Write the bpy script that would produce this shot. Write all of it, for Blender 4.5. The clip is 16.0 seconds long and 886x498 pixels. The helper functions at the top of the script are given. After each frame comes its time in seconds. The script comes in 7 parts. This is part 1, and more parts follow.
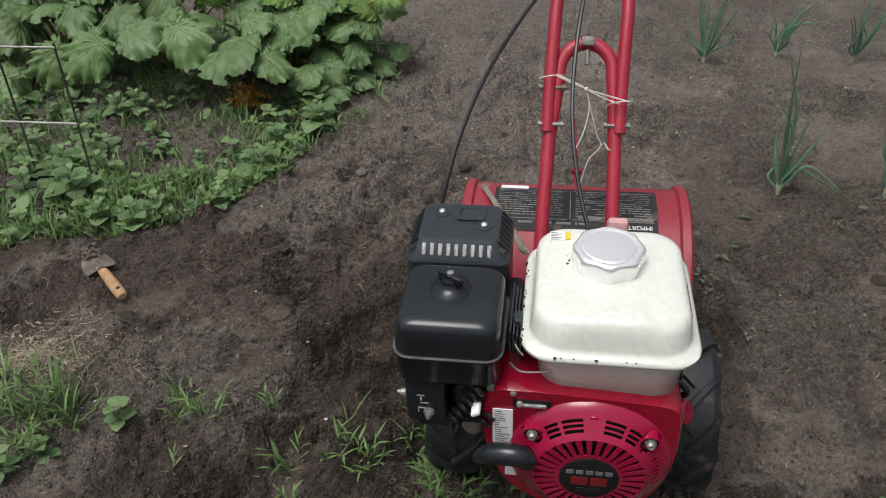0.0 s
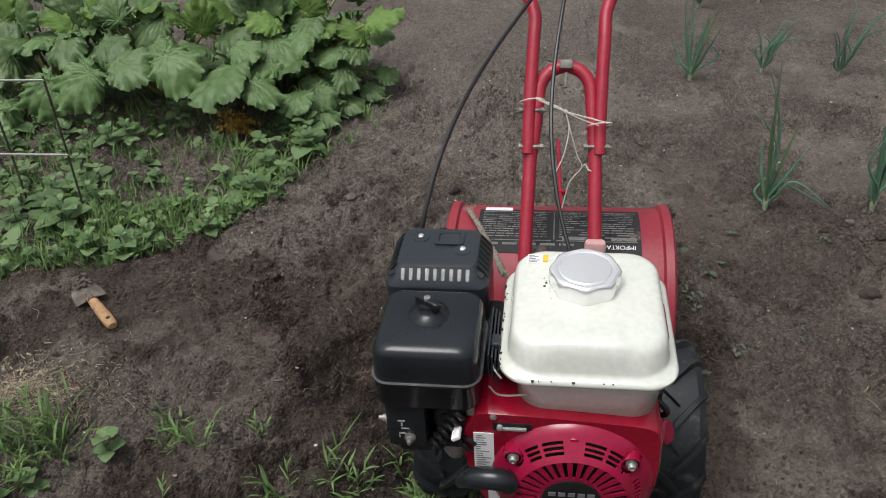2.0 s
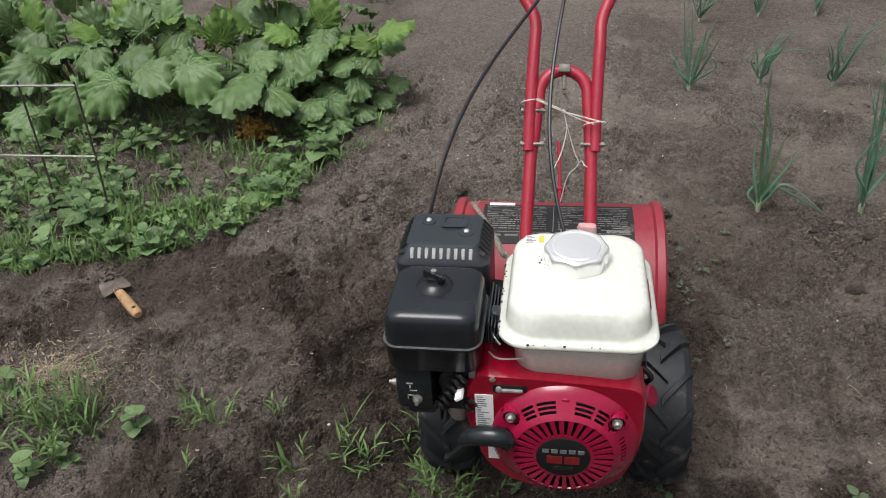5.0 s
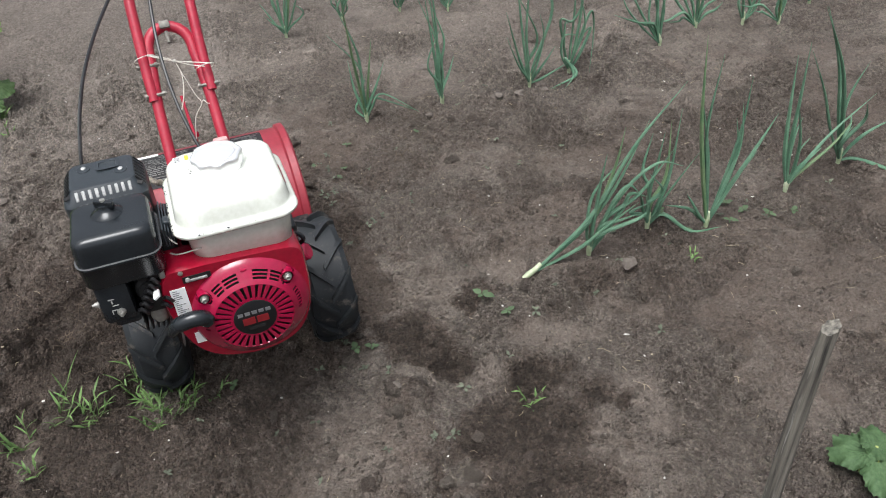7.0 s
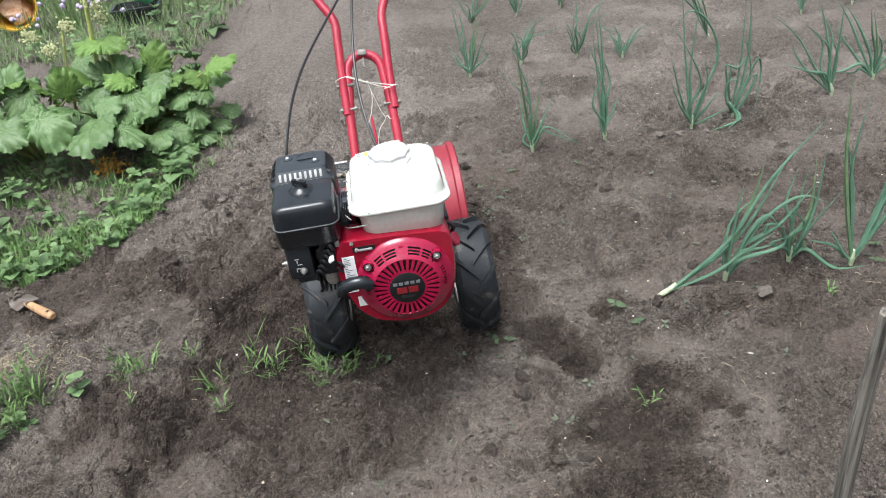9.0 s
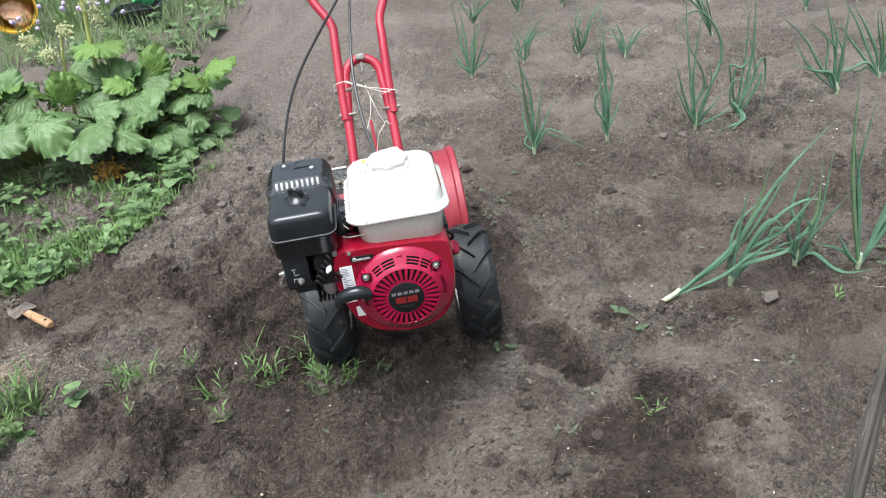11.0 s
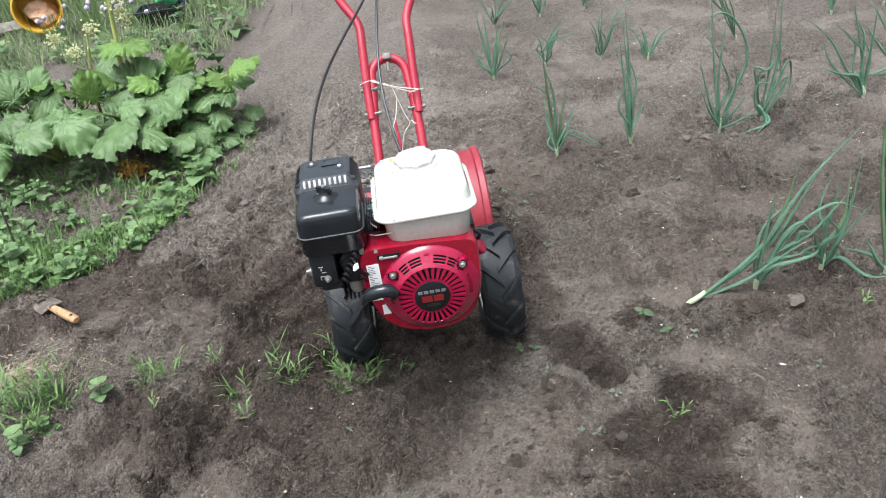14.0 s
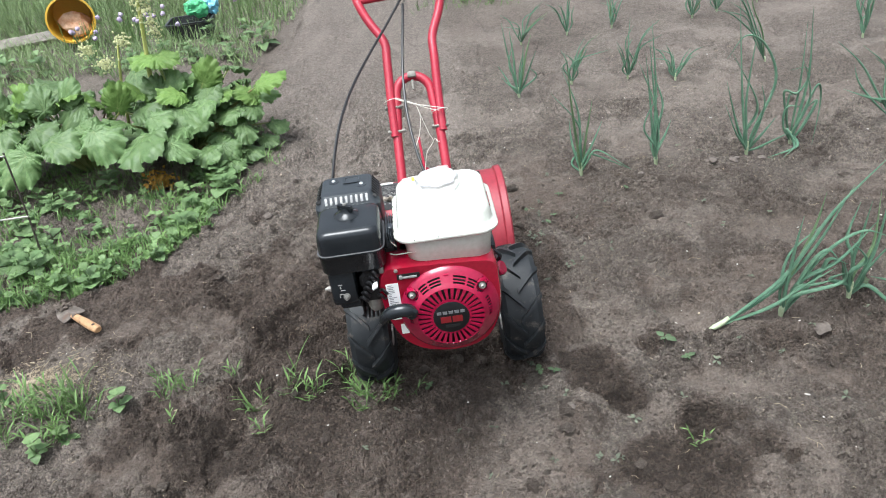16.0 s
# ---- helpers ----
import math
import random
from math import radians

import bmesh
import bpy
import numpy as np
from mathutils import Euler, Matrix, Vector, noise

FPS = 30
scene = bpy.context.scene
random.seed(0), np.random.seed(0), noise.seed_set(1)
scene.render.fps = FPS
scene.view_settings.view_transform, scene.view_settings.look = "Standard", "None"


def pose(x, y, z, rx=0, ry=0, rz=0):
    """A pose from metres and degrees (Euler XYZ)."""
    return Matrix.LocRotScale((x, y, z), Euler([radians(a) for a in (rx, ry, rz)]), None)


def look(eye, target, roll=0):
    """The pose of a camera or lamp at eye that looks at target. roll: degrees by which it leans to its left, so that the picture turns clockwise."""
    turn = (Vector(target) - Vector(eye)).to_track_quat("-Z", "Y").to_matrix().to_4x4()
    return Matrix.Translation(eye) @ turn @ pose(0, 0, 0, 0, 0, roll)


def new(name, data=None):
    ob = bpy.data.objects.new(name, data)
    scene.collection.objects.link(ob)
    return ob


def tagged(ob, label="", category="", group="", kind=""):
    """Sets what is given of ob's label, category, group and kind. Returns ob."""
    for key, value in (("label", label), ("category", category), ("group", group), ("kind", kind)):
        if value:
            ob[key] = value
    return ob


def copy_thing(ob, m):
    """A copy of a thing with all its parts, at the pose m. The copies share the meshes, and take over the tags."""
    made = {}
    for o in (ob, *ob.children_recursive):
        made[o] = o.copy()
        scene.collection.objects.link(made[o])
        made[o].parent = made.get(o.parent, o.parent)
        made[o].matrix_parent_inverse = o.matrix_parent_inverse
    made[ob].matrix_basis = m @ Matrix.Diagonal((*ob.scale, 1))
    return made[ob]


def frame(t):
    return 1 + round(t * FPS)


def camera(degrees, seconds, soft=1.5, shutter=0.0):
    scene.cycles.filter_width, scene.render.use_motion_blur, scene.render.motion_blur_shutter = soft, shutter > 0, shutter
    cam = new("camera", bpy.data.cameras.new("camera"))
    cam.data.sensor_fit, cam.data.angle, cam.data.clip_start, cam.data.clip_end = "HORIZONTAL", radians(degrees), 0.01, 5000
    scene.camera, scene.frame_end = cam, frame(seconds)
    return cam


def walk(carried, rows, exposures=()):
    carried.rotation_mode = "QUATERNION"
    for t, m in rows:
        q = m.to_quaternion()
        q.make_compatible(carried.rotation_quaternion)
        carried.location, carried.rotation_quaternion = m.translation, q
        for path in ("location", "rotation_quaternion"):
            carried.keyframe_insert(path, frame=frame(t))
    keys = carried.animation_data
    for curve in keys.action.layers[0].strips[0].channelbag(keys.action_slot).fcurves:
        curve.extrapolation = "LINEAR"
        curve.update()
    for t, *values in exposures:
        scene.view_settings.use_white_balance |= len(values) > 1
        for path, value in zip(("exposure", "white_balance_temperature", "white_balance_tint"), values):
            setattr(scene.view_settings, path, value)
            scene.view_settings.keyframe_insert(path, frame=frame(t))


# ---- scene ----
cam = camera(58.3, 16.0, soft=1.0)
PATH = [
    (0, (-0.061, -0.663, 1.194), (-0.324, 0.915, -0.006), -2.8),
    (0.5, (-0.04, -0.653, 1.206), (-0.308, 0.961, 0.056), -3.8),
    (1, (-0.026, -0.655, 1.2), (-0.277, 0.958, 0.044), -3.6),
    (1.5, (-0.03, -0.657, 1.202), (-0.289, 0.953, 0.044), -3.9),
    (2, (-0.032, -0.661, 1.202), (-0.298, 0.947, 0.042), -4.0),
    (2.5, (-0.052, -0.667, 1.211), (-0.346, 0.941, 0.058), -4.1),
    (3, (-0.082, -0.69, 1.213), (-0.478, 0.906, 0.074), -4.3),
    (3.2, (-0.089, -0.697, 1.213), (-0.506, 0.896, 0.078), -4.6),
    (5.3, (0.034, -0.819, 1.229), (-0.19, 0.824, 0.11), -4.1),
    (5.5, (0.074, -0.898, 1.253), (-0.073, 0.775, 0.168), -4.8),
    (6, (0.121, -1.062, 1.277), (0.171, 0.636, 0.221), -3.1),
    (6.5, (0.069, -1.087, 1.281), (0.467, 0.498, 0.128), -4.3),
    (7, (-0.011, -1.106, 1.276), (0.493, 0.396, 0.055), -4.3),
    (7.5, (0.004, -1.215, 1.282), (0.391, 0.333, 0.076), -6.8),
    (8, (0.013, -1.333, 1.309), (0.332, 0.309, 0.212), -7.3),
    (8.5, (0.007, -1.37, 1.303), (0.161, 0.312, 0.231), -7.8),
    (9, (0.005, -1.376, 1.304), (0.106, 0.31, 0.233), -8.0),
    (11.5, (0.023, -1.334, 1.308), (0.111, 0.35, 0.232), -8.6),
    (12, (0.006, -1.331, 1.305), (0.09, 0.355, 0.234), -8.1),
    (12.5, (0.0, -1.337, 1.303), (0.079, 0.348, 0.229), -8.2),
    (13, (0.001, -1.337, 1.306), (0.075, 0.35, 0.233), -8.5),
    (13.5, (-0.003, -1.342, 1.306), (0.056, 0.348, 0.238), -8.4),
    (14, (-0.004, -1.343, 1.306), (0.049, 0.348, 0.24), -8.6),
    (14.5, (-0.003, -1.344, 1.305), (0.035, 0.347, 0.237), -8.8),
    (15, (-0.001, -1.337, 1.312), (0.028, 0.355, 0.247), -9.0),
    (15.5, (0.001, -1.332, 1.313), (0.027, 0.379, 0.277), -8.1),
    (16, (0.003, -1.329, 1.312), (0.005, 0.385, 0.282), -8.2),
]
walk(cam, [(t, look(e, g, r)) for t, e, g, r in PATH],
     [(0, -0.15, 6300, 10), (3, -0.16, 6300, 10), (5.3, 0.10, 6350, 10), (6.2, 0.30, 6300, 10), (7, 0.52, 6150, 9), (7.5, 0.56, 6100, 9), (8, 0.76, 6050, 9), (9, 0.84, 6000, 8), (12, 0.95, 5950, 8), (16, 0.95, 5950, 7)])

# world and light: a bright overcast sky
world = bpy.data.worlds.new("overcast_sky")
scene.world = world
world.use_nodes = True
wn = world.node_tree.nodes
sky = wn.new("ShaderNodeTexSky")
sky.sky_type, sky.sun_disc = "NISHITA", False
sky.sun_elevation, sky.sun_rotation = radians(74), radians(-132)
sky.air_density, sky.dust_density, sky.ozone_density = 1.0, 9.0, 1.0
soften = wn.new("ShaderNodeHueSaturation")
soften.inputs["Saturation"].default_value = 0.32
world.node_tree.links.new(sky.outputs[0], soften.inputs["Color"])
world.node_tree.links.new(soften.outputs[0], wn["Background"].inputs["Color"])
wn["Background"].inputs["Strength"].default_value = 0.145
sun = new("sun", bpy.data.lights.new("sun", "SUN"))
sun.data.energy, sun.data.angle, sun.data.color = 1.5, radians(34), (1.0, 0.98, 0.95)
sun.matrix_world = look((-1.05, -0.95, 5.0), (0, 0, 0))


# ---- materials ----
def mat(name, dark, light, scale=8.0, rough=0.5, metal=0.0, bump=0.0, grain=120.0, coat=0.0, speck=None, random_tint=0.0, spec=0.5,
        rough_vary=0.12, stretch=None):
    """A principled material: two tones mixed by a coarse noise, a fine grain over them, relief, and specks of dirt."""
    m = bpy.data.materials.new(name)
    m.use_nodes = True
    nt = m.node_tree
    n, l = nt.nodes, nt.links
    b = n["Principled BSDF"]
    co = n.new("ShaderNodeTexCoord")
    where = co.outputs["Object"]
    if stretch:
        mp = n.new("ShaderNodeMapping")
        mp.inputs["Scale"].default_value = stretch
        l.new(where, mp.inputs["Vector"])
        where = mp.outputs["Vector"]
    big = n.new("ShaderNodeTexNoise")
    big.inputs["Scale"].default_value, big.inputs["Detail"].default_value, big.inputs["Roughness"].default_value = scale, 6, 0.62
    l.new(where, big.inputs["Vector"])
    ramp = n.new("ShaderNodeValToRGB")
    ramp.color_ramp.elements[0].position, ramp.color_ramp.elements[1].position = 0.32, 0.68
    ramp.color_ramp.elements[0].color, ramp.color_ramp.elements[1].color = (*dark, 1), (*light, 1)
    l.new(big.outputs["Fac"], ramp.inputs["Fac"])
    fine = n.new("ShaderNodeTexNoise")
    fine.inputs["Scale"].default_value, fine.inputs["Detail"].default_value = grain, 4
    l.new(where, fine.inputs["Vector"])
    mul = n.new("ShaderNodeMixRGB")
    mul.blend_type, mul.inputs["Fac"].default_value = "OVERLAY", 0.25
    l.new(ramp.outputs["Color"], mul.inputs["Color1"])
    l.new(fine.outputs["Fac"], mul.inputs["Color2"])
    out = mul.outputs["Color"]
    if random_tint:
        info = n.new("ShaderNodeObjectInfo")
        hsv = n.new("ShaderNodeHueSaturation")
        rng = n.new("ShaderNodeMapRange")
        rng.inputs["To Min"].default_value, rng.inputs["To Max"].default_value = 1 - random_tint, 1 + random_tint
        l.new(info.outputs["Random"], rng.inputs["Value"])
        l.new(rng.outputs["Result"], hsv.inputs["Value"])
        l.new(out, hsv.inputs["Color"])
        out = hsv.outputs["Color"]
    if speck:
        colour, amount, size = speck
        sp = n.new("ShaderNodeTexNoise")
        sp.inputs["Scale"].default_value, sp.inputs["Detail"].default_value, sp.inputs["Roughness"].default_value = size, 5, 0.75
        l.new(where, sp.inputs["Vector"])
        sr = n.new("ShaderNodeValToRGB")
        sr.color_ramp.elements[0].position, sr.color_ramp.elements[1].position = 1 - amount, min(1.0, 1.12 - amount)
        l.new(sp.outputs["Fac"], sr.inputs["Fac"])
        mx = n.new("ShaderNodeMixRGB")
        mx.inputs["Color2"].default_value = (*colour, 1)
        l.new(sr.outputs["Color"], mx.inputs["Fac"])
        l.new(out, mx.inputs["Color1"])
        out = mx.outputs["Color"]
    l.new(out, b.inputs["Base Color"])
    rr = n.new("ShaderNodeMapRange")
    rr.inputs["To Min"].default_value, rr.inputs["To Max"].default_value = max(0.02, rough - rough_vary), min(1, rough + rough_vary)
    l.new(big.outputs["Fac"], rr.inputs["Value"])
    l.new(rr.outputs["Result"], b.inputs["Roughness"])
    b.inputs["Metallic"].default_value = metal
    b.inputs["Coat Weight"].default_value = coat
    b.inputs["Coat Roughness"].default_value = 0.12
    b.inputs["Specular IOR Level"].default_value = spec
    if bump:
        bp = n.new("ShaderNodeBump")
        bp.inputs["Strength"].default_value, bp.inputs["Distance"].default_value = bump, 0.002
        l.new(fine.outputs["Fac"], bp.inputs["Height"])
        l.new(bp.outputs["Normal"], b.inputs["Normal"])
    return m


def leaf_mat(name, dark, light, vein, scale=14.0, rough=0.45, tint=0.15, through_light=0.25, spec=0.22):
    """A leaf: mottled green, paler along the veins, letting some light through."""
    m = mat(name, dark, light, scale, rough, bump=0.25, grain=160, random_tint=tint, spec=spec)
    n, l = m.node_tree.nodes, m.node_tree.links
    b = n["Principled BSDF"]
    base = b.inputs["Base Color"].links[0].from_socket
    at = n.new("ShaderNodeAttribute")
    at.attribute_name = "vein"
    mx = n.new("ShaderNodeMixRGB")
    mx.inputs["Color2"].default_value = (*vein, 1)
    l.new(at.outputs["Fac"], mx.inputs["Fac"])
    l.new(base, mx.inputs["Color1"])
    isl = n.new("ShaderNodeNewGeometry")
    hv = n.new("ShaderNodeHueSaturation")
    rg = n.new("ShaderNodeMapRange")
    rg.inputs["To Min"].default_value, rg.inputs["To Max"].default_value = 0.78, 1.25
    l.new(isl.outputs["Random Per Island"], rg.inputs["Value"])
    l.new(rg.outputs["Result"], hv.inputs["Value"])
    l.new(mx.outputs["Color"], hv.inputs["Color"])
    l.new(hv.outputs["Color"], b.inputs["Base Color"])
    tr = n.new("ShaderNodeBsdfTranslucent")
    l.new(hv.outputs["Color"], tr.inputs["Color"])
    ms = n.new("ShaderNodeMixShader")
    ms.inputs["Fac"].default_value = through_light
    l.new(b.outputs["BSDF"], ms.inputs[1])
    l.new(tr.outputs["BSDF"], ms.inputs[2])
    l.new(ms.outputs["Shader"], n["Material Output"].inputs["Surface"])
    return m


def soil_mat():
    m = bpy.data.materials.new("garden_soil")
    m.use_nodes = True
    n, l = m.node_tree.nodes, m.node_tree.links
    b = n["Principled BSDF"]
    co = n.new("ShaderNodeTexCoord")

    def noise_node(scale, detail, rough):
        t = n.new("ShaderNodeTexNoise")
        t.inputs["Scale"].default_value, t.inputs["Detail"].default_value, t.inputs["Roughness"].default_value = scale, detail, rough
        l.new(co.outputs["Object"], t.inputs["Vector"])
        return t
    wide, mid, fine = noise_node(2.3, 5, 0.6), noise_node(19, 9, 0.78), noise_node(150, 6, 0.8)
    # how dry the soil is, plus the painted sky sheen of the far ground
    dry = n.new("ShaderNodeAttribute")
    dry.attribute_name = "dryness_sheen"
    add = n.new("ShaderNodeMath")
    add.operation = "MULTIPLY_ADD"
    add.inputs[1].default_value = 0.52
    l.new(mid.outputs["Fac"], add.inputs[0])
    lift = n.new("ShaderNodeMath")
    lift.inputs[1].default_value = 0.182
    l.new(dry.outputs["Fac"], lift.inputs[0])
    l.new(lift.outputs[0], add.inputs[2])
    add2 = n.new("ShaderNodeMath")
    add2.operation = "MULTIPLY_ADD"
    add2.inputs[1].default_value = 0.30
    l.new(wide.outputs["Fac"], add2.inputs[0])
    l.new(add.outputs[0], add2.inputs[2])
    ramp = n.new("ShaderNodeValToRGB")
    e = ramp.color_ramp.elements
    e[0].position, e[0].color = 0.26, (0.0350, 0.0261, 0.0204, 1)
    e[1].position, e[1].color = 1.05, (0.200, 0.171, 0.147, 1)
    e.new(0.52).color = (0.0965, 0.0756, 0.0618, 1)
    e.new(0.78).color = (0.1465, 0.1230, 0.1040, 1)
    l.new(add2.outputs[0], ramp.inputs["Fac"])
    ov = n.new("ShaderNodeMixRGB")
    ov.blend_type, ov.inputs["Fac"].default_value = "OVERLAY", 0.5
    l.new(ramp.outputs["Color"], ov.inputs["Color1"])
    l.new(fine.outputs["Fac"], ov.inputs["Color2"])
    # granules, each a little lighter or darker
    heights = []
    colour = ov.outputs["Color"]
    for scale, amount in ((75, 0.15), (190, 0.32)):
        g = n.new("ShaderNodeTexVoronoi")
        g.inputs["Scale"].default_value = scale
        l.new(co.outputs["Object"], g.inputs["Vector"])
        sp = n.new("ShaderNodeSeparateColor")
        l.new(g.outputs["Color"], sp.inputs["Color"])
        rg = n.new("ShaderNodeMapRange")
        rg.inputs["To Min"].default_value, rg.inputs["To Max"].default_value = 1 - amount, 1 + amount
        l.new(sp.outputs[1], rg.inputs["Value"])
        sc = n.new("ShaderNodeVectorMath")
        sc.operation = "SCALE"
        l.new(colour, sc.inputs[0])
        l.new(rg.outputs["Result"], sc.inputs["Scale"])
        colour = sc.outputs["Vector"]
        heights.append(g.outputs["Distance"])
    crust = n.new("ShaderNodeAttribute")
    crust.attribute_name = "crust"
    even = n.new("ShaderNodeMath")
    even.operation = "MULTIPLY"
    even.inputs[1].default_value = 0.45
    l.new(crust.outputs["Fac"], even.inputs[0])
    calm = n.new("ShaderNodeMixRGB")
    l.new(even.outputs[0], calm.inputs["Fac"])
    l.new(colour, calm.inputs["Color1"])
    l.new(ramp.outputs["Color"], calm.inputs["Color2"])
    colour = calm.outputs["Color"]
    relief = n.new("ShaderNodeMapRange")
    relief.inputs["To Min"].default_value, relief.inputs["To Max"].default_value = 0.95, 0.55
    l.new(crust.outputs["Fac"], relief.inputs["Value"])
    # pale crumbs and bits of straw
    vor = n.new("ShaderNodeTexVoronoi")
    vor.inputs["Scale"].default_value = 55
    l.new(co.outputs["Object"], vor.inputs["Vector"])
    pick = n.new("ShaderNodeValToRGB")
    pick.color_ramp.elements[0].position, pick.color_ramp.elements[0].color = 0.0, (1, 1, 1, 1)
    pick.color_ramp.elements[1].position, pick.color_ramp.elements[1].color = 0.085, (0, 0, 0, 1)
    l.new(vor.outputs["Distance"], pick.inputs["Fac"])
    sep = n.new("ShaderNodeSeparateColor")
    l.new(vor.outputs["Color"], sep.inputs["Color"])
    rare = n.new("ShaderNodeMath")
    rare.operation = "GREATER_THAN"
    rare.inputs[1].default_value = 0.93
    l.new(sep.outputs[0], rare.inputs[0])
    both = n.new("ShaderNodeMath")
    both.operation = "MULTIPLY"
    l.new(pick.outputs["Color"], both.inputs[0])
    l.new(rare.outputs[0], both.inputs[1])
    mx = n.new("ShaderNodeMixRGB")
    mx.inputs["Color2"].default_value = (0.30, 0.25, 0.20, 1)
    l.new(both.outputs[0], mx.inputs["Fac"])
    l.new(colour, mx.inputs["Color1"])
    l.new(mx.outputs["Color"], b.inputs["Base Color"])
    b.inputs["Roughness"].default_value = 0.95
    b.inputs["Specular IOR Level"].default_value = 0.2
    b1, b2 = n.new("ShaderNodeBump"), n.new("ShaderNodeBump")
    b1.inputs["Strength"].default_value, b1.inputs["Distance"].default_value = 1.0, 0.021
    b2.inputs["Strength"].default_value, b2.inputs["Distance"].default_value = 1.0, 0.010
    l.new(relief.outputs["Result"], b1.inputs["Strength"])
    l.new(relief.outputs["Result"], b2.inputs["Strength"])
    l.new(mid.outputs["Fac"], b1.inputs["Height"])
    l.new(fine.outputs["Fac"], b2.inputs["Height"])
    l.new(b1.outputs["Normal"], b2.inputs["Normal"])
    last = b2
    for h, dist in zip(heights, (0.0076, 0.0060)):
        v = n.new("ShaderNodeBump")
        v.invert = True
        v.inputs["Strength"].default_value, v.inputs["Distance"].default_value = 1.0, dist
        l.new(relief.outputs["Result"], v.inputs["Strength"])
        l.new(h, v.inputs["Height"])
        l.new(last.outputs["Normal"], v.inputs["Normal"])
        last = v
    l.new(last.outputs["Normal"], b.inputs["Normal"])
    return m


SOIL = soil_mat()
CLOD = mat("soil_clod", (0.048, 0.038, 0.030), (0.115, 0.095, 0.078), 30, 0.95, bump=0.9, grain=220, spec=0.2)
STRAW = mat("dry_straw", (0.20, 0.155, 0.10), (0.44, 0.37, 0.26), 40, 0.8)
RED = mat("red_enamel", (0.24, 0.004, 0.018), (0.30, 0.007, 0.026), 6, 0.18, spec=0.4, coat=0.4, speck=((0.07, 0.035, 0.03), 0.34, 30), bump=0.03)
PINK = mat("magenta_red_plastic_cover", (0.27, 0.004, 0.034), (0.33, 0.007, 0.045), 7, 0.18, spec=0.4, coat=0.4, speck=((0.10, 0.05, 0.045), 0.30, 40))
HOODRED = mat("faded_red_paint", (0.215, 0.013, 0.026), (0.29, 0.032, 0.044), 5, 0.5, speck=((0.10, 0.055, 0.045), 0.33, 22), bump=0.05)
TUBERED = mat("red_painted_tube", (0.30, 0.010, 0.030), (0.37, 0.022, 0.042), 9, 0.4, speck=((0.12, 0.05, 0.045), 0.30, 45), bump=0.04)
CREAM = mat("cream_white_enamel", (0.62, 0.635, 0.565), (0.65, 0.665, 0.595), 4, 0.18, coat=0.4, speck=((0.34, 0.30, 0.24), 0.235, 90), rough_vary=0.05)
BLACK = mat("black_plastic", (0.009, 0.011, 0.013), (0.017, 0.020, 0.023), 8, 0.20, bump=0.02, grain=400, speck=((0.09, 0.08, 0.07), 0.30, 50), spec=0.42)
GREYBLK = mat("grey_black_painted_steel", (0.017, 0.021, 0.025), (0.028, 0.034, 0.039), 9, 0.32, bump=0.1, grain=300, speck=((0.11, 0.10, 0.09), 0.30, 40))
LIPLIGHT = mat("lip_highlight_grey", (0.045, 0.047, 0.05), (0.11, 0.11, 0.112), 30, 0.4)
DARK = mat("dark_cast_metal", (0.008, 0.008, 0.009), (0.022, 0.021, 0.02), 20, 0.6, metal=0.3, bump=0.3)
RUBBER = mat("tyre_rubber", (0.011, 0.013, 0.015), (0.022, 0.025, 0.027), 10, 0.55, spec=0.4, bump=0.2, grain=250, speck=((0.095, 0.082, 0.070), 0.43, 24))
STEEL = mat("zinc_steel", (0.24, 0.235, 0.215), (0.38, 0.37, 0.34), 30, 0.45, metal=0.55, speck=((0.20, 0.15, 0.09), 0.35, 90))
DULLZINC = mat("dull_zinc", (0.13, 0.125, 0.11), (0.24, 0.23, 0.20), 30, 0.5, metal=0.4, speck=((0.14, 0.09, 0.05), 0.40, 90))
CHROME = mat("chrome", (0.88, 0.88, 0.87), (0.95, 0.95, 0.94), 20, 0.17, metal=0.66, rough_vary=0.06, speck=((0.45, 0.43, 0.40), 0.27, 70))
WHITE = mat("white_label", (0.78, 0.78, 0.77), (0.86, 0.86, 0.85), 20, 0.5, speck=((0.35, 0.32, 0.28), 0.28, 60))
YELLOW = mat("yellow_label", (0.62, 0.45, 0.03), (0.7, 0.52, 0.05), 20, 0.6)
LABELBLK = mat("worn_black_label", (0.014, 0.014, 0.016), (0.030, 0.029, 0.029), 12, 0.65, speck=((0.15, 0.12, 0.10), 0.40, 18), spec=0.25)
LETTER = mat("worn_white_print", (0.28, 0.27, 0.25), (0.50, 0.49, 0.46), 60, 0.7, speck=((0.06, 0.05, 0.05), 0.45, 120))
FADED = mat("faded_grey_print", (0.09, 0.09, 0.088), (0.26, 0.255, 0.24), 30, 0.7, speck=((0.03, 0.028, 0.028), 0.48, 60))
PRINT = mat("dark_print", (0.14, 0.14, 0.14), (0.24, 0.24, 0.24), 60, 0.7)
EMBLEM = mat("gloss_black_emblem", (0.008, 0.008, 0.009), (0.014, 0.014, 0.015), 20, 0.45, spec=0.3)
REDPRINT = mat("red_print", (0.17, 0.008, 0.012), (0.24, 0.012, 0.016), 40, 0.5)
GREYPRINT = mat("grey_print", (0.13, 0.13, 0.14), (0.20, 0.20, 0.20), 40, 0.5)
STRING = mat("white_twine", (0.50, 0.47, 0.41), (0.68, 0.65, 0.58), 200, 0.9, bump=0.5, grain=900)
ROPE = mat("frayed_rope", (0.13, 0.112, 0.088), (0.34, 0.30, 0.24), 90, 0.95, bump=0.7, grain=600)
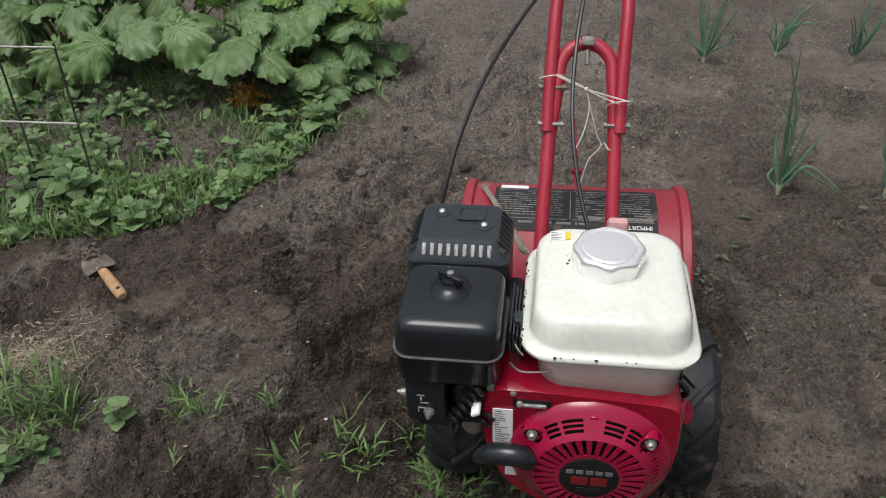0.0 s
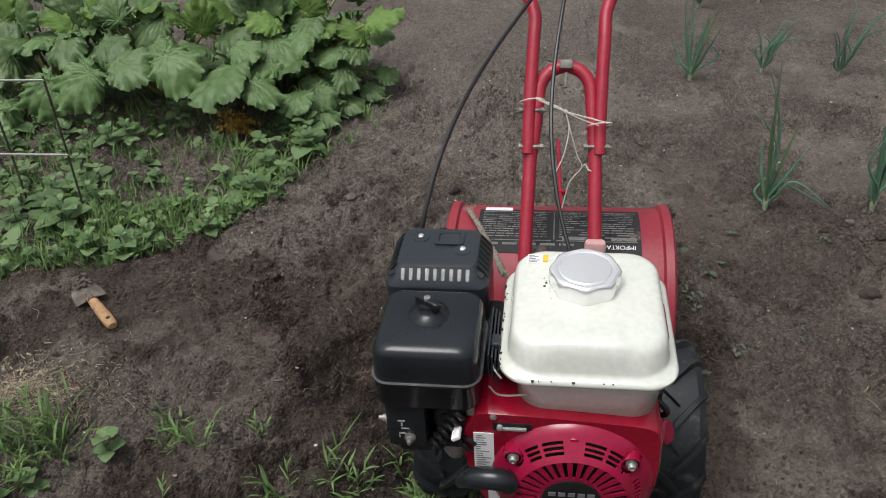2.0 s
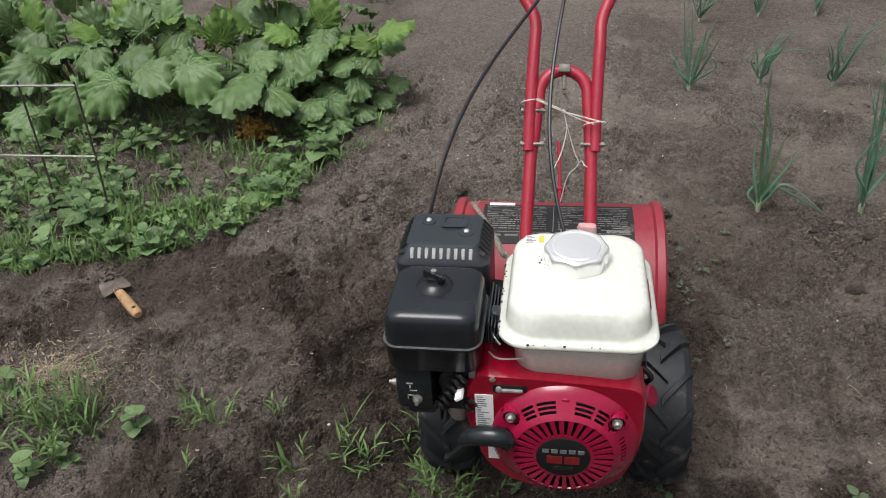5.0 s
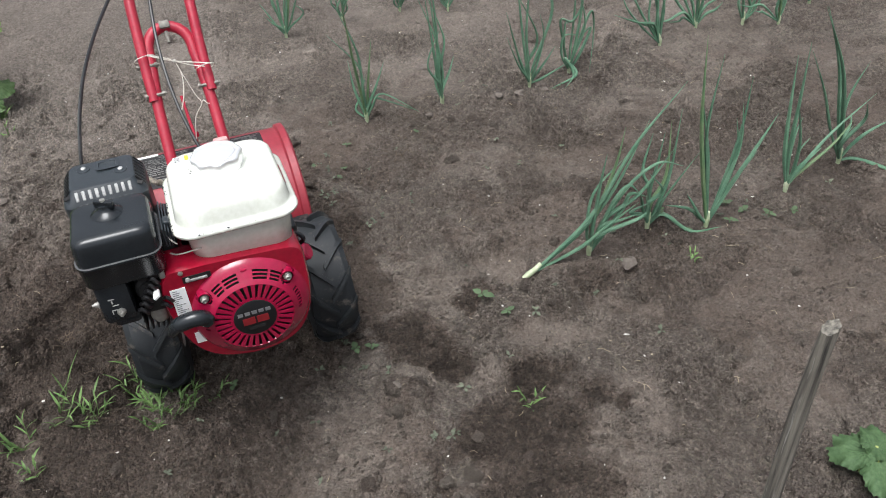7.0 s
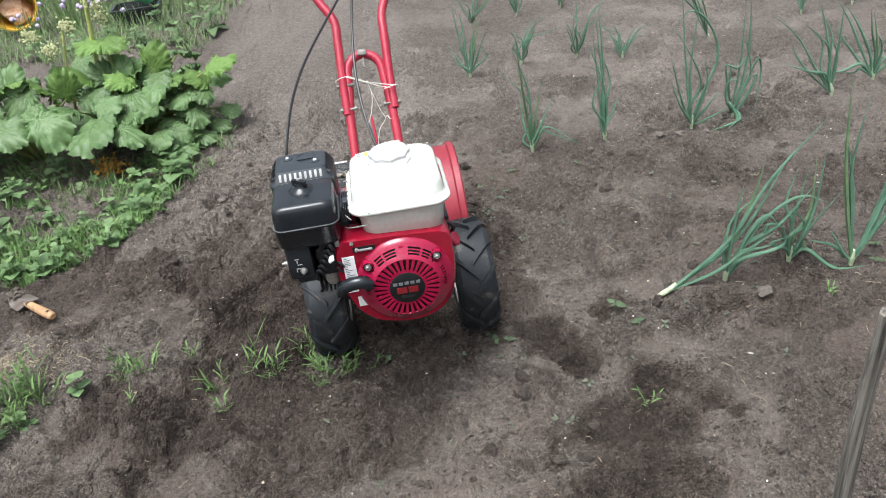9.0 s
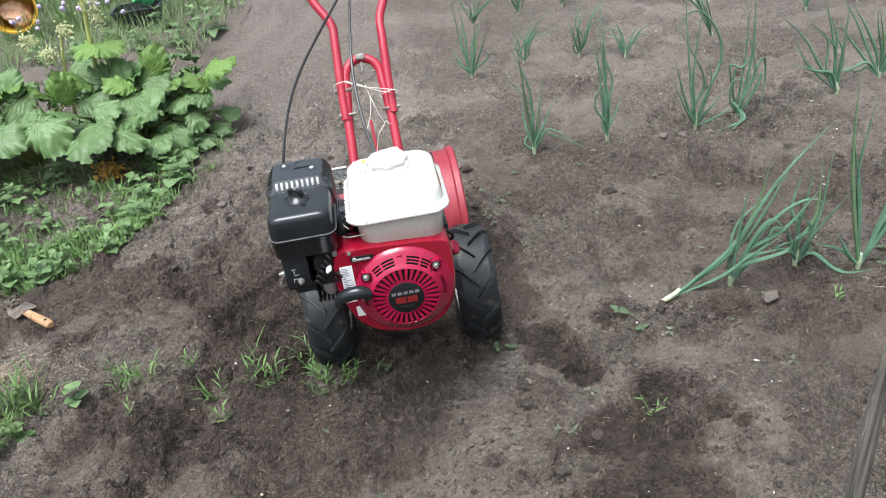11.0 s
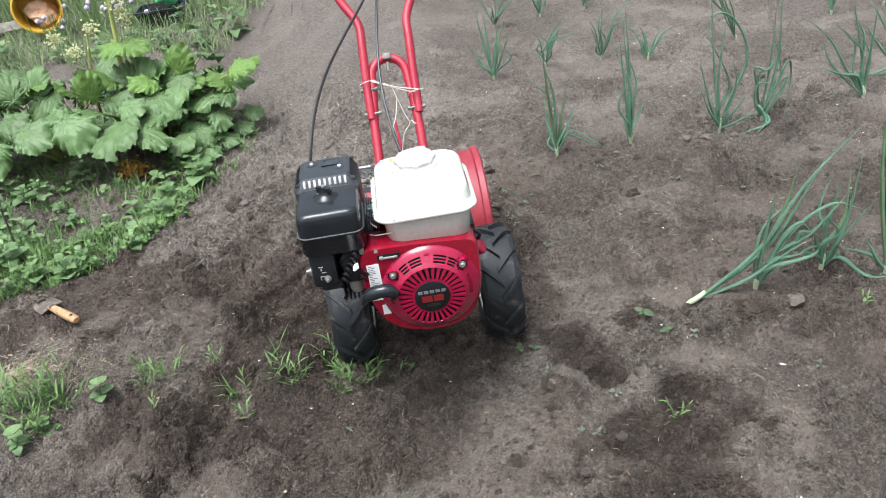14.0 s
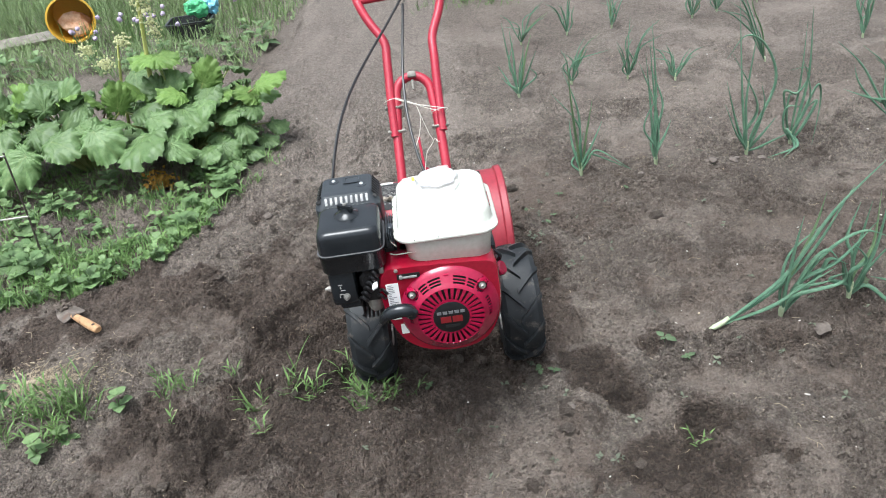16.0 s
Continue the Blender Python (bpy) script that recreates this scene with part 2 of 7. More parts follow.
CABLE = mat("black_cable_sheath", (0.008, 0.008, 0.009), (0.018, 0.018, 0.019), 30, 0.4)
RIM = mat("pale_grey_rim", (0.34, 0.33, 0.30), (0.48, 0.47, 0.44), 14, 0.5, speck=((0.12, 0.09, 0.07), 0.42, 25))
WOOD = mat("pale_worn_wood", (0.27, 0.15, 0.07), (0.44, 0.27, 0.135), 30, 0.6, bump=0.25, grain=200, speck=((0.13, 0.085, 0.05), 0.45, 40))
STAKEWOOD = mat("split_grey_stake_wood", (0.022, 0.020, 0.017), (0.22, 0.20, 0.165), 130, 0.85, bump=0.9, grain=220, speck=((0.48, 0.47, 0.42), 0.41, 60), stretch=(1, 1, 0.035))
GREYWOOD = mat("weathered_grey_wood", (0.085, 0.075, 0.062), (0.23, 0.205, 0.175), 22, 0.85, bump=0.8, grain=150, speck=((0.035, 0.03, 0.025), 0.42, 30))
RUST = mat("muddy_trowel_steel", (0.070, 0.054, 0.043), (0.20, 0.175, 0.15), 24, 0.65, metal=0.3, speck=((0.10, 0.062, 0.042), 0.48, 30), bump=0.2)
WIRE = mat("rusty_wire", (0.055, 0.042, 0.035), (0.13, 0.11, 0.10), 60, 0.6, metal=0.5)
TUB = mat("yellow_plastic_tub", (0.68, 0.40, 0.04), (0.78, 0.50, 0.07), 4, 0.4, speck=((0.30, 0.2, 0.08), 0.32, 12))
BRICKISH = mat("orange_sandstone", (0.36, 0.15, 0.06), (0.68, 0.48, 0.33), 16, 0.8, bump=0.5)
CRATE = mat("black_tray_plastic", (0.012, 0.013, 0.016), (0.03, 0.032, 0.036), 10, 0.5)
BAGGREEN = mat("green_plastic_bag", (0.05, 0.36, 0.14), (0.14, 0.50, 0.24), 9, 0.35)
BAGBLUE = mat("blue_plastic_bag", (0.10, 0.42, 0.60), (0.35, 0.62, 0.75), 9, 0.35)
RHUBARB = leaf_mat("rhubarb_leaf", (0.070, 0.130, 0.042), (0.124, 0.191, 0.075), (0.21, 0.26, 0.10), 11, rough=0.42, spec=0.33, tint=0.24, through_light=0.16)
RHUBYOUNG = leaf_mat("young_rhubarb_leaf", (0.100, 0.182, 0.040), (0.160, 0.250, 0.070), (0.25, 0.31, 0.11), 9, through_light=0.24)
STALK = mat("rhubarb_stalk", (0.15, 0.20, 0.06), (0.26, 0.27, 0.10), 12, 0.45, speck=((0.25, 0.06, 0.05), 0.42, 14))
FLOWERSTALK = mat("rhubarb_flower_stalk", (0.30, 0.34, 0.09), (0.40, 0.42, 0.14), 12, 0.5)
CREAMFLOWER = mat("cream_flowers", (0.44, 0.46, 0.22), (0.60, 0.60, 0.35), 60, 0.7)
WEED = leaf_mat("weed_leaf", (0.094, 0.164, 0.064), (0.170, 0.248, 0.114), (0.17, 0.25, 0.10), 25, tint=0.22)
WEEDTOP = leaf_mat("young_weed_leaf", (0.146, 0.232, 0.092), (0.214, 0.304, 0.142), (0.2, 0.28, 0.14), 25, tint=0.2, through_light=0.3)
SQUASHLEAF = leaf_mat("squash_leaf", (0.045, 0.085, 0.036), (0.085, 0.140, 0.062), (0.13, 0.19, 0.10), 14, rough=0.55)
SEEDLEAF = leaf_mat("pale_seedling_leaf", (0.080, 0.125, 0.064), (0.135, 0.182, 0.100), (0.2, 0.27, 0.14), 25, tint=0.15)
GRASS = leaf_mat("grass_blade", (0.094, 0.170, 0.054), (0.170, 0.256, 0.092), (0.2, 0.3, 0.1), 20, tint=0.2)
# background grass, its green washed out to paint in the veil of haze
HAZEDGRASS = leaf_mat("hazed_far_grass", (0.115, 0.172, 0.070), (0.195, 0.255, 0.122), (0.2, 0.3, 0.1), 20, tint=0.2)
ONION = leaf_mat("onion_leaf", (0.080, 0.168, 0.105), (0.140, 0.245, 0.160), (0.2, 0.28, 0.15), 18, rough=0.5, tint=0.15, through_light=0.1)
ONIONOLD = leaf_mat("yellowing_onion_leaf", (0.10, 0.18, 0.09), (0.17, 0.235, 0.12), (0.3, 0.3, 0.15), 18, tint=0.15, through_light=0.1)
SHANK = mat("white_onion_shank", (0.31, 0.39, 0.22), (0.48, 0.53, 0.36), 30, 0.5)
ORANGE = mat("dead_orange_leaf", (0.30, 0.15, 0.02), (0.50, 0.29, 0.05), 30, 0.8, bump=0.5)
LILAC = mat("lilac_chive_flower", (0.36, 0.29, 0.42), (0.52, 0.44, 0.57), 40, 0.8)


# ---- mesh helpers ----
def part(name, bm, material, parent=None, label="", sharp=0.7):
    """Links a bmesh as one mesh object, under parent if given."""
    bmesh.ops.recalc_face_normals(bm, faces=bm.faces)
    for f in bm.faces:
        f.smooth = True
    for e in bm.edges:
        if len(e.link_faces) == 2 and e.calc_face_angle(0) > sharp:
            e.smooth = False
    me = bpy.data.meshes.new(name)
    bm.to_mesh(me)
    bm.free()
    me.materials.append(material)
    ob = new(name, me)
    if parent:
        ob.parent = parent
        if parent.type == "EMPTY":
            ob.matrix_parent_inverse = Matrix.Translation(-parent.location)
    if label:
        ob["label"] = label
    return ob


def rbox(bm, x0, x1, y0, y1, z0, z1, bev=0.004, seg=2, m=None):
    """A box with rounded edges, added to bm."""
    r = bmesh.ops.create_cube(bm, size=1, matrix=Matrix.Translation(((x0 + x1) / 2, (y0 + y1) / 2, (z0 + z1) / 2)) @
                              Matrix.Diagonal((x1 - x0, y1 - y0, z1 - z0, 1)))
    vs = r["verts"]
    if bev:
        es = list({e for v in vs for e in v.link_edges})
        r2 = bmesh.ops.bevel(bm, geom=es, offset=bev, segments=seg, affect="EDGES", profile=0.5)
        vs = list({v for f in r2["faces"] for v in f.verts} | {v for v in vs if v.is_valid})
    if m is not None:
        bmesh.ops.transform(bm, matrix=m, verts=vs)
    return bm


def rrect(x0, x1, y0, y1, r, z, n=6):
    """A ring of points round a rounded rectangle."""
    out = []
    for cx, cy, a0 in ((x1 - r, y1 - r, 0), (x0 + r, y1 - r, 90), (x0 + r, y0 + r, 180), (x1 - r, y0 + r, 270)):
        for k in range(n + 1):
            a = radians(a0 + 90 * k / n)
            out.append(Vector((cx + r * math.cos(a), cy + r * math.sin(a), z)))
    return out


def loft(bm, rings, cap=(True, True), closed=True):
    rows = [[bm.verts.new(p) for p in ring] for ring in rings]
    n = len(rows[0])
    for a, b in zip(rows, rows[1:]):
        for k in range(n if closed else n - 1):
            bm.faces.new((a[k], a[(k + 1) % n], b[(k + 1) % n], b[k]))
    if cap[0]:
        bm.faces.new(rows[0][::-1])
    if cap[1]:
        bm.faces.new(rows[-1])
    return bm


def curve_points(pts, k=6):
    """A smooth line through pts."""
    p = [Vector(q) for q in pts]
    p = [p[0] * 2 - p[1]] + p + [p[-1] * 2 - p[-2]]
    out = []
    for i in range(1, len(p) - 2):
        for j in range(k):
            u = j / k
            out.append(0.5 * ((2 * p[i]) + (p[i + 1] - p[i - 1]) * u + (2 * p[i - 1] - 5 * p[i] + 4 * p[i + 1] - p[i + 2]) * u * u +
                              (3 * p[i] - p[i - 1] - 3 * p[i + 1] + p[i + 2]) * u ** 3))
    return out + [p[-2].copy()]


def tube(bm, pts, r, n=10, taper=None, flat=1.0):
    """A round bar along pts; taper(u) scales the radius; flat squeezes it."""
    d0 = (pts[1] - pts[0]).normalized()
    up = Vector((0, 0, 1)) if abs(d0.z) < 0.9 else Vector((1, 0, 0))
    side = d0.cross(up).normalized()
    rings = []
    for i, p in enumerate(pts):
        d = (pts[min(i + 1, len(pts) - 1)] - pts[max(i - 1, 0)]).normalized()
        side = (side - d * side.dot(d)).normalized()
        oth = d.cross(side)
        rr = r * (taper(i / (len(pts) - 1)) if taper else 1)
        rings.append([p + side * math.cos(6.28318 * k / n) * rr + oth * math.sin(6.28318 * k / n) * rr * flat for k in range(n)])
    return loft(bm, rings)


def lathe(bm, profile, n, m):
    """Turns a profile of (radius, height) round the z axis of m."""
    rings = [[m @ Vector((r * math.cos(6.28318 * k / n), r * math.sin(6.28318 * k / n), h)) for k in range(n)] for r, h in profile]
    return loft(bm, rings)


def thing(name, x, y, z, label, category, group="", kind=""):
    ob = new(name)
    ob.empty_display_size = 0.05
    ob.location = (x, y, z)
    return tagged(ob, label, category, group, kind)


def at(m, *p):
    return m @ Vector(p)


FRONT = Matrix.Rotation(radians(90), 4, "X")   # z of the part points to -y
SIDE = Matrix.Rotation(radians(90), 4, "Y")    # z of the part points to +x


# ---- ground ----
GRID = np.random.RandomState(7).rand(256, 256)


def vnoise(x, y, s, seed=0):
    """Smooth value noise, with features about s metres wide."""
    u, v = np.asarray(x) / s + 37.7 * seed, np.asarray(y) / s + 11.3 * seed
    i, j = np.floor(u).astype(int), np.floor(v).astype(int)
    fu, fv = u - i, v - j
    fu, fv = fu * fu * (3 - 2 * fu), fv * fv * (3 - 2 * fv)
    g = lambda a, b: GRID[a % 256, b % 256]
    return (g(i, j) * (1 - fu) + g(i + 1, j) * fu) * (1 - fv) + (g(i, j + 1) * (1 - fu) + g(i + 1, j + 1) * fu) * fv - 0.5


def clod_layer(x, y, s, seed, share):
    """Rounded lumps with steep sides, about s metres apart; share of the places that have one."""
    u = np.asarray(x) / s + 51.3 * seed + 0.5 * vnoise(x, y, s * 0.9, seed + 30)
    v = np.asarray(y) / s + 23.9 * seed + 0.5 * vnoise(x, y, s * 0.9, seed + 40)
    i, j = np.floor(u).astype(int), np.floor(v).astype(int)
    out = np.zeros(np.shape(u))
    for a in (-1, 0, 1):
        for c in (-1, 0, 1):
            p, q = i + a, j + c
            du, dv = p + GRID[p % 256, q % 256] - u, q + GRID[(q + 71) % 256, (p + 113) % 256] - v
            k = GRID[(p + 37) % 256, (q + 59) % 256]
            size = np.where(k < share, 0.35 + 0.45 * k / share, 0.0)
            out = np.maximum(out, np.sqrt(np.maximum(0.0, size ** 2 - du * du - dv * dv)))
    return out


def ragged(x, y):
    """Places pushed about a little, so that outlines drawn through them come out ragged."""
    return (x + 0.05 * vnoise(x, y, 0.07, 20) + 0.028 * vnoise(x, y, 0.022, 21), y + 0.05 * vnoise(x, y, 0.07, 22) + 0.028 * vnoise(x, y, 0.022, 23))


def blob(x, y, cx, cy, rx, ry, turn=0.0):
    """1 inside a turned oval, 0 outside; x and y come from ragged()."""
    c, s = math.cos(radians(turn)), math.sin(radians(turn))
    u, v = (x - cx) * c + (y - cy) * s, -(x - cx) * s + (y - cy) * c
    return np.exp(-np.minimum(60.0, ((u / rx) ** 2 + (v / ry) ** 2) ** 4))


# hollows: x, y, half width, half length, turn, depth, dryness
HOLLOWS = [(0.43, 0.335, 0.115, 0.070, -10, 0.028, 0.20), (0.63, 0.360, 0.085, 0.090, 0, 0.032, 0.26), (0.63, 0.075, 0.115, 0.058, -15, 0.028, 0.22),
           (0.70, -0.21, 0.060, 0.090, 0, 0.014, 0.20), (0.55, -0.24, 0.085, 0.065, 10, -0.006, 0.14), (0.10, -0.07, 0.19, 0.15, 0, -0.012, 0.22),
           (0.02, -0.27, 0.22, 0.10, 0, -0.010, 0.16), (0.42, 0.00, 0.045, 0.040, 0, -0.012, 0.16), (0.335, 0.225, 0.085, 0.045, 0, 0.014, -0.28),
           (0.35, 0.14, 0.10, 0.060, 0, 0.010, -0.24), (0.395, 0.080, 0.060, 0.042, 15, 0.017, -0.34), (0.55, -0.04, 0.080, 0.048, 0, 0.034, -0.36),
           (0.45, -0.16, 0.13, 0.075, -20, 0.012, -0.28), (0.40, -0.32, 0.17, 0.10, 0, 0.010, -0.24), (0.635, -0.155, 0.050, 0.045, 0, 0.016, -0.30),
           (0.52, 0.25, 0.05, 0.05, 0, 0.010, -0.22), (0.80, 0.17, 0.08, 0.05, 20, 0.010, -0.20), (0.00, 0.26, 0.25, 0.15, 0, 0.012, -0.13),
           (-0.12, 0.09, 0.18, 0.10, 0, 0.008, -0.15), (-0.22, -0.06, 0.30, 0.12, 5, 0.006, -0.08), (-0.44, 0.62, 0.035, 0.22, -28, 0.025, -0.22),
           (-0.35, 0.45, 0.06, 0.10, -20, 0.020, -0.24), (-0.60, 0.75, 0.12, 0.20, -20, 0.012, -0.12), (-0.66, 0.42, 0.10, 0.07, 0, -0.008, 0.16),
           (-0.95, 0.62, 0.10, 0.06, 20, -0.008, 0.16), (-0.52, 0.22, 0.05, 0.07, 0, 0.010, 0.18), (-0.70, 0.60, 0.09, 0.10, 30, -0.006, 0.14),
           (-0.46, 0.96, 0.05, 0.20, -20, 0.0, 0.14), (-0.80, 0.05, 0.09, 0.06, 10, 0.006, 0.18), (-0.55, -0.10, 0.10, 0.07, 0, 0.006, 0.16)]


def plot(x, y):
    """1 on the plot near the path, fading to 0 in the distance."""
    out = np.maximum(np.abs(np.asarray(x) - 0.2) - 2.2, np.abs(np.asarray(y) - 1.0) - 2.0)
    return np.clip(1 - out / 1.4, 0, 1)


def ground_crust(x, y):
    """Where the soil is trodden smooth: 0 crumbly to 1 compact."""
    c = vnoise(x, y, 0.24, 31) + 0.5 * vnoise(x, y, 0.09, 32) + 0.25 * vnoise(x, y, 0.03, 33)
    c = plot(x, y) * 0.75 * np.clip((c - 0.01) / 0.12, 0, 1)
    wx, wy = ragged(x, y)
    for cx, cy, rx, ry, turn, depth, dry in HOLLOWS:
        w = blob(wx, wy, cx, cy, rx, ry, turn)
        c = np.maximum(c, w) if dry > 0 else c * (1 - w)
    return c * np.clip((x + 0.6) / 0.6, 0.65, 1)


def ground_height(x, y):
    x, y = np.asarray(x, float), np.asarray(y, float)
    near = np.clip(1.4 - np.hypot(x - 0.1, y - 0.6) / 6, 0, 1)
    tilled = np.clip((0.25 - x) / 0.4, 0, 1) * np.clip((x + 1.05) / 0.3, 0, 1) * np.clip((y + 0.1) / 0.3, 0, 1)
    h = 0.024 * vnoise(x, y, 0.55) + 0.034 * vnoise(x, y, 0.19, 1) + 0.026 * vnoise(x, y, 0.085, 2) * np.clip((3.0 - y) / 0.8, 0, 1)
    patchy = np.clip(0.58 + 3.0 * vnoise(x, y, 0.17, 14) + 1.8 * vnoise(x, y, 0.06, 15), 0.06, 1.6)
    lump = 0.024 * clod_layer(x, y, 0.062, 1, 0.34) + 0.022 * clod_layer(x, y, 0.031, 2, 0.50) + 0.0100 * clod_layer(x, y, 0.0165, 3, 0.5)
    far = np.clip((2.6 - np.asarray(y)) / 0.9, 0, 1)
    lump = lump * patchy * far
    smooth = ground_crust(x, y)
    wx, wy = ragged(x, y)
    for cx, cy, rx, ry, turn, depth, dry in HOLLOWS:
        w = blob(wx, wy, cx, cy, rx, ry, turn)
        h = h - depth * w
    rough = (0.62 + 0.45 * tilled + 0.5 * np.clip(vnoise(x, y, 0.3, 6) * 2, -0.4, 1)) * (1 - 0.66 * smooth)
    h = h + lump * rough + (0.027 * vnoise(x, y, 0.040, 4) + 0.007 * vnoise(x, y, 0.011, 5)) * far * (1 - 0.65 * smooth) + 0.007 * smooth
    # cracks and creases between the clods
    crack = np.clip(1 - np.abs(vnoise(x, y, 0.15, 25) + 0.3 * vnoise(x, y, 0.04, 27)) / 0.03, 0, 1) * np.clip(vnoise(x, y, 0.3, 26) * 3 + 0.45, 0, 1)
    h = h - 0.026 * crack * (1 - 0.5 * smooth) * (0.5 + 0.5 * tilled)
    # rake lines across the onion bed
    bed = np.clip((x - 0.45) / 0.4, 0, 1) * np.clip((2.6 - y) / 0.8, 0, 1)
    h = h + bed * 0.004 * np.sin((y + 0.10 * x + 0.05 * vnoise(x, y, 0.4, 8)) * 62) * np.clip(0.5 + 2 * vnoise(x, y, 0.5, 9), 0, 1)
    # low ridges beside the rhubarb and along the tilled strip
    h = h + 0.012 * tilled * np.sin((x - 0.28 * y) * 24 + 3 * vnoise(x, y, 0.6, 7))
    return h * near - 0.004


SHEET = {}


def gz(x, y):
    """Height of the ground sheet at a place."""
    xs, ys, Z = SHEET["xs"], SHEET["ys"], SHEET["Z"]
    i = min(max(int(np.searchsorted(xs, x)) - 1, 0), len(xs) - 2)
    j = min(max(int(np.searchsorted(ys, y)) - 1, 0), len(ys) - 2)
    u, v = (x - xs[i]) / (xs[i + 1] - xs[i]), (y - ys[j]) / (ys[j + 1] - ys[j])
    return float((Z[j, i] * (1 - u) + Z[j, i + 1] * u) * (1 - v) + (Z[j + 1, i] * (1 - u) + Z[j + 1, i + 1] * u) * v)


def ground_dryness_sheen(x, y):
    p = vnoise(x, y, 0.30, 12) + 0.6 * vnoise(x, y, 0.11, 13) * np.clip((3.4 - np.asarray(y)) / 0.8, 0, 1) + (0.4 * vnoise(x, y, 0.045, 16) + 0.25 * vnoise(x, y, 0.018, 17)) * np.clip((2.5 - np.asarray(y)) / 0.8, 0, 1)
    p = np.clip(p / 0.30 + 0.5, 0, 1)
    bed = np.maximum(np.clip((np.asarray(x) - 0.2) / 0.5, 0, 1), np.clip((np.asarray(y) - 1.0) / 0.6, 0, 1))
    d = (0.38 * p * p * (3 - 2 * p) - 0.20 + 0.16 * vnoise(x, y, 0.5, 18)) * (1 - 0.72 * bed) * plot(x, y) + 0.02
    tilled = np.clip((0.25 - x) / 0.4, 0, 1) * np.clip((x + 1.3) / 0.4, 0, 1) * np.clip((2.2 - y) / 0.6, 0, 1)
    d = d - 0.05 * tilled
    wx, wy = ragged(x, y)
    for cx, cy, rx, ry, turn, depth, dry in HOLLOWS:
        w = blob(wx, wy, cx, cy, rx, ry, turn)
        d = d * (1 - 0.75 * w) + 0.75 * w * (0.38 * dry + 0.01 if dry > 0 else dry * 1.05)
    d = d - 0.02 * ground_crust(x, y)
    d = d + 0.22 * np.clip((x + 0.85) / 0.2, 0, 1) * np.clip((0.25 - x) / 0.2, 0, 1) * np.clip((y - 0.9) / 0.5, 0, 1)
    # lighter with distance: the sky's sheen on far soil, put into the colour
    return d + 0.205 * np.clip((y - 0.5) / 1.3, 0, 1) + 0.05 * np.clip((x - 0.3) / 0.5, 0, 1)


def axis(lo, hi, step, far):
    core = list(np.arange(lo, hi + step / 2, step))
    left, right, s, a, b = [], [], step, lo, hi
    while b < far:
        s *= 1.042 if b - hi < 2.2 else 1.25
        a, b = a - s, b + s
        left.append(a), right.append(b)
    return np.array(left[::-1] + core + right)


def build_ground():
    xs, ys = axis(-1.32, 1.65, 0.0042, 400), axis(-0.48, 1.65, 0.0042, 400)
    X, Y = np.meshgrid(xs, ys)
    Z = ground_height(X, Y)
    SHEET.update(xs=xs, ys=ys, Z=Z)
    nx, ny = len(xs), len(ys)
    me = bpy.data.meshes.new("ground")
    me.vertices.add(nx * ny)
    me.vertices.foreach_set("co", np.stack([X, Y, Z], -1).astype(np.float32).ravel())
    i = (np.arange(ny - 1)[:, None] * nx + np.arange(nx - 1)[None]).ravel()
    quads = np.stack([i, i + 1, i + nx + 1, i + nx], -1).astype(np.int32)
    me.loops.add(quads.size)
    me.loops.foreach_set("vertex_index", quads.ravel())
    me.polygons.add(len(quads))
    me.polygons.foreach_set("loop_start", np.arange(0, quads.size, 4, dtype=np.int32))
    me.update(calc_edges=True)
    me.shade_smooth()
    attr = me.attributes.new("dryness_sheen", "FLOAT", "POINT")
    attr.data.foreach_set("value", ground_dryness_sheen(X, Y).astype(np.float32).ravel())
    attr = me.attributes.new("crust", "FLOAT", "POINT")
    attr.data.foreach_set("value", ground_crust(X, Y).astype(np.float32).ravel())
    me.materials.append(SOIL)
    tagged(new("ground", me), "dark brown garden soil, tilled, lumpy and trodden", "soil", kind="structure")


build_ground()


# ---- the rotary tiller ----
BRIGHT = mat("bright_zinc", (0.50, 0.50, 0.48), (0.64, 0.64, 0.62), 40, 0.35, metal=0.45, speck=((0.2, 0.16, 0.1), 0.32, 90))
SLOTMETAL = mat("bright_inner_metal", (0.26, 0.26, 0.255), (0.40, 0.40, 0.385), 60, 0.5, metal=0.2)
tiller = thing("rotary_tiller", -0.02, 0.335, 0, "red walk-behind rotary tiller with a petrol engine, standing on bare soil", "tiller")
AXLE_Y, AXLE_Z, TYRE_R = 0.318, 0.138, 0.136


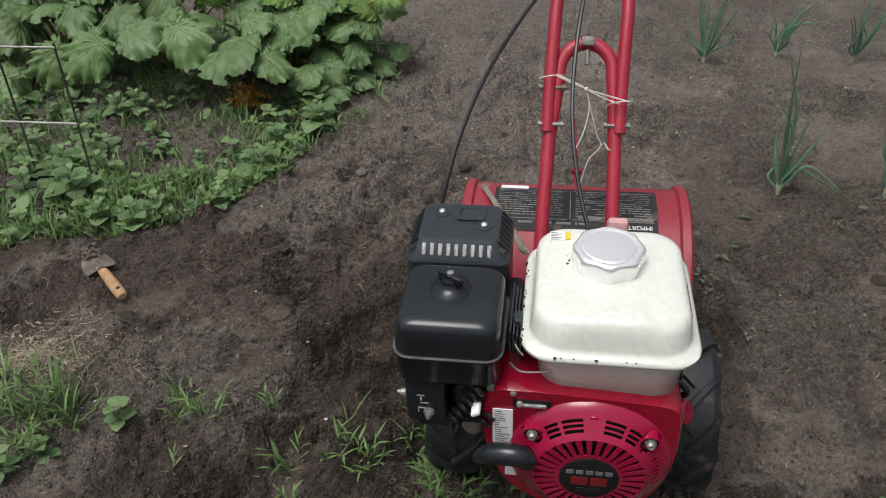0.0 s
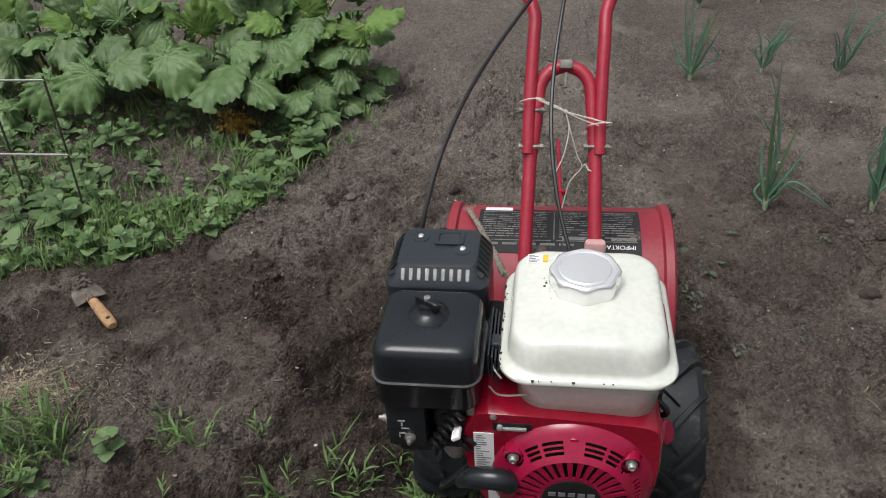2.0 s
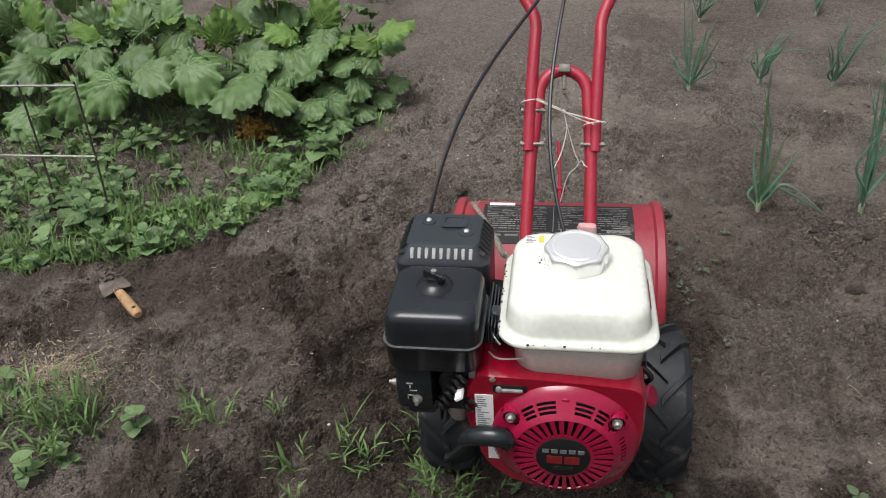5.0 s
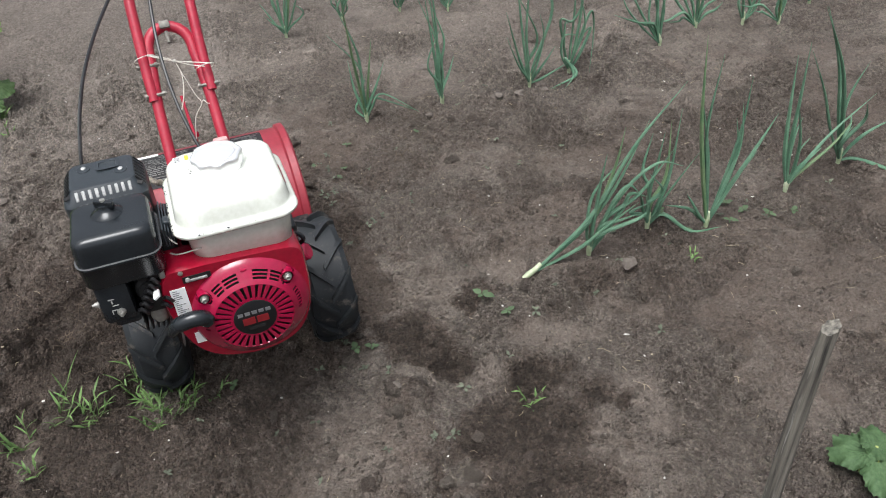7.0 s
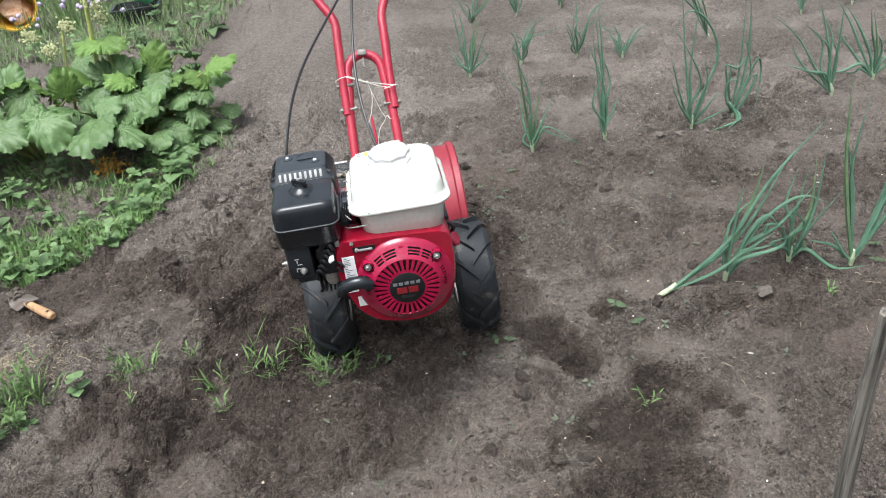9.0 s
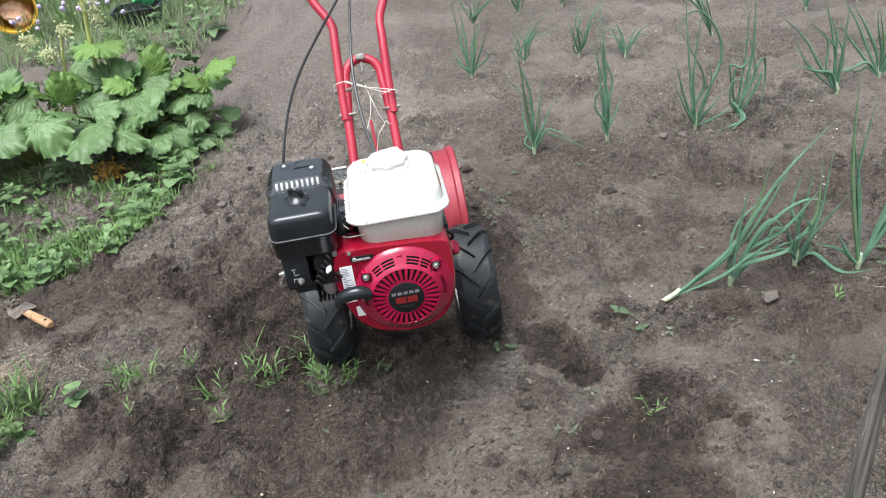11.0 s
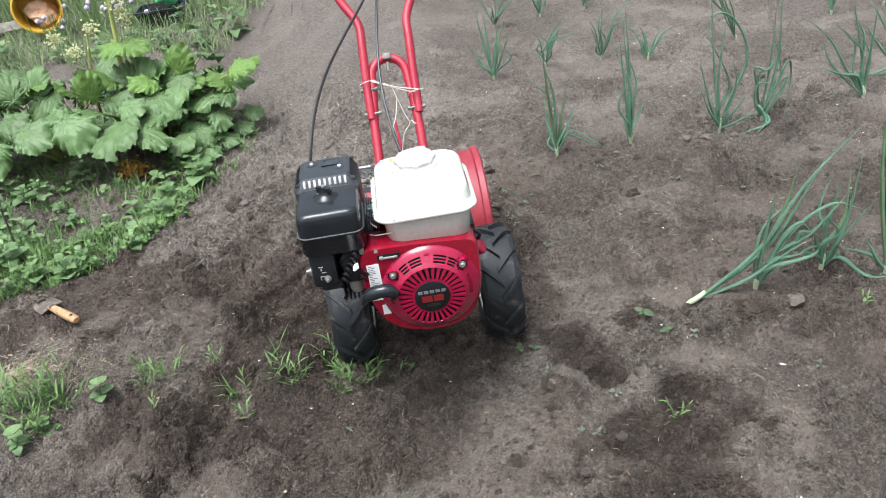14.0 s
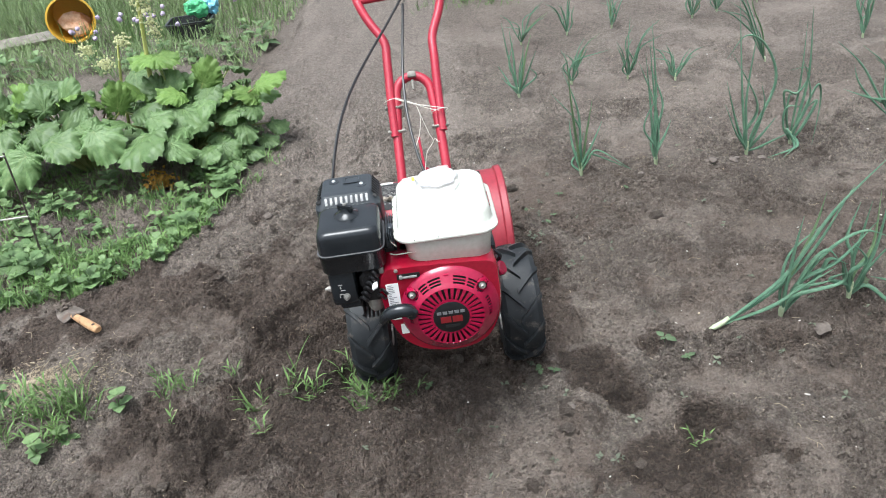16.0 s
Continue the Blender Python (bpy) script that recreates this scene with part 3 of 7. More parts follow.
def wheel(x0, x1):
    w, cx = x1 - x0, (x0 + x1) / 2
    m = Matrix.Translation((cx, AXLE_Y, AXLE_Z)) @ SIDE
    bm = bmesh.new()
    h = w / 2
    lathe(bm, [(0.02, -h * 0.5), (0.052, -h * 0.55), (0.060, -h * 0.92), (0.066, -h * 0.95), (0.066, h * 0.95), (0.060, h * 0.92), (0.052, h * 0.55),
               (0.02, h * 0.5)], 36, m)
    rim = part("wheel", bm, RIM, tiller, "pale grey wheel rim with a lugged black tyre")
    bm = bmesh.new()
    R = TYRE_R
    prof = [(0.064, -h * 0.86), (0.078, -h * 0.98), (0.100, -h * 1.0), (R - 0.010, -h * 0.95), (R - 0.002, -h * 0.72), (R, -h * 0.3), (R, h * 0.3),
            (R - 0.002, h * 0.72), (R - 0.010, h * 0.95), (0.100, h * 1.0), (0.078, h * 0.98), (0.064, h * 0.86)]
    lathe(bm, prof, 72, m)
    part("tyre", bm, RUBBER, rim, "black rubber tyre with dried mud", sharp=0.5)
    for k in range(12):          # chevron lugs, left and right half set apart by half a step
        for sgn in (-1, 1):
            bm = bmesh.new()
            a0 = 6.28318 * (k + (0.5 if sgn > 0 else 0)) / 12
            rows = []
            for j in range(6):
                u = j / 5
                xx = sgn * h * (-0.10 + 1.10 * u)
                a = a0 - 0.42 * u
                rb = R - 0.004 - (0.012 * max(0, u - 0.6) / 0.4) ** 1
                rt = R + 0.011 - 0.016 * max(0, u - 0.72) / 0.28
                half = 0.052 + 0.010 * u
                ring = []
                for da, rr in ((-half, rb - 0.004), (-half * 0.72, rt), (half * 0.72, rt), (half, rb - 0.004)):
                    ring.append(m @ Vector((rr * math.cos(a + da), rr * math.sin(a + da), xx)))
                rows.append(ring)
            loft(bm, rows)
            part("lug", bm, RUBBER, rim, sharp=0.5)
    bm = bmesh.new()
    lathe(bm, [(0.012, -h * 0.7), (0.022, -h * 0.68), (0.022, h * 0.68), (0.012, h * 0.7)], 16, m)
    part("hub", bm, DARK, rim)


wheel(-0.250, -0.150)
wheel(0.122, 0.222)

bm = bmesh.new()
lathe(bm, [(0.011, -0.2), (0.011, 0.2)], 12, Matrix.Translation((-0.02, AXLE_Y, AXLE_Z)) @ SIDE)
part("axle", bm, DARK, tiller)
bm = bmesh.new()
rbox(bm, -0.085, 0.03, 0.31, 0.60, 0.085, 0.235, 0.02, 3)
rbox(bm, -0.055, 0.035, 0.13, 0.46, 0.225, 0.262, 0.008, 2)
part("transmission_case", bm, RED, tiller, "red painted gear case")

# engine block behind the fan cover
bm = bmesh.new()
rbox(bm, -0.095, 0.098, 0.05, 0.235, 0.262, 0.470, 0.012, 2)
rbox(bm, -0.19, -0.09, 0.06, 0.20, 0.36, 0.50, 0.01, 2)
block = part("engine_block", bm, DARK, tiller, "dark cast engine block with cooling fins")
for k in range(7):
    bm = bmesh.new()
    rbox(bm, -0.125 - 0.009 * k, -0.122 - 0.009 * k, 0.045, 0.215, 0.345, 0.512, 0)
    part("cooling_fin", bm, DARK, block)
bm = bmesh.new()
rbox(bm, -0.108, 0.10, 0.012, 0.20, 0.456, 0.470, 0.004, 2)
part("top_shroud", bm, RED, tiller)

# fan cover: a rounded outline, drawn out in depth
OUTLINE = [(-0.115, 0.489), (-0.130, 0.468), (-0.135, 0.43), (-0.128, 0.375), (-0.108, 0.318), (-0.075, 0.284), (-0.035, 0.269), (0.003, 0.264),
           (0.045, 0.270), (0.080, 0.292), (0.102, 0.335), (0.110, 0.385), (0.110, 0.43), (0.108, 0.458), (0.096, 0.476), (0.05, 0.482), (-0.05, 0.488)]


def outline_ring(y, k):
    pts = curve_points([(x, 0, z) for x, z in OUTLINE + OUTLINE[:1]], 4)[:-1]
    return [Vector((-0.01 + (p.x + 0.01) * k, y, 0.40 + (p.z - 0.40) * k)) for p in pts]


bm = bmesh.new()
loft(bm, [outline_ring(0.062, 1.0), outline_ring(0.012, 1.0), outline_ring(0.002, 0.992), outline_ring(-0.004, 0.965)])
fan_cover = part("fan_cover", bm, RED, tiller, "glossy dark red sheet-metal fan cover", sharp=0.9)


def plate(name, x0, x1, z0, z1, y, material, parent, label="", t=0.0012):
    b = bmesh.new()
    rbox(b, x0, x1, y - t, y, z0, z1, 0)
    return part(name, b, material, parent, label)


sticker = plate("sticker", -0.119, -0.094, 0.366, 0.453, -0.0042, WHITE, fan_cover, "white sticker with rows of small print")
plate("sticker", -0.103, -0.083, 0.328, 0.352, -0.0042, WHITE, fan_cover, "small white sticker below the pull-start grip")
rnd = random.Random(3)
bm = bmesh.new()
for k in range(20):
    z = 0.449 - 0.0041 * k
    w = rnd.uniform(0.005, 0.018)
    rbox(bm, -0.1160, -0.1160 + w, -0.0060, -0.0053, z - 0.0005, z + 0.0005, 0)
part("print", bm, PRINT, sticker)
plate("switch_plate", -0.094, -0.048, 0.460, 0.472, -0.0035, EMBLEM, fan_cover, "black slot of the engine switch", 0.002)
bm = bmesh.new()
rbox(bm, -0.089, -0.054, -0.0095, -0.0055, 0.4632, 0.4672, 0.001, 2)
lathe(bm, [(0.004, 0), (0.004, 0.004), (0.002, 0.005)], 10, Matrix.Translation((-0.086, -0.0055, 0.4667)) @ FRONT)
part("switch_lever", bm, SLOTMETAL, fan_cover, "pale switch lever")
bm = bmesh.new()
rbox(bm, -0.127, -0.117, -0.002, 0.006, 0.478, 0.500, 0.002, 2)
part("bracket", bm, STEEL, fan_cover, "zinc-plated bracket")
bm = bmesh.new()
lathe(bm, [(0.003, 0.0), (0.0042, 0.0), (0.0042, 0.004), (0.002, 0.005)], 6, Matrix.Translation((-0.094, -0.002, 0.4815)) @ FRONT)
part("cover_bolt", bm, STEEL, fan_cover)

# recoil starter cover with cut slots
RC = Vector((0.002, 0, 0.3755))
bm = bmesh.new()
NA = 224
RINGS = [(0.031, -0.036), (0.0410, -0.036), (0.0675, -0.0345), (0.0710, -0.032), (0.0745, -0.0285), (0.0775, -0.026), (0.0795, -0.0245), (0.0825, -0.022),
         (0.0845, -0.0205), (0.0875, -0.018), (0.0930, -0.014), (0.0995, -0.008), (0.1030, 0.002)]
grid = [[bm.verts.new(RC + Vector((r * math.sin(6.28318 * a / NA), y, r * math.cos(6.28318 * a / NA)))) for a in range(NA)] for r, y in RINGS]
for i in range(len(RINGS) - 1):
    for a in range(NA):
        deg = a * 360 / NA
        off = min(deg, 360 - deg)
        slot = i == 1 and a % 7 in (0, 1, 2)
        vent = i in (4, 6, 8) and (9 <= off < 26 or 29 <= off < 43)
        side_vent = i in (5, 6, 7) and 66 <= off < 100 and (a % 3) != 0
        r_mid, a_mid = (RINGS[i][0] + RINGS[i + 1][0]) / 2, 6.28318 * (a + 0.5) / NA
        px, pz = RC.x + r_mid * math.sin(a_mid), RC.z + r_mid * math.cos(a_mid)
        pocket = i > 2 and min(math.hypot(px - 0.0715, pz - 0.430), math.hypot(px + 0.0695, pz - 0.430)) < 0.0125
        if not (slot or vent or side_vent or pocket):
            bm.faces.new((grid[i][a], grid[i][(a + 1) % NA], grid[i + 1][(a + 1) % NA], grid[i + 1][a]))
bmesh.ops.recalc_face_normals(bm, faces=bm.faces)
bmesh.ops.solidify(bm, geom=list(bm.faces), thickness=0.0022)
for sgn in (-1, 1):          # ears that carry the bolts
    lathe(bm, [(0.0, 0.001), (0.0100, 0.001), (0.0100, 0.0215), (0.0114, 0.0215), (0.0120, -0.004), (0.0, -0.004)], 24, Matrix.Translation((0.001 + sgn * 0.0705, 0, 0.430)) @ FRONT)
rbox(bm, -0.003, 0.009, -0.0190, -0.004, 0.448, 0.466, 0.003, 2)
recoil = part("recoil_cover", bm, PINK, tiller, "magenta-red recoil starter cover with cooling slots", sharp=0.5)
bm = bmesh.new()
lathe(bm, [(0.0, -0.002), (0.092, -0.002), (0.092, 0.006), (0.060, 0.022), (0.0, 0.022)], 40, Matrix.Translation(RC) @ FRONT)
part("fan_screen", bm, DARK, recoil, "black screen behind the slots")
bm = bmesh.new()
lathe(bm, [(0.0365, 0.030), (0.0365, 0.0375), (0.035, 0.0385), (0.0, 0.0385)], 40, Matrix.Translation(RC) @ FRONT)
emblem = part("emblem", bm, EMBLEM, recoil, "round black emblem")
yE = -0.0386
for k in range(5):
    x = RC.x - 0.0236 + 0.0118 * k
    plate("emblem_mark", x - 0.0044, x + 0.0044, RC.z + 0.0095, RC.z + 0.0165, yE, GREYPRINT, emblem, "pale grey mark", 0.0006)
plate("emblem_bar", RC.x - 0.022, RC.x - 0.001, RC.z - 0.0110, RC.z + 0.0035, yE, REDPRINT, emblem, "red mark", 0.0006)
plate("emblem_bar", RC.x + 0.002, RC.x + 0.022, RC.z - 0.0110, RC.z + 0.0035, yE, REDPRINT, emblem, "red mark", 0.0006)
plate("emblem_bar", RC.x - 0.014, RC.x + 0.014, RC.z - 0.0230, RC.z - 0.0170, yE, DARK, emblem, "dull grey bar", 0.0006)
for bx, bz in ((-0.0695, 0.430), (0.0715, 0.430)):
    bm = bmesh.new()
    lathe(bm, [(0.0072, 0.001), (0.0072, 0.0226), (0.0052, 0.0228), (0.0048, 0.0270), (0.0038, 0.0280), (0.0030, 0.0280), (0.0026, 0.0265), (0, 0.0265)], 12, Matrix.Translation((bx, 0, bz)) @ FRONT)
    part("bolt", bm, STEEL, recoil, "zinc bolt with a washer")
bm = bmesh.new()
tube(bm, curve_points([(-0.136, -0.022, 0.378), (-0.126, -0.030, 0.396), (-0.108, -0.036, 0.407), (-0.088, -0.038, 0.409), (-0.074, -0.036, 0.402)], 5),
     0.0125, 12, lambda u: 0.62 + 0.5 * min(1, u * 2.5) - 0.15 * max(0, u - 0.85) * 6)
lathe(bm, [(0.0, 0.0), (0.012, 0.001), (0.0135, 0.012), (0.009, 0.018), (0.0, 0.019)], 16, Matrix.Translation((-0.075, -0.026, 0.398)) @ FRONT)
part("starter_grip", bm, BLACK, tiller, "black plastic pull-start grip")
bm = bmesh.new()
m = Matrix.Translation((0.094, 0.045, 0.416)) @ Matrix.Rotation(radians(62), 4, "Y") @ Matrix.Rotation(radians(20), 4, "X")
lathe(bm, [(0.010, 0.0), (0.010, 0.012), (0.015, 0.013), (0.016, 0.030), (0.013, 0.033), (0.0, 0.033)], 12, m)
part("oil_filler_cap", bm, PINK, tiller, "red plastic oil filler cap")
bm = bmesh.new()
rbox(bm, 0.088, 0.112, 0.055, 0.12, 0.446, 0.474, 0.005, 2)
tube(bm, curve_points([(0.10, 0.06, 0.465), (0.118, 0.05, 0.45), (0.112, 0.06, 0.43), (0.10, 0.09, 0.40)], 5), 0.004, 8)
part("oil_alert_unit", bm, BLACK, tiller, "small black unit with a wire")

# fuel tank: a skirt, a rolled flange, steep walls, a creased shoulder and a raised middle panel
def fine_rrect(x0, x1, y0, y1, r, z, raised=0.0, n=8, m=14):
    pts, out = rrect(x0, x1, y0, y1, r, z, n), []
    for k, p in enumerate(pts):
        out.append(p.copy())
        if k % (n + 1) == n:
            out += [p.lerp(pts[(k + 1) % len(pts)], j / (m + 1)) for j in range(1, m + 1)]
    for p in out:
        if p.y < y0 + 0.02:
            u = min(1.0, max(0.0, (0.052 - abs(p.x - 0.012)) / 0.012))
            p.z += raised * u * u * (3 - 2 * u)
            p.y -= raised * u * u * (3 - 2 * u)
    return out


bm = bmesh.new()
loft(bm, [fine_rrect(*q) for q in (
    (-0.060, 0.095, 0.016, 0.190, 0.03, 0.4715), (-0.066, 0.101, 0.009, 0.197, 0.034, 0.4765), (-0.072, 0.107, 0.006, 0.203, 0.034, 0.536),
    (-0.086, 0.117, -0.004, 0.212, 0.036, 0.5365), (-0.0885, 0.1195, -0.0065, 0.2145, 0.038, 0.5395), (-0.0885, 0.1195, -0.0065, 0.2145, 0.038, 0.5435),
    (-0.085, 0.116, -0.003, 0.211, 0.038, 0.5465), (-0.080, 0.111, 0.002, 0.207, 0.040, 0.5480), (-0.0785, 0.1095, 0.004, 0.2055, 0.041, 0.5530),
    (-0.0775, 0.1085, 0.0070, 0.2045, 0.040, 0.5620, 0.0006), (-0.0760, 0.1070, 0.0112, 0.203, 0.038, 0.5710, 0.0016), (-0.0740, 0.1050, 0.0158, 0.2015, 0.036, 0.5782, 0.0026),
    (-0.0700, 0.1010, 0.0210, 0.199, 0.034, 0.5822, 0.0034), (-0.0640, 0.0950, 0.0285, 0.196, 0.031, 0.5844, 0.0032), (-0.054, 0.085, 0.042, 0.191, 0.028, 0.5856, 0.0018),
    (-0.040, 0.072, 0.066, 0.182, 0.024, 0.5864, 0.0006), (-0.020, 0.052, 0.098, 0.168, 0.02, 0.5868))])
tank = part("fuel_tank", bm, CREAM, tiller, "cream-white enamelled fuel tank with a flange and chipped paint", sharp=1.0)
CAPC = Vector((0.012, 0.126, 0.5815))
bm = bmesh.new()
rings = []
for r, h, lobe in ((0.0415, 0.0, 0.6), (0.0428, 0.003, 0.8), (0.0434, 0.008, 1.0), (0.0440, 0.0120, 1.1), (0.0438, 0.0260, 1.2), (0.0425, 0.0285, 1.0), (0.0395, 0.0302, 0.7),
                   (0.0345, 0.0298, 0.2), (0.0325, 0.0290, 0.0), (0.0310, 0.0305, 0.0), (0.010, 0.0318, 0.0)):
    rings.append([CAPC + Vector(((r + lobe * 0.0013 * math.cos(8 * a) - lobe * 0.001) * math.cos(a), (r + lobe * 0.0013 * math.cos(8 * a) - lobe * 0.001) * math.sin(a), h))
                  for a in [6.28318 * k / 64 for k in range(64)]])
loft(bm, rings)
part("fuel_cap", bm, CHROME, tank, "chrome screw cap with a scalloped edge", sharp=0.6)
bm = bmesh.new()
rbox(bm, -0.0095, 0.0095, -0.010, 0.010, -0.0006, 0.0006, 0, 1, Matrix.Translation((-0.0500, 0.176, 0.5861)) @ Matrix.Rotation(radians(-4), 4, "Y"))
s1 = part("sticker", bm, WHITE, tank, "small white caution sticker")
bm = bmesh.new()
for k in range(5):
    rbox(bm, -0.0085, -0.0005 + 0.0015 * (k * 3 % 5), -0.0008, 0.0008, 0, 0.0004, 0, 1, Matrix.Translation((-0.0500, 0.183 - 0.0036 * k, 0.5869)) @ Matrix.Rotation(radians(-4), 4, "Y"))
tagged(part("print", bm, PRINT, s1), kind="stuff")
bm = bmesh.new()
rbox(bm, -0.0400, -0.0335, 0.169, 0.184, 0.5860, 0.5876, 0)
part("sticker", bm, YELLOW, tank, "yellow warning patch")
bm = bmesh.new()
rbox(bm, 0.1060, 0.1096, 0.06, 0.12, 0.558, 0.564, 0)
part("sticker", bm, REDPRINT, tank, "thin red warning strip on the tank's side")
# chipped paint: dark flecks that follow the tank's flange and shoulder
bm = bmesh.new()
rnd = random.Random(11)
for k in range(46):
    if k < 26:
        q = rnd.random()
        x, y, z = -0.0885 + 0.0035 * q, rnd.uniform(0.01, 0.17), 0.5437 + 0.003 * q
    elif k < 34:
        x, y, z = rnd.uniform(-0.05, 0.085), -0.0045, 0.5455
    else:
        x, y, z = rnd.uniform(-0.046, -0.020), rnd.uniform(0.085, 0.135), 0.5862
    s = rnd.uniform(0.0009, 0.0026)
    bmesh.ops.create_icosphere(bm, subdivisions=1, radius=1, matrix=Matrix.Translation((x, y, z)) @ Matrix.Diagonal((s * rnd.uniform(0.6, 1), s * rnd.uniform(0.8, 1.8), 0.0006, 1)))
tagged(part("chipped_enamel", bm, DARK, tank, "dark chips in the enamel"), kind="stuff")
bm = bmesh.new()
rbox(bm, 0.014, 0.042, 0.210, 0.226, 0.545, 0.588, 0.006, 2)
part("hose_clip", bm, mat("faded_pink_plastic", (0.48, 0.26, 0.25), (0.58, 0.36, 0.34), 20, 0.5), tank, "faded pink plastic clip")

# air cleaner
bm = bmesh.new()
loft(bm, [rrect(-0.232, -0.104, 0.002, 0.118, 0.018, 0.497), rrect(-0.2355, -0.1005, -0.0015, 0.1215, 0.020, 0.502), rrect(-0.2375, -0.0985, -0.0035, 0.1235, 0.022, 0.538),
          rrect(-0.2395, -0.0965, -0.0055, 0.1255, 0.024, 0.5395), rrect(-0.2395, -0.0965, -0.0055, 0.1255, 0.024, 0.5425), rrect(-0.2375, -0.0985, -0.0035, 0.1235, 0.024, 0.5430)])
bmesh.ops.translate(bm, vec=(0.001, -0.010, -0.003), verts=bm.verts)
for v in bm.verts:
    v.co.x = -0.2395 + (v.co.x + 0.2395) * 0.925
air = part("air_cleaner", bm, BLACK, tiller, "black plastic air cleaner housing", sharp=0.9)
bm = bmesh.new()
loft(bm, [rrect(-0.2365 + i, -0.0995 - i, -0.0025 + i, 0.1225 - i, 0.020, z) for i, z in
          ((0.0, 0.5425), (0.0, 0.5445), (0.0008, 0.566), (0.0022, 0.5785), (0.0050, 0.5850), (0.0095, 0.5884), (0.016, 0.5902), (0.042, 0.5920))])
bmesh.ops.translate(bm, vec=(0.001, -0.010, -0.003), verts=bm.verts)
for v in bm.verts:
    v.co.x = -0.2395 + (v.co.x + 0.2395) * 0.925
part("air_cleaner_lid", bm, BLACK, air, "rounded black lid with scratches", sharp=0.9)
# paler ring at the seam: the lip's highlight, done in colour
bm = bmesh.new()
loft(bm, [rrect(-0.2393, -0.0967, -0.0053, 0.1253, 0.024, 0.5420), rrect(-0.2399, -0.0961, -0.0059, 0.1259, 0.0243, 0.5427), rrect(-0.2393, -0.0967, -0.0053, 0.1253, 0.024, 0.5434)])
bmesh.ops.translate(bm, vec=(0.001, -0.010, -0.003), verts=bm.verts)
for v in bm.verts:
    v.co.x = -0.2395 + (v.co.x + 0.2395) * 0.925
part("seam", bm, LIPLIGHT, air, "thin grey line below the lid, painted highlight of the lip")
KN = Matrix.Translation((-0.1735, 0.056, 0.5875))
bm = bmesh.new()
lathe(bm, [(0.026, 0.0), (0.024, 0.004), (0.015, 0.008), (0.011, 0.012), (0.010, 0.017), (0.0, 0.018)], 24, KN)
rbox(bm, -0.017, 0.017, -0.0045, 0.0045, 0.010, 0.024, 0.003, 2, KN @ Matrix.Rotation(radians(-32), 4, "Z"))
knob = part("wing_knob", bm, BLACK, air, "black wing knob")
bm = bmesh.new()
lathe(bm, [(0.004, 0.018), (0.004, 0.0265), (0.0, 0.027)], 10, KN)
part("stud", bm, STEEL, knob)

# silencer guard
bm = bmesh.new()
loft(bm, [rrect(-0.258, -0.119, 0.148, 0.248, 0.014, 0.462), rrect(-0.263, -0.114, 0.143, 0.254, 0.018, 0.470), rrect(-0.264, -0.113, 0.142, 0.255, 0.018, 0.552),
          rrect(-0.264, -0.113, 0.142, 0.255, 0.018, 0.563), rrect(-0.262, -0.115, 0.1445, 0.253, 0.018, 0.568), rrect(-0.246, -0.131, 0.1595, 0.246, 0.014, 0.5865),
          rrect(-0.240, -0.137, 0.165, 0.240, 0.012, 0.588)])
MS = Vector((0.010, -0.002, -0.003))
bmesh.ops.translate(bm, vec=MS, verts=bm.verts)
guard = part("muffler_guard", bm, GREYBLK, tiller, "dark grey pressed-steel muffler guard with slots", sharp=0.45)
for k in range(9):
    x = -0.236 + 0.0117 * k
    bm = bmesh.new()
    rbox(bm, x - 0.0030, x + 0.0030, -0.0082, 0.0082, -0.0015, 0.0010, 0.001, 1, Matrix.Translation(MS + Vector((0, 0.1522, 0.5777))) @ Matrix.Rotation(radians(50), 4, "X"))
    part("slot", bm, SLOTMETAL, guard, "slot showing bright metal")
for sgn, cx in ((-1, -0.2545), (1, -0.1225)):
    for k in range(7):
        y = 0.165 + 0.0115 * k
        bm = bmesh.new()
        rbox(bm, -0.011, 0.011, y - 0.002, y + 0.002, -0.0012, 0.0012, 0, 1, Matrix.Translation(MS + Vector((cx, 0, 0.5765))) @ Matrix.Rotation(radians(52 * sgn), 4, "Y"))
        part("slot", bm, DARK, guard, "black side slot")
    bm = bmesh.new()
    rbox(bm, -0.010, 0.010, -0.003, 0.003, -0.001, 0.001, 0, 1, Matrix.Translation(MS + Vector((cx - sgn * 0.0045, 0.1575, 0.578))) @ Matrix.Rotation(radians(-40 * sgn), 4, "Z") @ Matrix.Rotation(radians(30), 4, "X"))
    part("slot", bm, DARK, guard, "black corner slot")
bm = bmesh.new()
loft(bm, [rrect(-0.196, -0.156, 0.206, 0.236, 0.006, 0.587), rrect(-0.198, -0.154, 0.204, 0.238, 0.007, 0.5905), rrect(-0.192, -0.160, 0.210, 0.232, 0.005, 0.5905), rrect(-0.191, -0.161, 0.211, 0.231, 0.005, 0.5885)])
bmesh.ops.translate(bm, vec=MS, verts=bm.verts)
part("embossed_panel", bm, GREYBLK, guard)
for sx, sy in ((-0.2095, 0.221), (-0.1435, 0.193)):
    bm = bmesh.new()
    lathe(bm, [(0.013, -0.001), (0.012, 0.0012), (0.0, 0.0012)], 20, Matrix.Translation((sx, sy, 0.585)))
    boss = part("boss", bm, GREYBLK, guard)
    bm = bmesh.new()
    lathe(bm, [(0.0045, 0.001), (0.0045, 0.003), (0.003, 0.0042), (0.0, 0.0042)], 12, Matrix.Translation((sx, sy, 0.585)))
    part("screw", bm, BRIGHT, guard, "bright screw head")
for ob in [guard] + list(guard.children):
    for v in ob.data.vertices:
        v.co.x = -0.1785 + (v.co.x + 0.1785) * 0.91

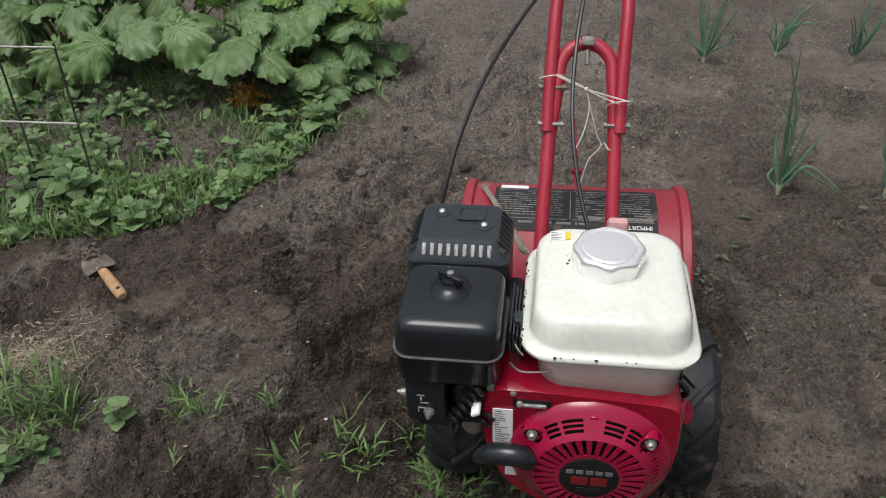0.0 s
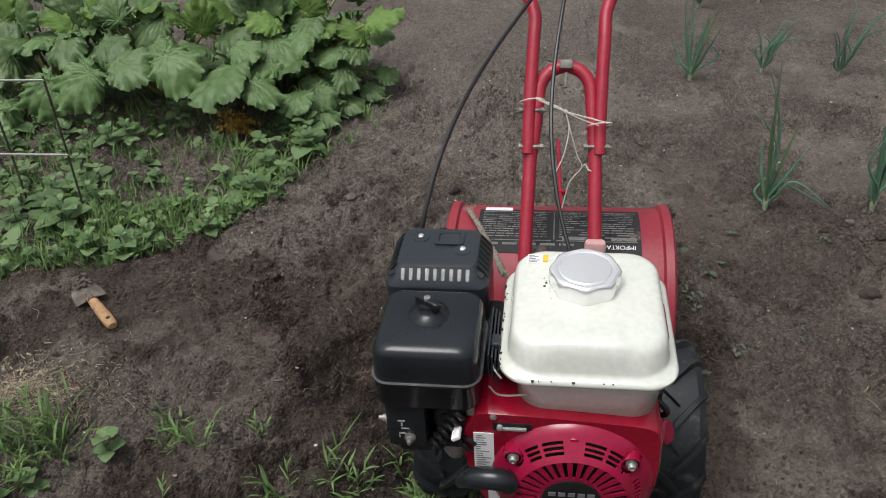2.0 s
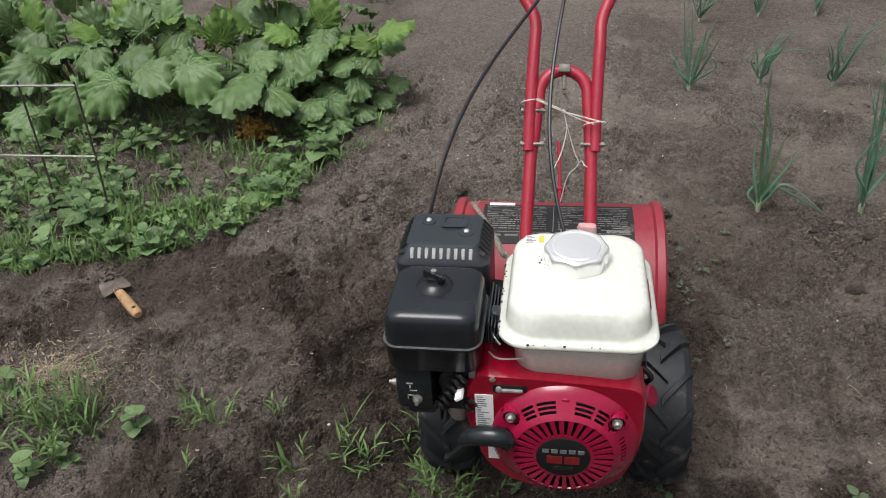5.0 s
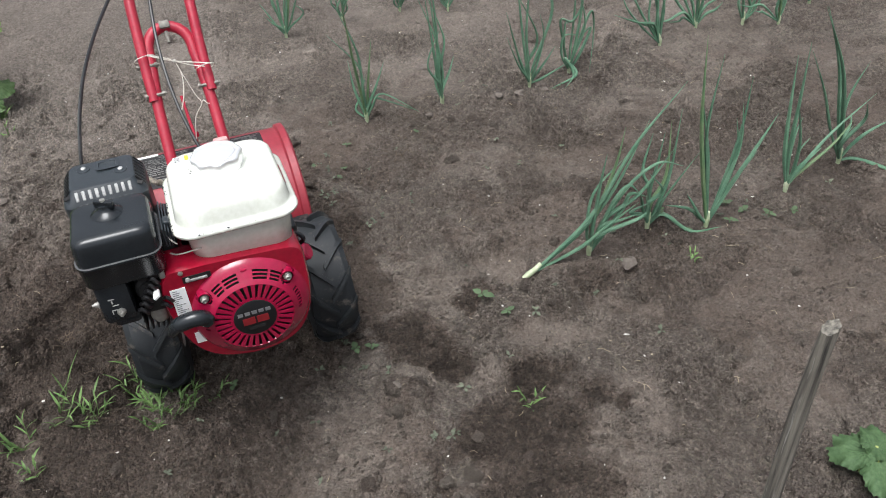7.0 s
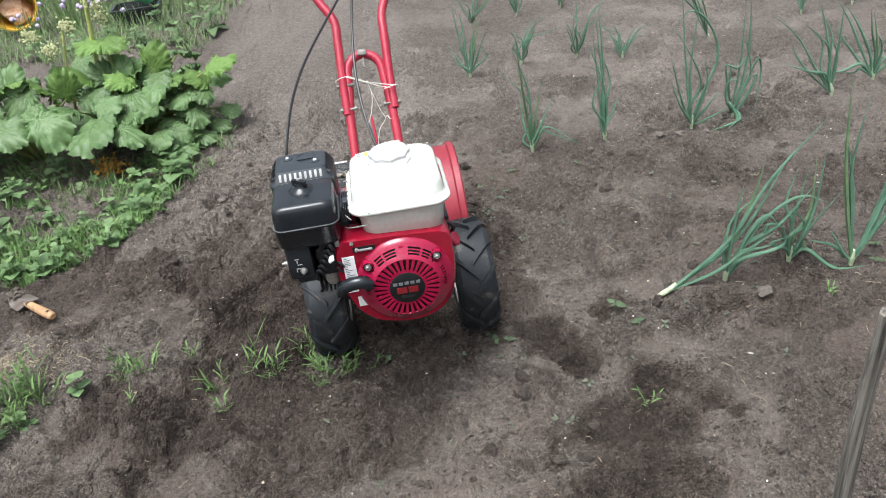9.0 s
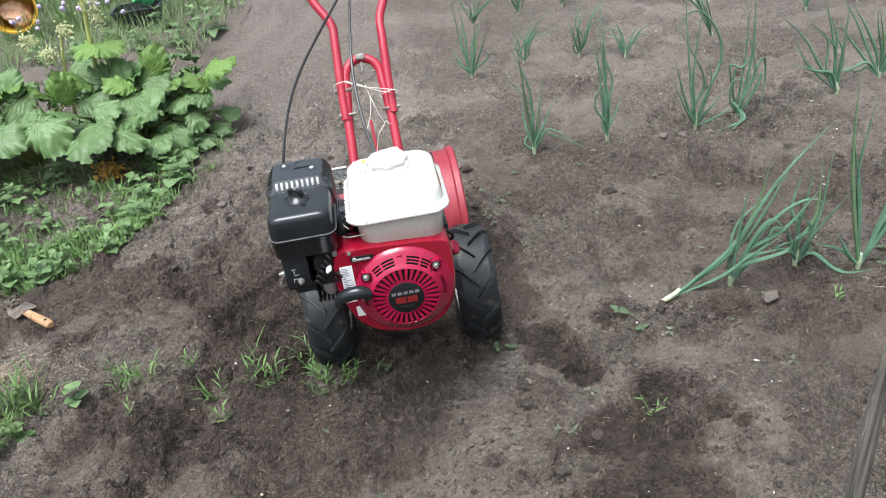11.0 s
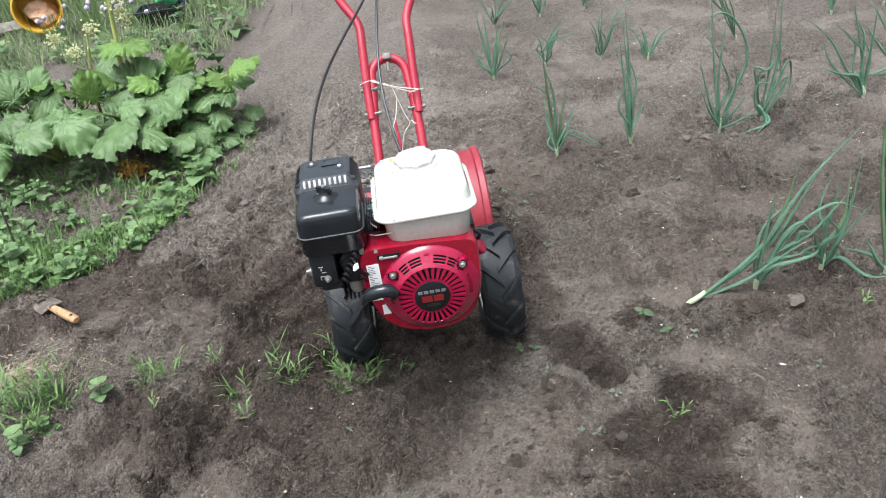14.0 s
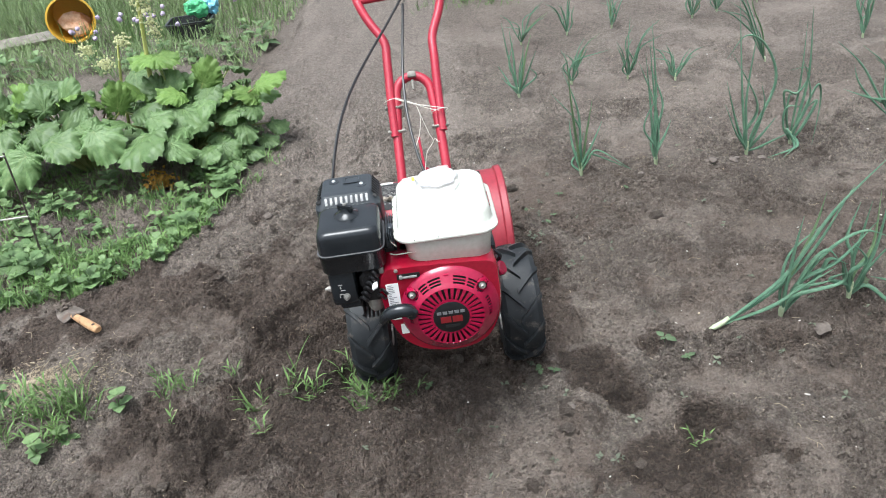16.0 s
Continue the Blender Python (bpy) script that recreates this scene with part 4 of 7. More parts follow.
# carburettor and controls below the air cleaner
bm = bmesh.new()
rbox(bm, -0.228, -0.176, -0.006, 0.055, 0.418, 0.496, 0.008, 2)
rbox(bm, -0.216, -0.172, -0.002, 0.05, 0.405, 0.43, 0.008, 2)
carb = part("carburettor_cover", bm, BLACK, tiller, "black plastic carburettor cover with lever symbols")
bm = bmesh.new()
for x, z, w, h in ((-0.207, 0.468, 0.013, 0.0025), (-0.207, 0.462, 0.003, 0.008), (-0.203, 0.455, 0.014, 0.002), (-0.207, 0.446, 0.012, 0.0025), (-0.211, 0.442, 0.002, 0.010),
                   (-0.203, 0.441, 0.002, 0.010), (-0.196, 0.440, 0.002, 0.012)):
    rbox(bm, x - w * 0.35, x + w * 0.35, -0.0068, -0.0055, z - h * 0.35, z + h * 0.35, 0)
tagged(part("lever_marking", bm, LETTER, carb, "white choke and fuel symbols"), kind="stuff")
for p, rot in (((-0.198, -0.006, 0.440), FRONT), ((-0.228, 0.012, 0.452), SIDE @ Matrix.Rotation(radians(180), 4, "X"))):
    bm = bmesh.new()
    m = Matrix.Translation(p) @ rot
    lathe(bm, [(0.0072, -0.004), (0.0072, 0.002), (0.0048, 0.003), (0.0048, 0.007), (0.0026, 0.008), (0.0026, 0.012), (0, 0.012)], 12, m)
    part("stud_nut", bm, STEEL, carb, "zinc stud and nut")
bm = bmesh.new()
m = Matrix.Translation((-0.146, 0.02, 0.46)) @ FRONT
lathe(bm, [(0.024, -0.05), (0.024, 0.012), (0.018, 0.016), (0.018, 0.02), (0, 0.02)], 20, m)
rbox(bm, -0.165, -0.122, 0.0, 0.06, 0.415, 0.452, 0.006, 2)
rbox(bm, -0.160, -0.124, 0.0, 0.05, 0.478, 0.505, 0.006, 2)
carb_body = part("carburettor", bm, DARK, tiller, "grimy carburettor with hoses")
for k in range(8):
    x, z = -0.174 + 0.006 * k, 0.425 + 0.011 * ((k * 7) % 6)
    bm = bmesh.new()
    tube(bm, curve_points([(x, 0.004, z), (x + 0.007, -0.010, z + 0.010), (x + 0.014, -0.004, z - 0.004), (x + 0.016, 0.03, z - 0.012)], 4), 0.0034, 7)
    part("hose", bm, CABLE, carb_body)
bm = bmesh.new()
rbox(bm, -0.006, 0.006, -0.016, 0.004, -0.003, 0.003, 0.002, 2, Matrix.Translation((-0.138, -0.010, 0.462)) @ Matrix.Rotation(radians(-35), 4, "Y"))
part("fuel_lever", bm, WHITE, tiller, "small white plastic lever")
bm = bmesh.new()
lathe(bm, [(0.0, -0.022), (0.012, -0.021), (0.016, -0.012), (0.017, 0.01), (0, 0.01)], 18, Matrix.Translation((-0.146, 0.022, 0.405)))
part("float_bowl", bm, STEEL, tiller, "dull metal float bowl")
bm = bmesh.new()
tube(bm, curve_points([(-0.10, 0.02, 0.508), (-0.085, -0.002, 0.517), (-0.05, 0.004, 0.514)], 5), 0.0012, 6)
tube(bm, curve_points([(-0.10, 0.05, 0.53), (-0.094, 0.03, 0.527), (-0.085, 0.02, 0.522)], 5), 0.0014, 6)
part("governor_rod", bm, STEEL, tiller, "thin governor rod and spring")
bm = bmesh.new()
for k in range(4):
    rbox(bm, -0.102 + 0.004 * k, -0.100 + 0.004 * k, 0.03, 0.12, 0.515, 0.550 - 0.004 * k, 0)
rbox(bm, -0.1, -0.088, 0.05, 0.07, 0.53, 0.55, 0.002, 1)
part("control_plate", bm, GREYBLK, tiller, "dark pressed control plates")

# tine hood: a half drum with turned rims
HY, HZ, HR, HX0, HX1 = 0.610, 0.186, 0.172, -0.228, 0.194


def arc(x, r, a0, a1, n):
    return [Vector((x, HY + r * math.cos(radians(a0 + (a1 - a0) * k / n)), HZ + r * math.sin(radians(a0 + (a1 - a0) * k / n)))) for k in range(n + 1)]


def shell(b, prof, a0, a1, n):
    """A shell turned through part of a circle; prof is a closed list of (x, radius)."""
    rows = [arc(x, r, a0, a1, n) for x, r in prof]
    rows.append(rows[0])
    vs = [[b.verts.new(p) for p in row] for row in rows[:-1]]
    vs.append(vs[0])
    for u, v in zip(vs, vs[1:]):
        for k in range(n):
            b.faces.new((u[k], u[k + 1], v[k + 1], v[k]))
    b.faces.new([row[0] for row in vs[:-1]])
    b.faces.new([row[-1] for row in vs[:-1]][::-1])


bm = bmesh.new()
shell(bm, [(HX0 + 0.022, HR), (HX0 + 0.018, HR + 0.007), (HX0 + 0.004, HR + 0.008), (HX0, HR + 0.003), (HX0, HR - 0.006), (HX1, HR - 0.006), (HX1, HR + 0.003),
           (HX1 - 0.004, HR + 0.008), (HX1 - 0.018, HR + 0.007), (HX1 - 0.022, HR)], -12, 172, 44)
hood = part("tine_hood", bm, HOODRED, tiller, "red half-drum tine hood with turned rims, faded and scuffed", sharp=0.5)
for name, x0, x1 in (("end_plate", HX0 + 0.003, HX0 + 0.006), ("end_plate", HX1 - 0.006, HX1 - 0.003)):
    bm = bmesh.new()
    loft(bm, [[Vector((x, p.y, p.z)) for p in arc(0, HR - 0.005, -12, 172, 40)] for x in (x0, x1)])
    part(name, bm, HOODRED, hood, "red end plate")


def drum_patch(b, x0, x1, a0, a1, r, t=0.0008, n=8):
    shell(b, [(x0, r), (x0, r + t), (x1, r + t), (x1, r)], a0, a1, n)


bm = bmesh.new()
drum_patch(bm, -0.168, 0.134, 76, 118, HR + 0.0004, 0.0010, 14)
plate_l = part("warning_plate", bm, LABELBLK, hood, "worn black warning plate with rows of small print")
bm = bmesh.new()
rnd = random.Random(5)
for k in range(13):
    a = 81 + 2.05 * k
    for x0, x1 in ((-0.160, -0.036), (-0.015, 0.125)):
        x = x0
        while x < x1 - 0.01:
            w = min(rnd.uniform(0.006, 0.03), x1 - x)
            if rnd.random() < 0.86:
                drum_patch(bm, x, x + w - 0.0025, a - 0.34, a + 0.34, HR + 0.0016, 0.0004, 1)
            x += w
for a, x0, x1 in ((108.6, -0.02, 0.128), (80.0, -0.02, 0.128), (80.0, -0.163, -0.03), (108.6, -0.163, -0.03)):
    drum_patch(bm, x0, x1, a - 0.25, a + 0.25, HR + 0.0016, 0.0004, 2)
drum_patch(bm, -0.01, 0.05, 105.6, 107.9, HR + 0.0017, 0.0004, 2)
drum_patch(bm, 0.08, 0.126, 105.6, 107.9, HR + 0.0017, 0.0004, 2)
for k in range(5):
    drum_patch(bm, -0.155 + 0.035 * k, -0.128 + 0.035 * k, 110.6, 112.2, HR + 0.0016, 0.0004, 1)
for x in (-0.0255,):
    drum_patch(bm, x, x + 0.0015, 80, 108, HR + 0.0016, 0.0004, 8)
part("small_print", bm, FADED, plate_l, "rows of worn pale print")
bm = bmesh.new()
drum_patch(bm, -0.158, -0.105, 72.5, 78.2, HR + 0.0017, 0.0006, 2)
part("white_sticker", bm, WHITE, plate_l, "white strip at the plate's edge")
font = bpy.data.curves.new("heading", "FONT")
font.body, font.size, font.extrude, font.align_x = "IMPORTANT", 0.0125, 0.0002, "LEFT"
text = new("heading", font)
ang = radians(111.2)
nrm = Vector((0, math.cos(ang), math.sin(ang)))
base = Vector((0.124, HY, HZ)) + nrm * (HR + 0.0021)
right, upv = Vector((-1, 0, 0)), Vector((-1, 0, 0)).cross(nrm) * -1
mt = Matrix((right, upv, nrm)).transposed().to_4x4()
mt.translation = base
text.matrix_local = mt
text.parent = plate_l
font.materials.append(WHITE)

# handlebars
U, NV = Vector((0, 0.613, 0.790)), Vector((0, -0.790, 0.613))
H0 = Vector((0, 0.584, 0.527))


def hp(x, s, o=0.0):
    """A point of the handle's plane: across, along it, and out of it."""
    return H0 + U * s + NV * o + Vector((x, 0, 0))


bm = bmesh.new()
arch = [hp(-0.078, -0.32, -0.006), hp(-0.074, -0.15, -0.006), hp(-0.070, -0.02, -0.006), hp(-0.062, 0.05, -0.006), hp(-0.0585, 0.085, -0.006)]
arch += [hp(-0.012 - 0.0465 * math.cos(radians(a)), 0.097 + 0.050 * math.sin(radians(a)), -0.006) for a in range(0, 181, 18)]
arch += [hp(0.0345, 0.085, -0.006), hp(0.038, 0.05, -0.006), hp(0.043, -0.02, -0.006), hp(0.045, -0.15, -0.006), hp(0.046, -0.32, -0.006)]
tube(bm, arch, 0.0118, 14)
part("handle_arch", bm, TUBERED, tiller, "red tube arch bolted to the handlebars")
for sgn, x0, x1, x2 in ((-1, -0.074, -0.068, -0.128), (1, 0.049, 0.055, 0.098)):
    bm = bmesh.new()
    pts = curve_points([hp(x0, -0.010, 0.000), hp(x0 + 0.001, 0.08, 0.003), hp(x1 - 0.001, 0.19, 0.006), hp(x1 + 0.002 * sgn, 0.245, 0.002), hp((x1 + x2) / 2 + 0.006 * sgn, 0.31, 0.0),
                        hp(x2, 0.375, 0.0), hp(x2 + 0.02 * sgn, 0.50, -0.03)], 5)
    tube(bm, pts, 0.0112, 14)
    bar = part("handlebar", bm, TUBERED, tiller, "red tubular handlebar, paint worn")
    bx = -0.069 if sgn < 0 else 0.044
    for s in (0.002, 0.066) if sgn < 0 else (0.002,):
        bm = bmesh.new()
        m = Matrix.Translation(hp(bx, s, 0.004)) @ SIDE
        lathe(bm, [(0.0, -0.0215), (0.0060, -0.0215), (0.0060, -0.0165), (0.0040, -0.016), (0.0040, 0.016), (0.0062, 0.0165), (0.0062, 0.0215), (0.003, 0.022), (0.003, 0.025), (0, 0.025)], 6, m)
        part("bolt", bm, DULLZINC, bar, "rusty zinc bolt through the tubes")
bm = bmesh.new()
tube(bm, [hp(-0.122, 0.366), hp(-0.015, 0.370), hp(0.094, 0.360)], 0.010, 12)
part("crossbar", bm, TUBERED, tiller, "red crossbar between the handlebars")
bm = bmesh.new()
rbox(bm, -0.011, 0.011, -0.013, 0.013, -0.008, 0.008, 0.002, 2, Matrix.Translation(hp(-0.011, 0.147, -0.002)) @ Matrix.Rotation(radians(-38), 4, "X"))
lathe(bm, [(0.004, -0.026), (0.004, 0.0)], 8, Matrix.Translation(hp(-0.011, 0.134, 0.0)) @ Matrix.Rotation(radians(-40), 4, "X"))
part("clip", bm, DULLZINC, tiller, "zinc cable clip on the arch")


def bezier(p, n=30):
    p = [Vector(q) for q in p]
    return [p[0] * (1 - u) ** 3 + p[1] * (3 * u * (1 - u) ** 2) + p[2] * (3 * u * u * (1 - u)) + p[3] * u ** 3 for u in [k / n for k in range(n + 1)]]


bm = bmesh.new()
tube(bm, bezier([(-0.228, 0.275, 0.50), (-0.195, 0.36, 0.725), (-0.139, 0.66, 0.668), (-0.011, 0.792, 0.812)]) + [Vector((0.012, 0.82, 0.85))], 0.0035, 8)
part("throttle_cable", bm, CABLE, tiller, "black sheathed cable")
bm = bmesh.new()
tube(bm, bezier([(0.014, 0.348, 0.426), (-0.071, 0.503, 0.597), (-0.023, 0.623, 0.71), (-0.008, 0.800, 0.795)]), 0.0035, 8)
part("clutch_cable", bm, CABLE, tiller, "black sheathed cable")
bm = bmesh.new()
tube(bm, [Vector((-0.012, 0.70, 0.32)), Vector((-0.014, 0.78, 0.338)), Vector((-0.019, 0.92, 0.365))], 0.0040, 8, None, 0.6)
rbox(bm, -0.022, -0.002, 0.752, 0.764, 0.325, 0.337, 0.003, 2)
part("depth_bar", bm, RED, tiller, "thin red depth bar")
bm = bmesh.new()
for x, s in ((-0.070, 0.082), (0.048, 0.040)):
    for o in (0.0,):
        c = hp(x, s + o, 0.007)
        e1, e2 = Vector((1, 0, 0)), NV
        tube(bm, [c + e1 * 0.0215 * math.cos(a) + e2 * 0.020 * math.sin(a) + U * 0.003 * math.cos(a) for a in [6.28318 * k / 20 for k in range(21)]], 0.0013, 6)
tube(bm, curve_points([hp(-0.062, 0.082, 0.026), hp(-0.024, 0.066, 0.022), hp(-0.010, 0.060, 0.024), hp(0.026, 0.050, 0.024), hp(0.062, 0.040, 0.026)], 6), 0.0013, 6)
tube(bm, curve_points([hp(-0.062, 0.084, 0.026), hp(-0.024, 0.069, 0.022), hp(-0.012, 0.060, 0.026), hp(0.021, 0.046, 0.02), hp(0.046, 0.036, 0.026)], 6), 0.0012, 6)
bmesh.ops.create_icosphere(bm, subdivisions=2, radius=0.0042, matrix=Matrix.Translation(hp(-0.011, 0.060, 0.025)))
tube(bm, curve_points([hp(-0.010, 0.058, 0.024), hp(-0.004, 0.03, 0.014), hp(-0.012, -0.012, 0.01), hp(-0.026, -0.045, 0.008)], 6), 0.0012, 6)
tube(bm, curve_points([hp(-0.010, 0.058, 0.024), hp(0.000, 0.025, 0.01), hp(0.012, -0.01, -0.01), hp(0.020, -0.030, -0.02), hp(0.000, -0.055, -0.03), hp(-0.012, -0.10, -0.05)], 6), 0.0012, 6)
tube(bm, curve_points([hp(0.020, -0.030, -0.02), hp(0.026, -0.026, -0.01), hp(0.031, -0.036, 0.0), hp(0.036, -0.040, 0.006)], 6), 0.0012, 6)
part("twine", bm, STRING, tiller, "white twine tied across the handlebars, ends hanging")
bm = bmesh.new()
rnd = random.Random(9)
core = curve_points([(-0.186, 0.625, 0.366), (-0.166, 0.56, 0.384), (-0.138, 0.45, 0.420), (-0.114, 0.34, 0.468), (-0.099, 0.25, 0.510), (-0.092, 0.212, 0.532)], 7)
for k in range(5):
    ph = 6.28318 * k / 5
    tube(bm, [p + Vector((math.cos(ph + i * 0.9), 0.4 * math.sin(ph + i * 0.9), math.sin(ph + i * 0.9))) * 0.0030 for i, p in enumerate(core)], 0.0026, 6)
for k in range(12):
    d = Vector((rnd.uniform(-1, 0.4), rnd.uniform(0.1, 1), rnd.uniform(-0.2, 0.9))).normalized()
    tube(bm, [core[0] + Vector((rnd.uniform(-1, 1), rnd.uniform(-1, 1), rnd.uniform(-1, 1))) * 0.004, core[0] + d * rnd.uniform(0.008, 0.017)], 0.0009, 4)
part("frayed_rope", bm, ROPE, tiller, "frayed grey-brown rope")


# edge of the weedy strip beside the rhubarb
EDGE = [(-0.70, 2.15), (-0.745, 1.91), (-0.775, 1.53), (-0.83, 1.23), (-0.95, 1.02), (-1.17, 0.89), (-1.45, 0.825), (-3.2, 0.76)]


def in_strip(x, y, inset=0.0):
    """Whether a place lies in the weedy strip."""
    if x > -0.70 - inset:
        return False
    if y > 1.23:
        for (xa, ya), (xb, yb) in zip(EDGE[:3], EDGE[1:4]):
            if yb <= y <= ya:
                return x < xa + (xb - xa) * (y - ya) / (yb - ya) - inset
        return False
    for (xa, ya), (xb, yb) in zip(EDGE[3:], EDGE[4:]):
        if xb <= x <= xa:
            return y > ya + (yb - ya) * (x - xa) / (xb - xa) + inset
    return False


# ---- loose ground matter ----
def join_copies(name, verts, faces, mats4, material, label, category, kind="stuff", jitter=0.0, seed=0):
    """Many small copies of one little mesh joined into one object."""
    v = np.asarray(verts, float)
    n, r = len(v), np.random.RandomState(seed)
    M = np.asarray(mats4, float)
    jit = v[None] * (1 + jitter * (r.rand(len(M), n, 1) - 0.5) * 2)
    P = np.einsum("kij,knj->kni", M[:, :3, :3], jit) + M[:, None, :3, 3]
    f = np.asarray(faces, np.int32)
    F = (f[None] + (np.arange(len(M)) * n)[:, None, None]).reshape(-1, f.shape[1])
    me = bpy.data.meshes.new(name)
    me.from_pydata(P.reshape(-1, 3).tolist(), [], F.tolist())
    me.materials.append(material)
    if material is SOIL:
        x, y = M[:, 0, 3], M[:, 1, 3]
        for key, value in (("dryness_sheen", ground_dryness_sheen(x, y) + 0.22 * (r.rand(len(M)) - 0.06)), ("crust", 0.4 * r.rand(len(M)))):
            me.attributes.new(key, "FLOAT", "POINT").data.foreach_set("value", np.repeat(value, n).astype(np.float32))
    return tagged(new(name, me), label, category, kind=kind)


def ico(sub):
    b = bmesh.new()
    bmesh.ops.create_icosphere(b, subdivisions=sub, radius=1)
    b.verts.ensure_lookup_table()
    out = [tuple(v.co) for v in b.verts], [[v.index for v in f.verts] for f in b.faces]
    b.free()
    return out


def clods(count, lo, hi, sub, seed, where):
    r = random.Random(seed)
    ms = []
    while len(ms) < count:
        x, y = r.uniform(-1.5, 1.9), r.uniform(-0.45, 2.6)
        if r.random() > where(x, y) * (1 if y < 1.2 else 0.4):
            continue
        s = lo + (hi - lo) * r.random() ** 3
        m = Matrix.Translation((x, y, gz(x, y) + s * 0.08)) @ Euler((r.uniform(0, 6), r.uniform(0, 6), r.uniform(0, 6))).to_matrix().to_4x4() @ \
            Matrix.Diagonal((s, s * r.uniform(0.6, 1), s * r.uniform(0.5, 0.9), 1))
        ms.append(np.array(m))
    return ms


def crumbly(x, y):
    w = 0.34
    if -1.0 < x < 0.3 and y > -0.1:
        w = 0.75
    for cx, cy, rx, ry, turn, depth, dry in HOLLOWS:
        if dry < 0 and abs(x - cx) < rx * 1.7 and abs(y - cy) < ry * 1.7:
            w = 1.0
        if dry > 0.1 and abs(x - cx) < rx * 0.9 and abs(y - cy) < ry * 0.9:
            w = 0.16
    return w


iv, jf = ico(1)
join_copies("soil_crumbs", iv, jf, clods(27000, 0.0017, 0.0078, 1, 21, crumbly), SOIL, "small crumbs of dark soil scattered on the bed", "soil", jitter=0.40, seed=1)
iv, jf = ico(2)
join_copies("soil_clods", iv, jf, clods(900, 0.004, 0.012, 2, 22, crumbly), SOIL, "lumps of brown soil lying on the bed", "soil", jitter=0.42, seed=2)

CLODS = []
rnd = random.Random(23)
for k in range(6):
    bm = bmesh.new()
    bmesh.ops.create_icosphere(bm, subdivisions=3, radius=1)
    for v in bm.verts:
        v.co *= 1 + 0.55 * noise.noise(v.co * 1.2 + Vector((k * 5, 0, 0))) + 0.22 * noise.noise(v.co * 3.1 + Vector((0, k * 5, 0))) + 0.08 * noise.noise(v.co * 8)
    me = bpy.data.meshes.new("soil_clod")
    bm.to_mesh(me)
    bm.free()
    me.materials.append(SOIL)
    me.attributes.new("dryness_sheen", "FLOAT", "POINT").data.foreach_set("value", np.full(len(me.vertices), 0.02 + 0.03 * k, np.float32))
    CLODS.append(me)
made = 0
while made < 110:
    x, y = rnd.uniform(-1.2, 1.5), rnd.uniform(-0.35, 1.6)
    if rnd.random() > crumbly(x, y) or in_strip(x, y):
        continue
    ob = new("soil_clod", CLODS[made % 6])
    q = 0.008 + 0.013 * rnd.random() ** 2
    ob.matrix_basis = Matrix.Translation((x, y, gz(x, y) + q * 0.2)) @ Matrix.Rotation(rnd.uniform(0, 6.28), 4, "Z") @ Matrix.Diagonal((q, q * rnd.uniform(0.6, 1), q * rnd.uniform(0.5, 0.75), 1))
    tagged(ob, "crumbly lump of dry brown soil on the bed", "soil clod", "soil clods")
    made += 1

STONE = mat("grey_brown_stone", (0.080, 0.066, 0.055), (0.130, 0.109, 0.092), 60, 0.9, bump=0.6)


def stone(x, y, s, flat=0.6, label="small grey-brown stone lying on the soil"):
    r = random.Random(int(x * 1000 + y * 77))
    b = bmesh.new()
    bmesh.ops.create_icosphere(b, subdivisions=3, radius=s)
    for v in b.verts:
        v.co *= 1 + 0.55 * noise.noise(v.co / s * 1.1 + Vector((x * 9, y * 9, 1))) + 0.16 * noise.noise(v.co / s * 3.3 + Vector((y * 5, x * 5, 3)))
        v.co.z *= flat
    bmesh.ops.transform(b, matrix=Matrix.Translation((x, y, gz(x, y) + s * flat * 0.4)) @ Matrix.Rotation(r.uniform(0, 6), 4, "Z"), verts=b.verts)
    tagged(part("stone", b, STONE, sharp=0.5), label, "stone", "loose stones")


for sx, sy, ss in ((-0.60, 1.22, 0.022), (0.92, 0.21, 0.024), (1.07, 1.16, 0.020), (0.99, 1.17, 0.024), (0.74, 1.17, 0.015), (-0.66, 0.34, 0.014), (0.245, 0.04, 0.013),
                   (1.16, 1.14, 0.015)):
    stone(sx, sy, ss * 0.82, 0.45)


def straw_bits(count, seed):
    r = random.Random(seed)
    b = bmesh.new()
    for k in range(count):
        if k < count * 0.6:
            x, y = r.gauss(-1.16, 0.11), r.gauss(0.42, 0.06)
        else:
            x, y = r.uniform(-1.3, 1.8), r.uniform(-0.4, 2.4)
        a, L = r.uniform(0, 6.28), r.uniform(0.004, 0.018) * (1 if r.random() < 0.9 else 2.4)
        z = gz(x, y) + 0.004
        p = Vector((x, y, z))
        d = Vector((math.cos(a), math.sin(a), r.uniform(-0.1, 0.25))) * L
        tube(b, [p, p + d * 0.5 + Vector((r.uniform(-1, 1) * L * 0.2, r.uniform(-1, 1) * L * 0.2, r.uniform(0, 0.005))), p + d], r.uniform(0.0003, 0.0008), 4)
    return b


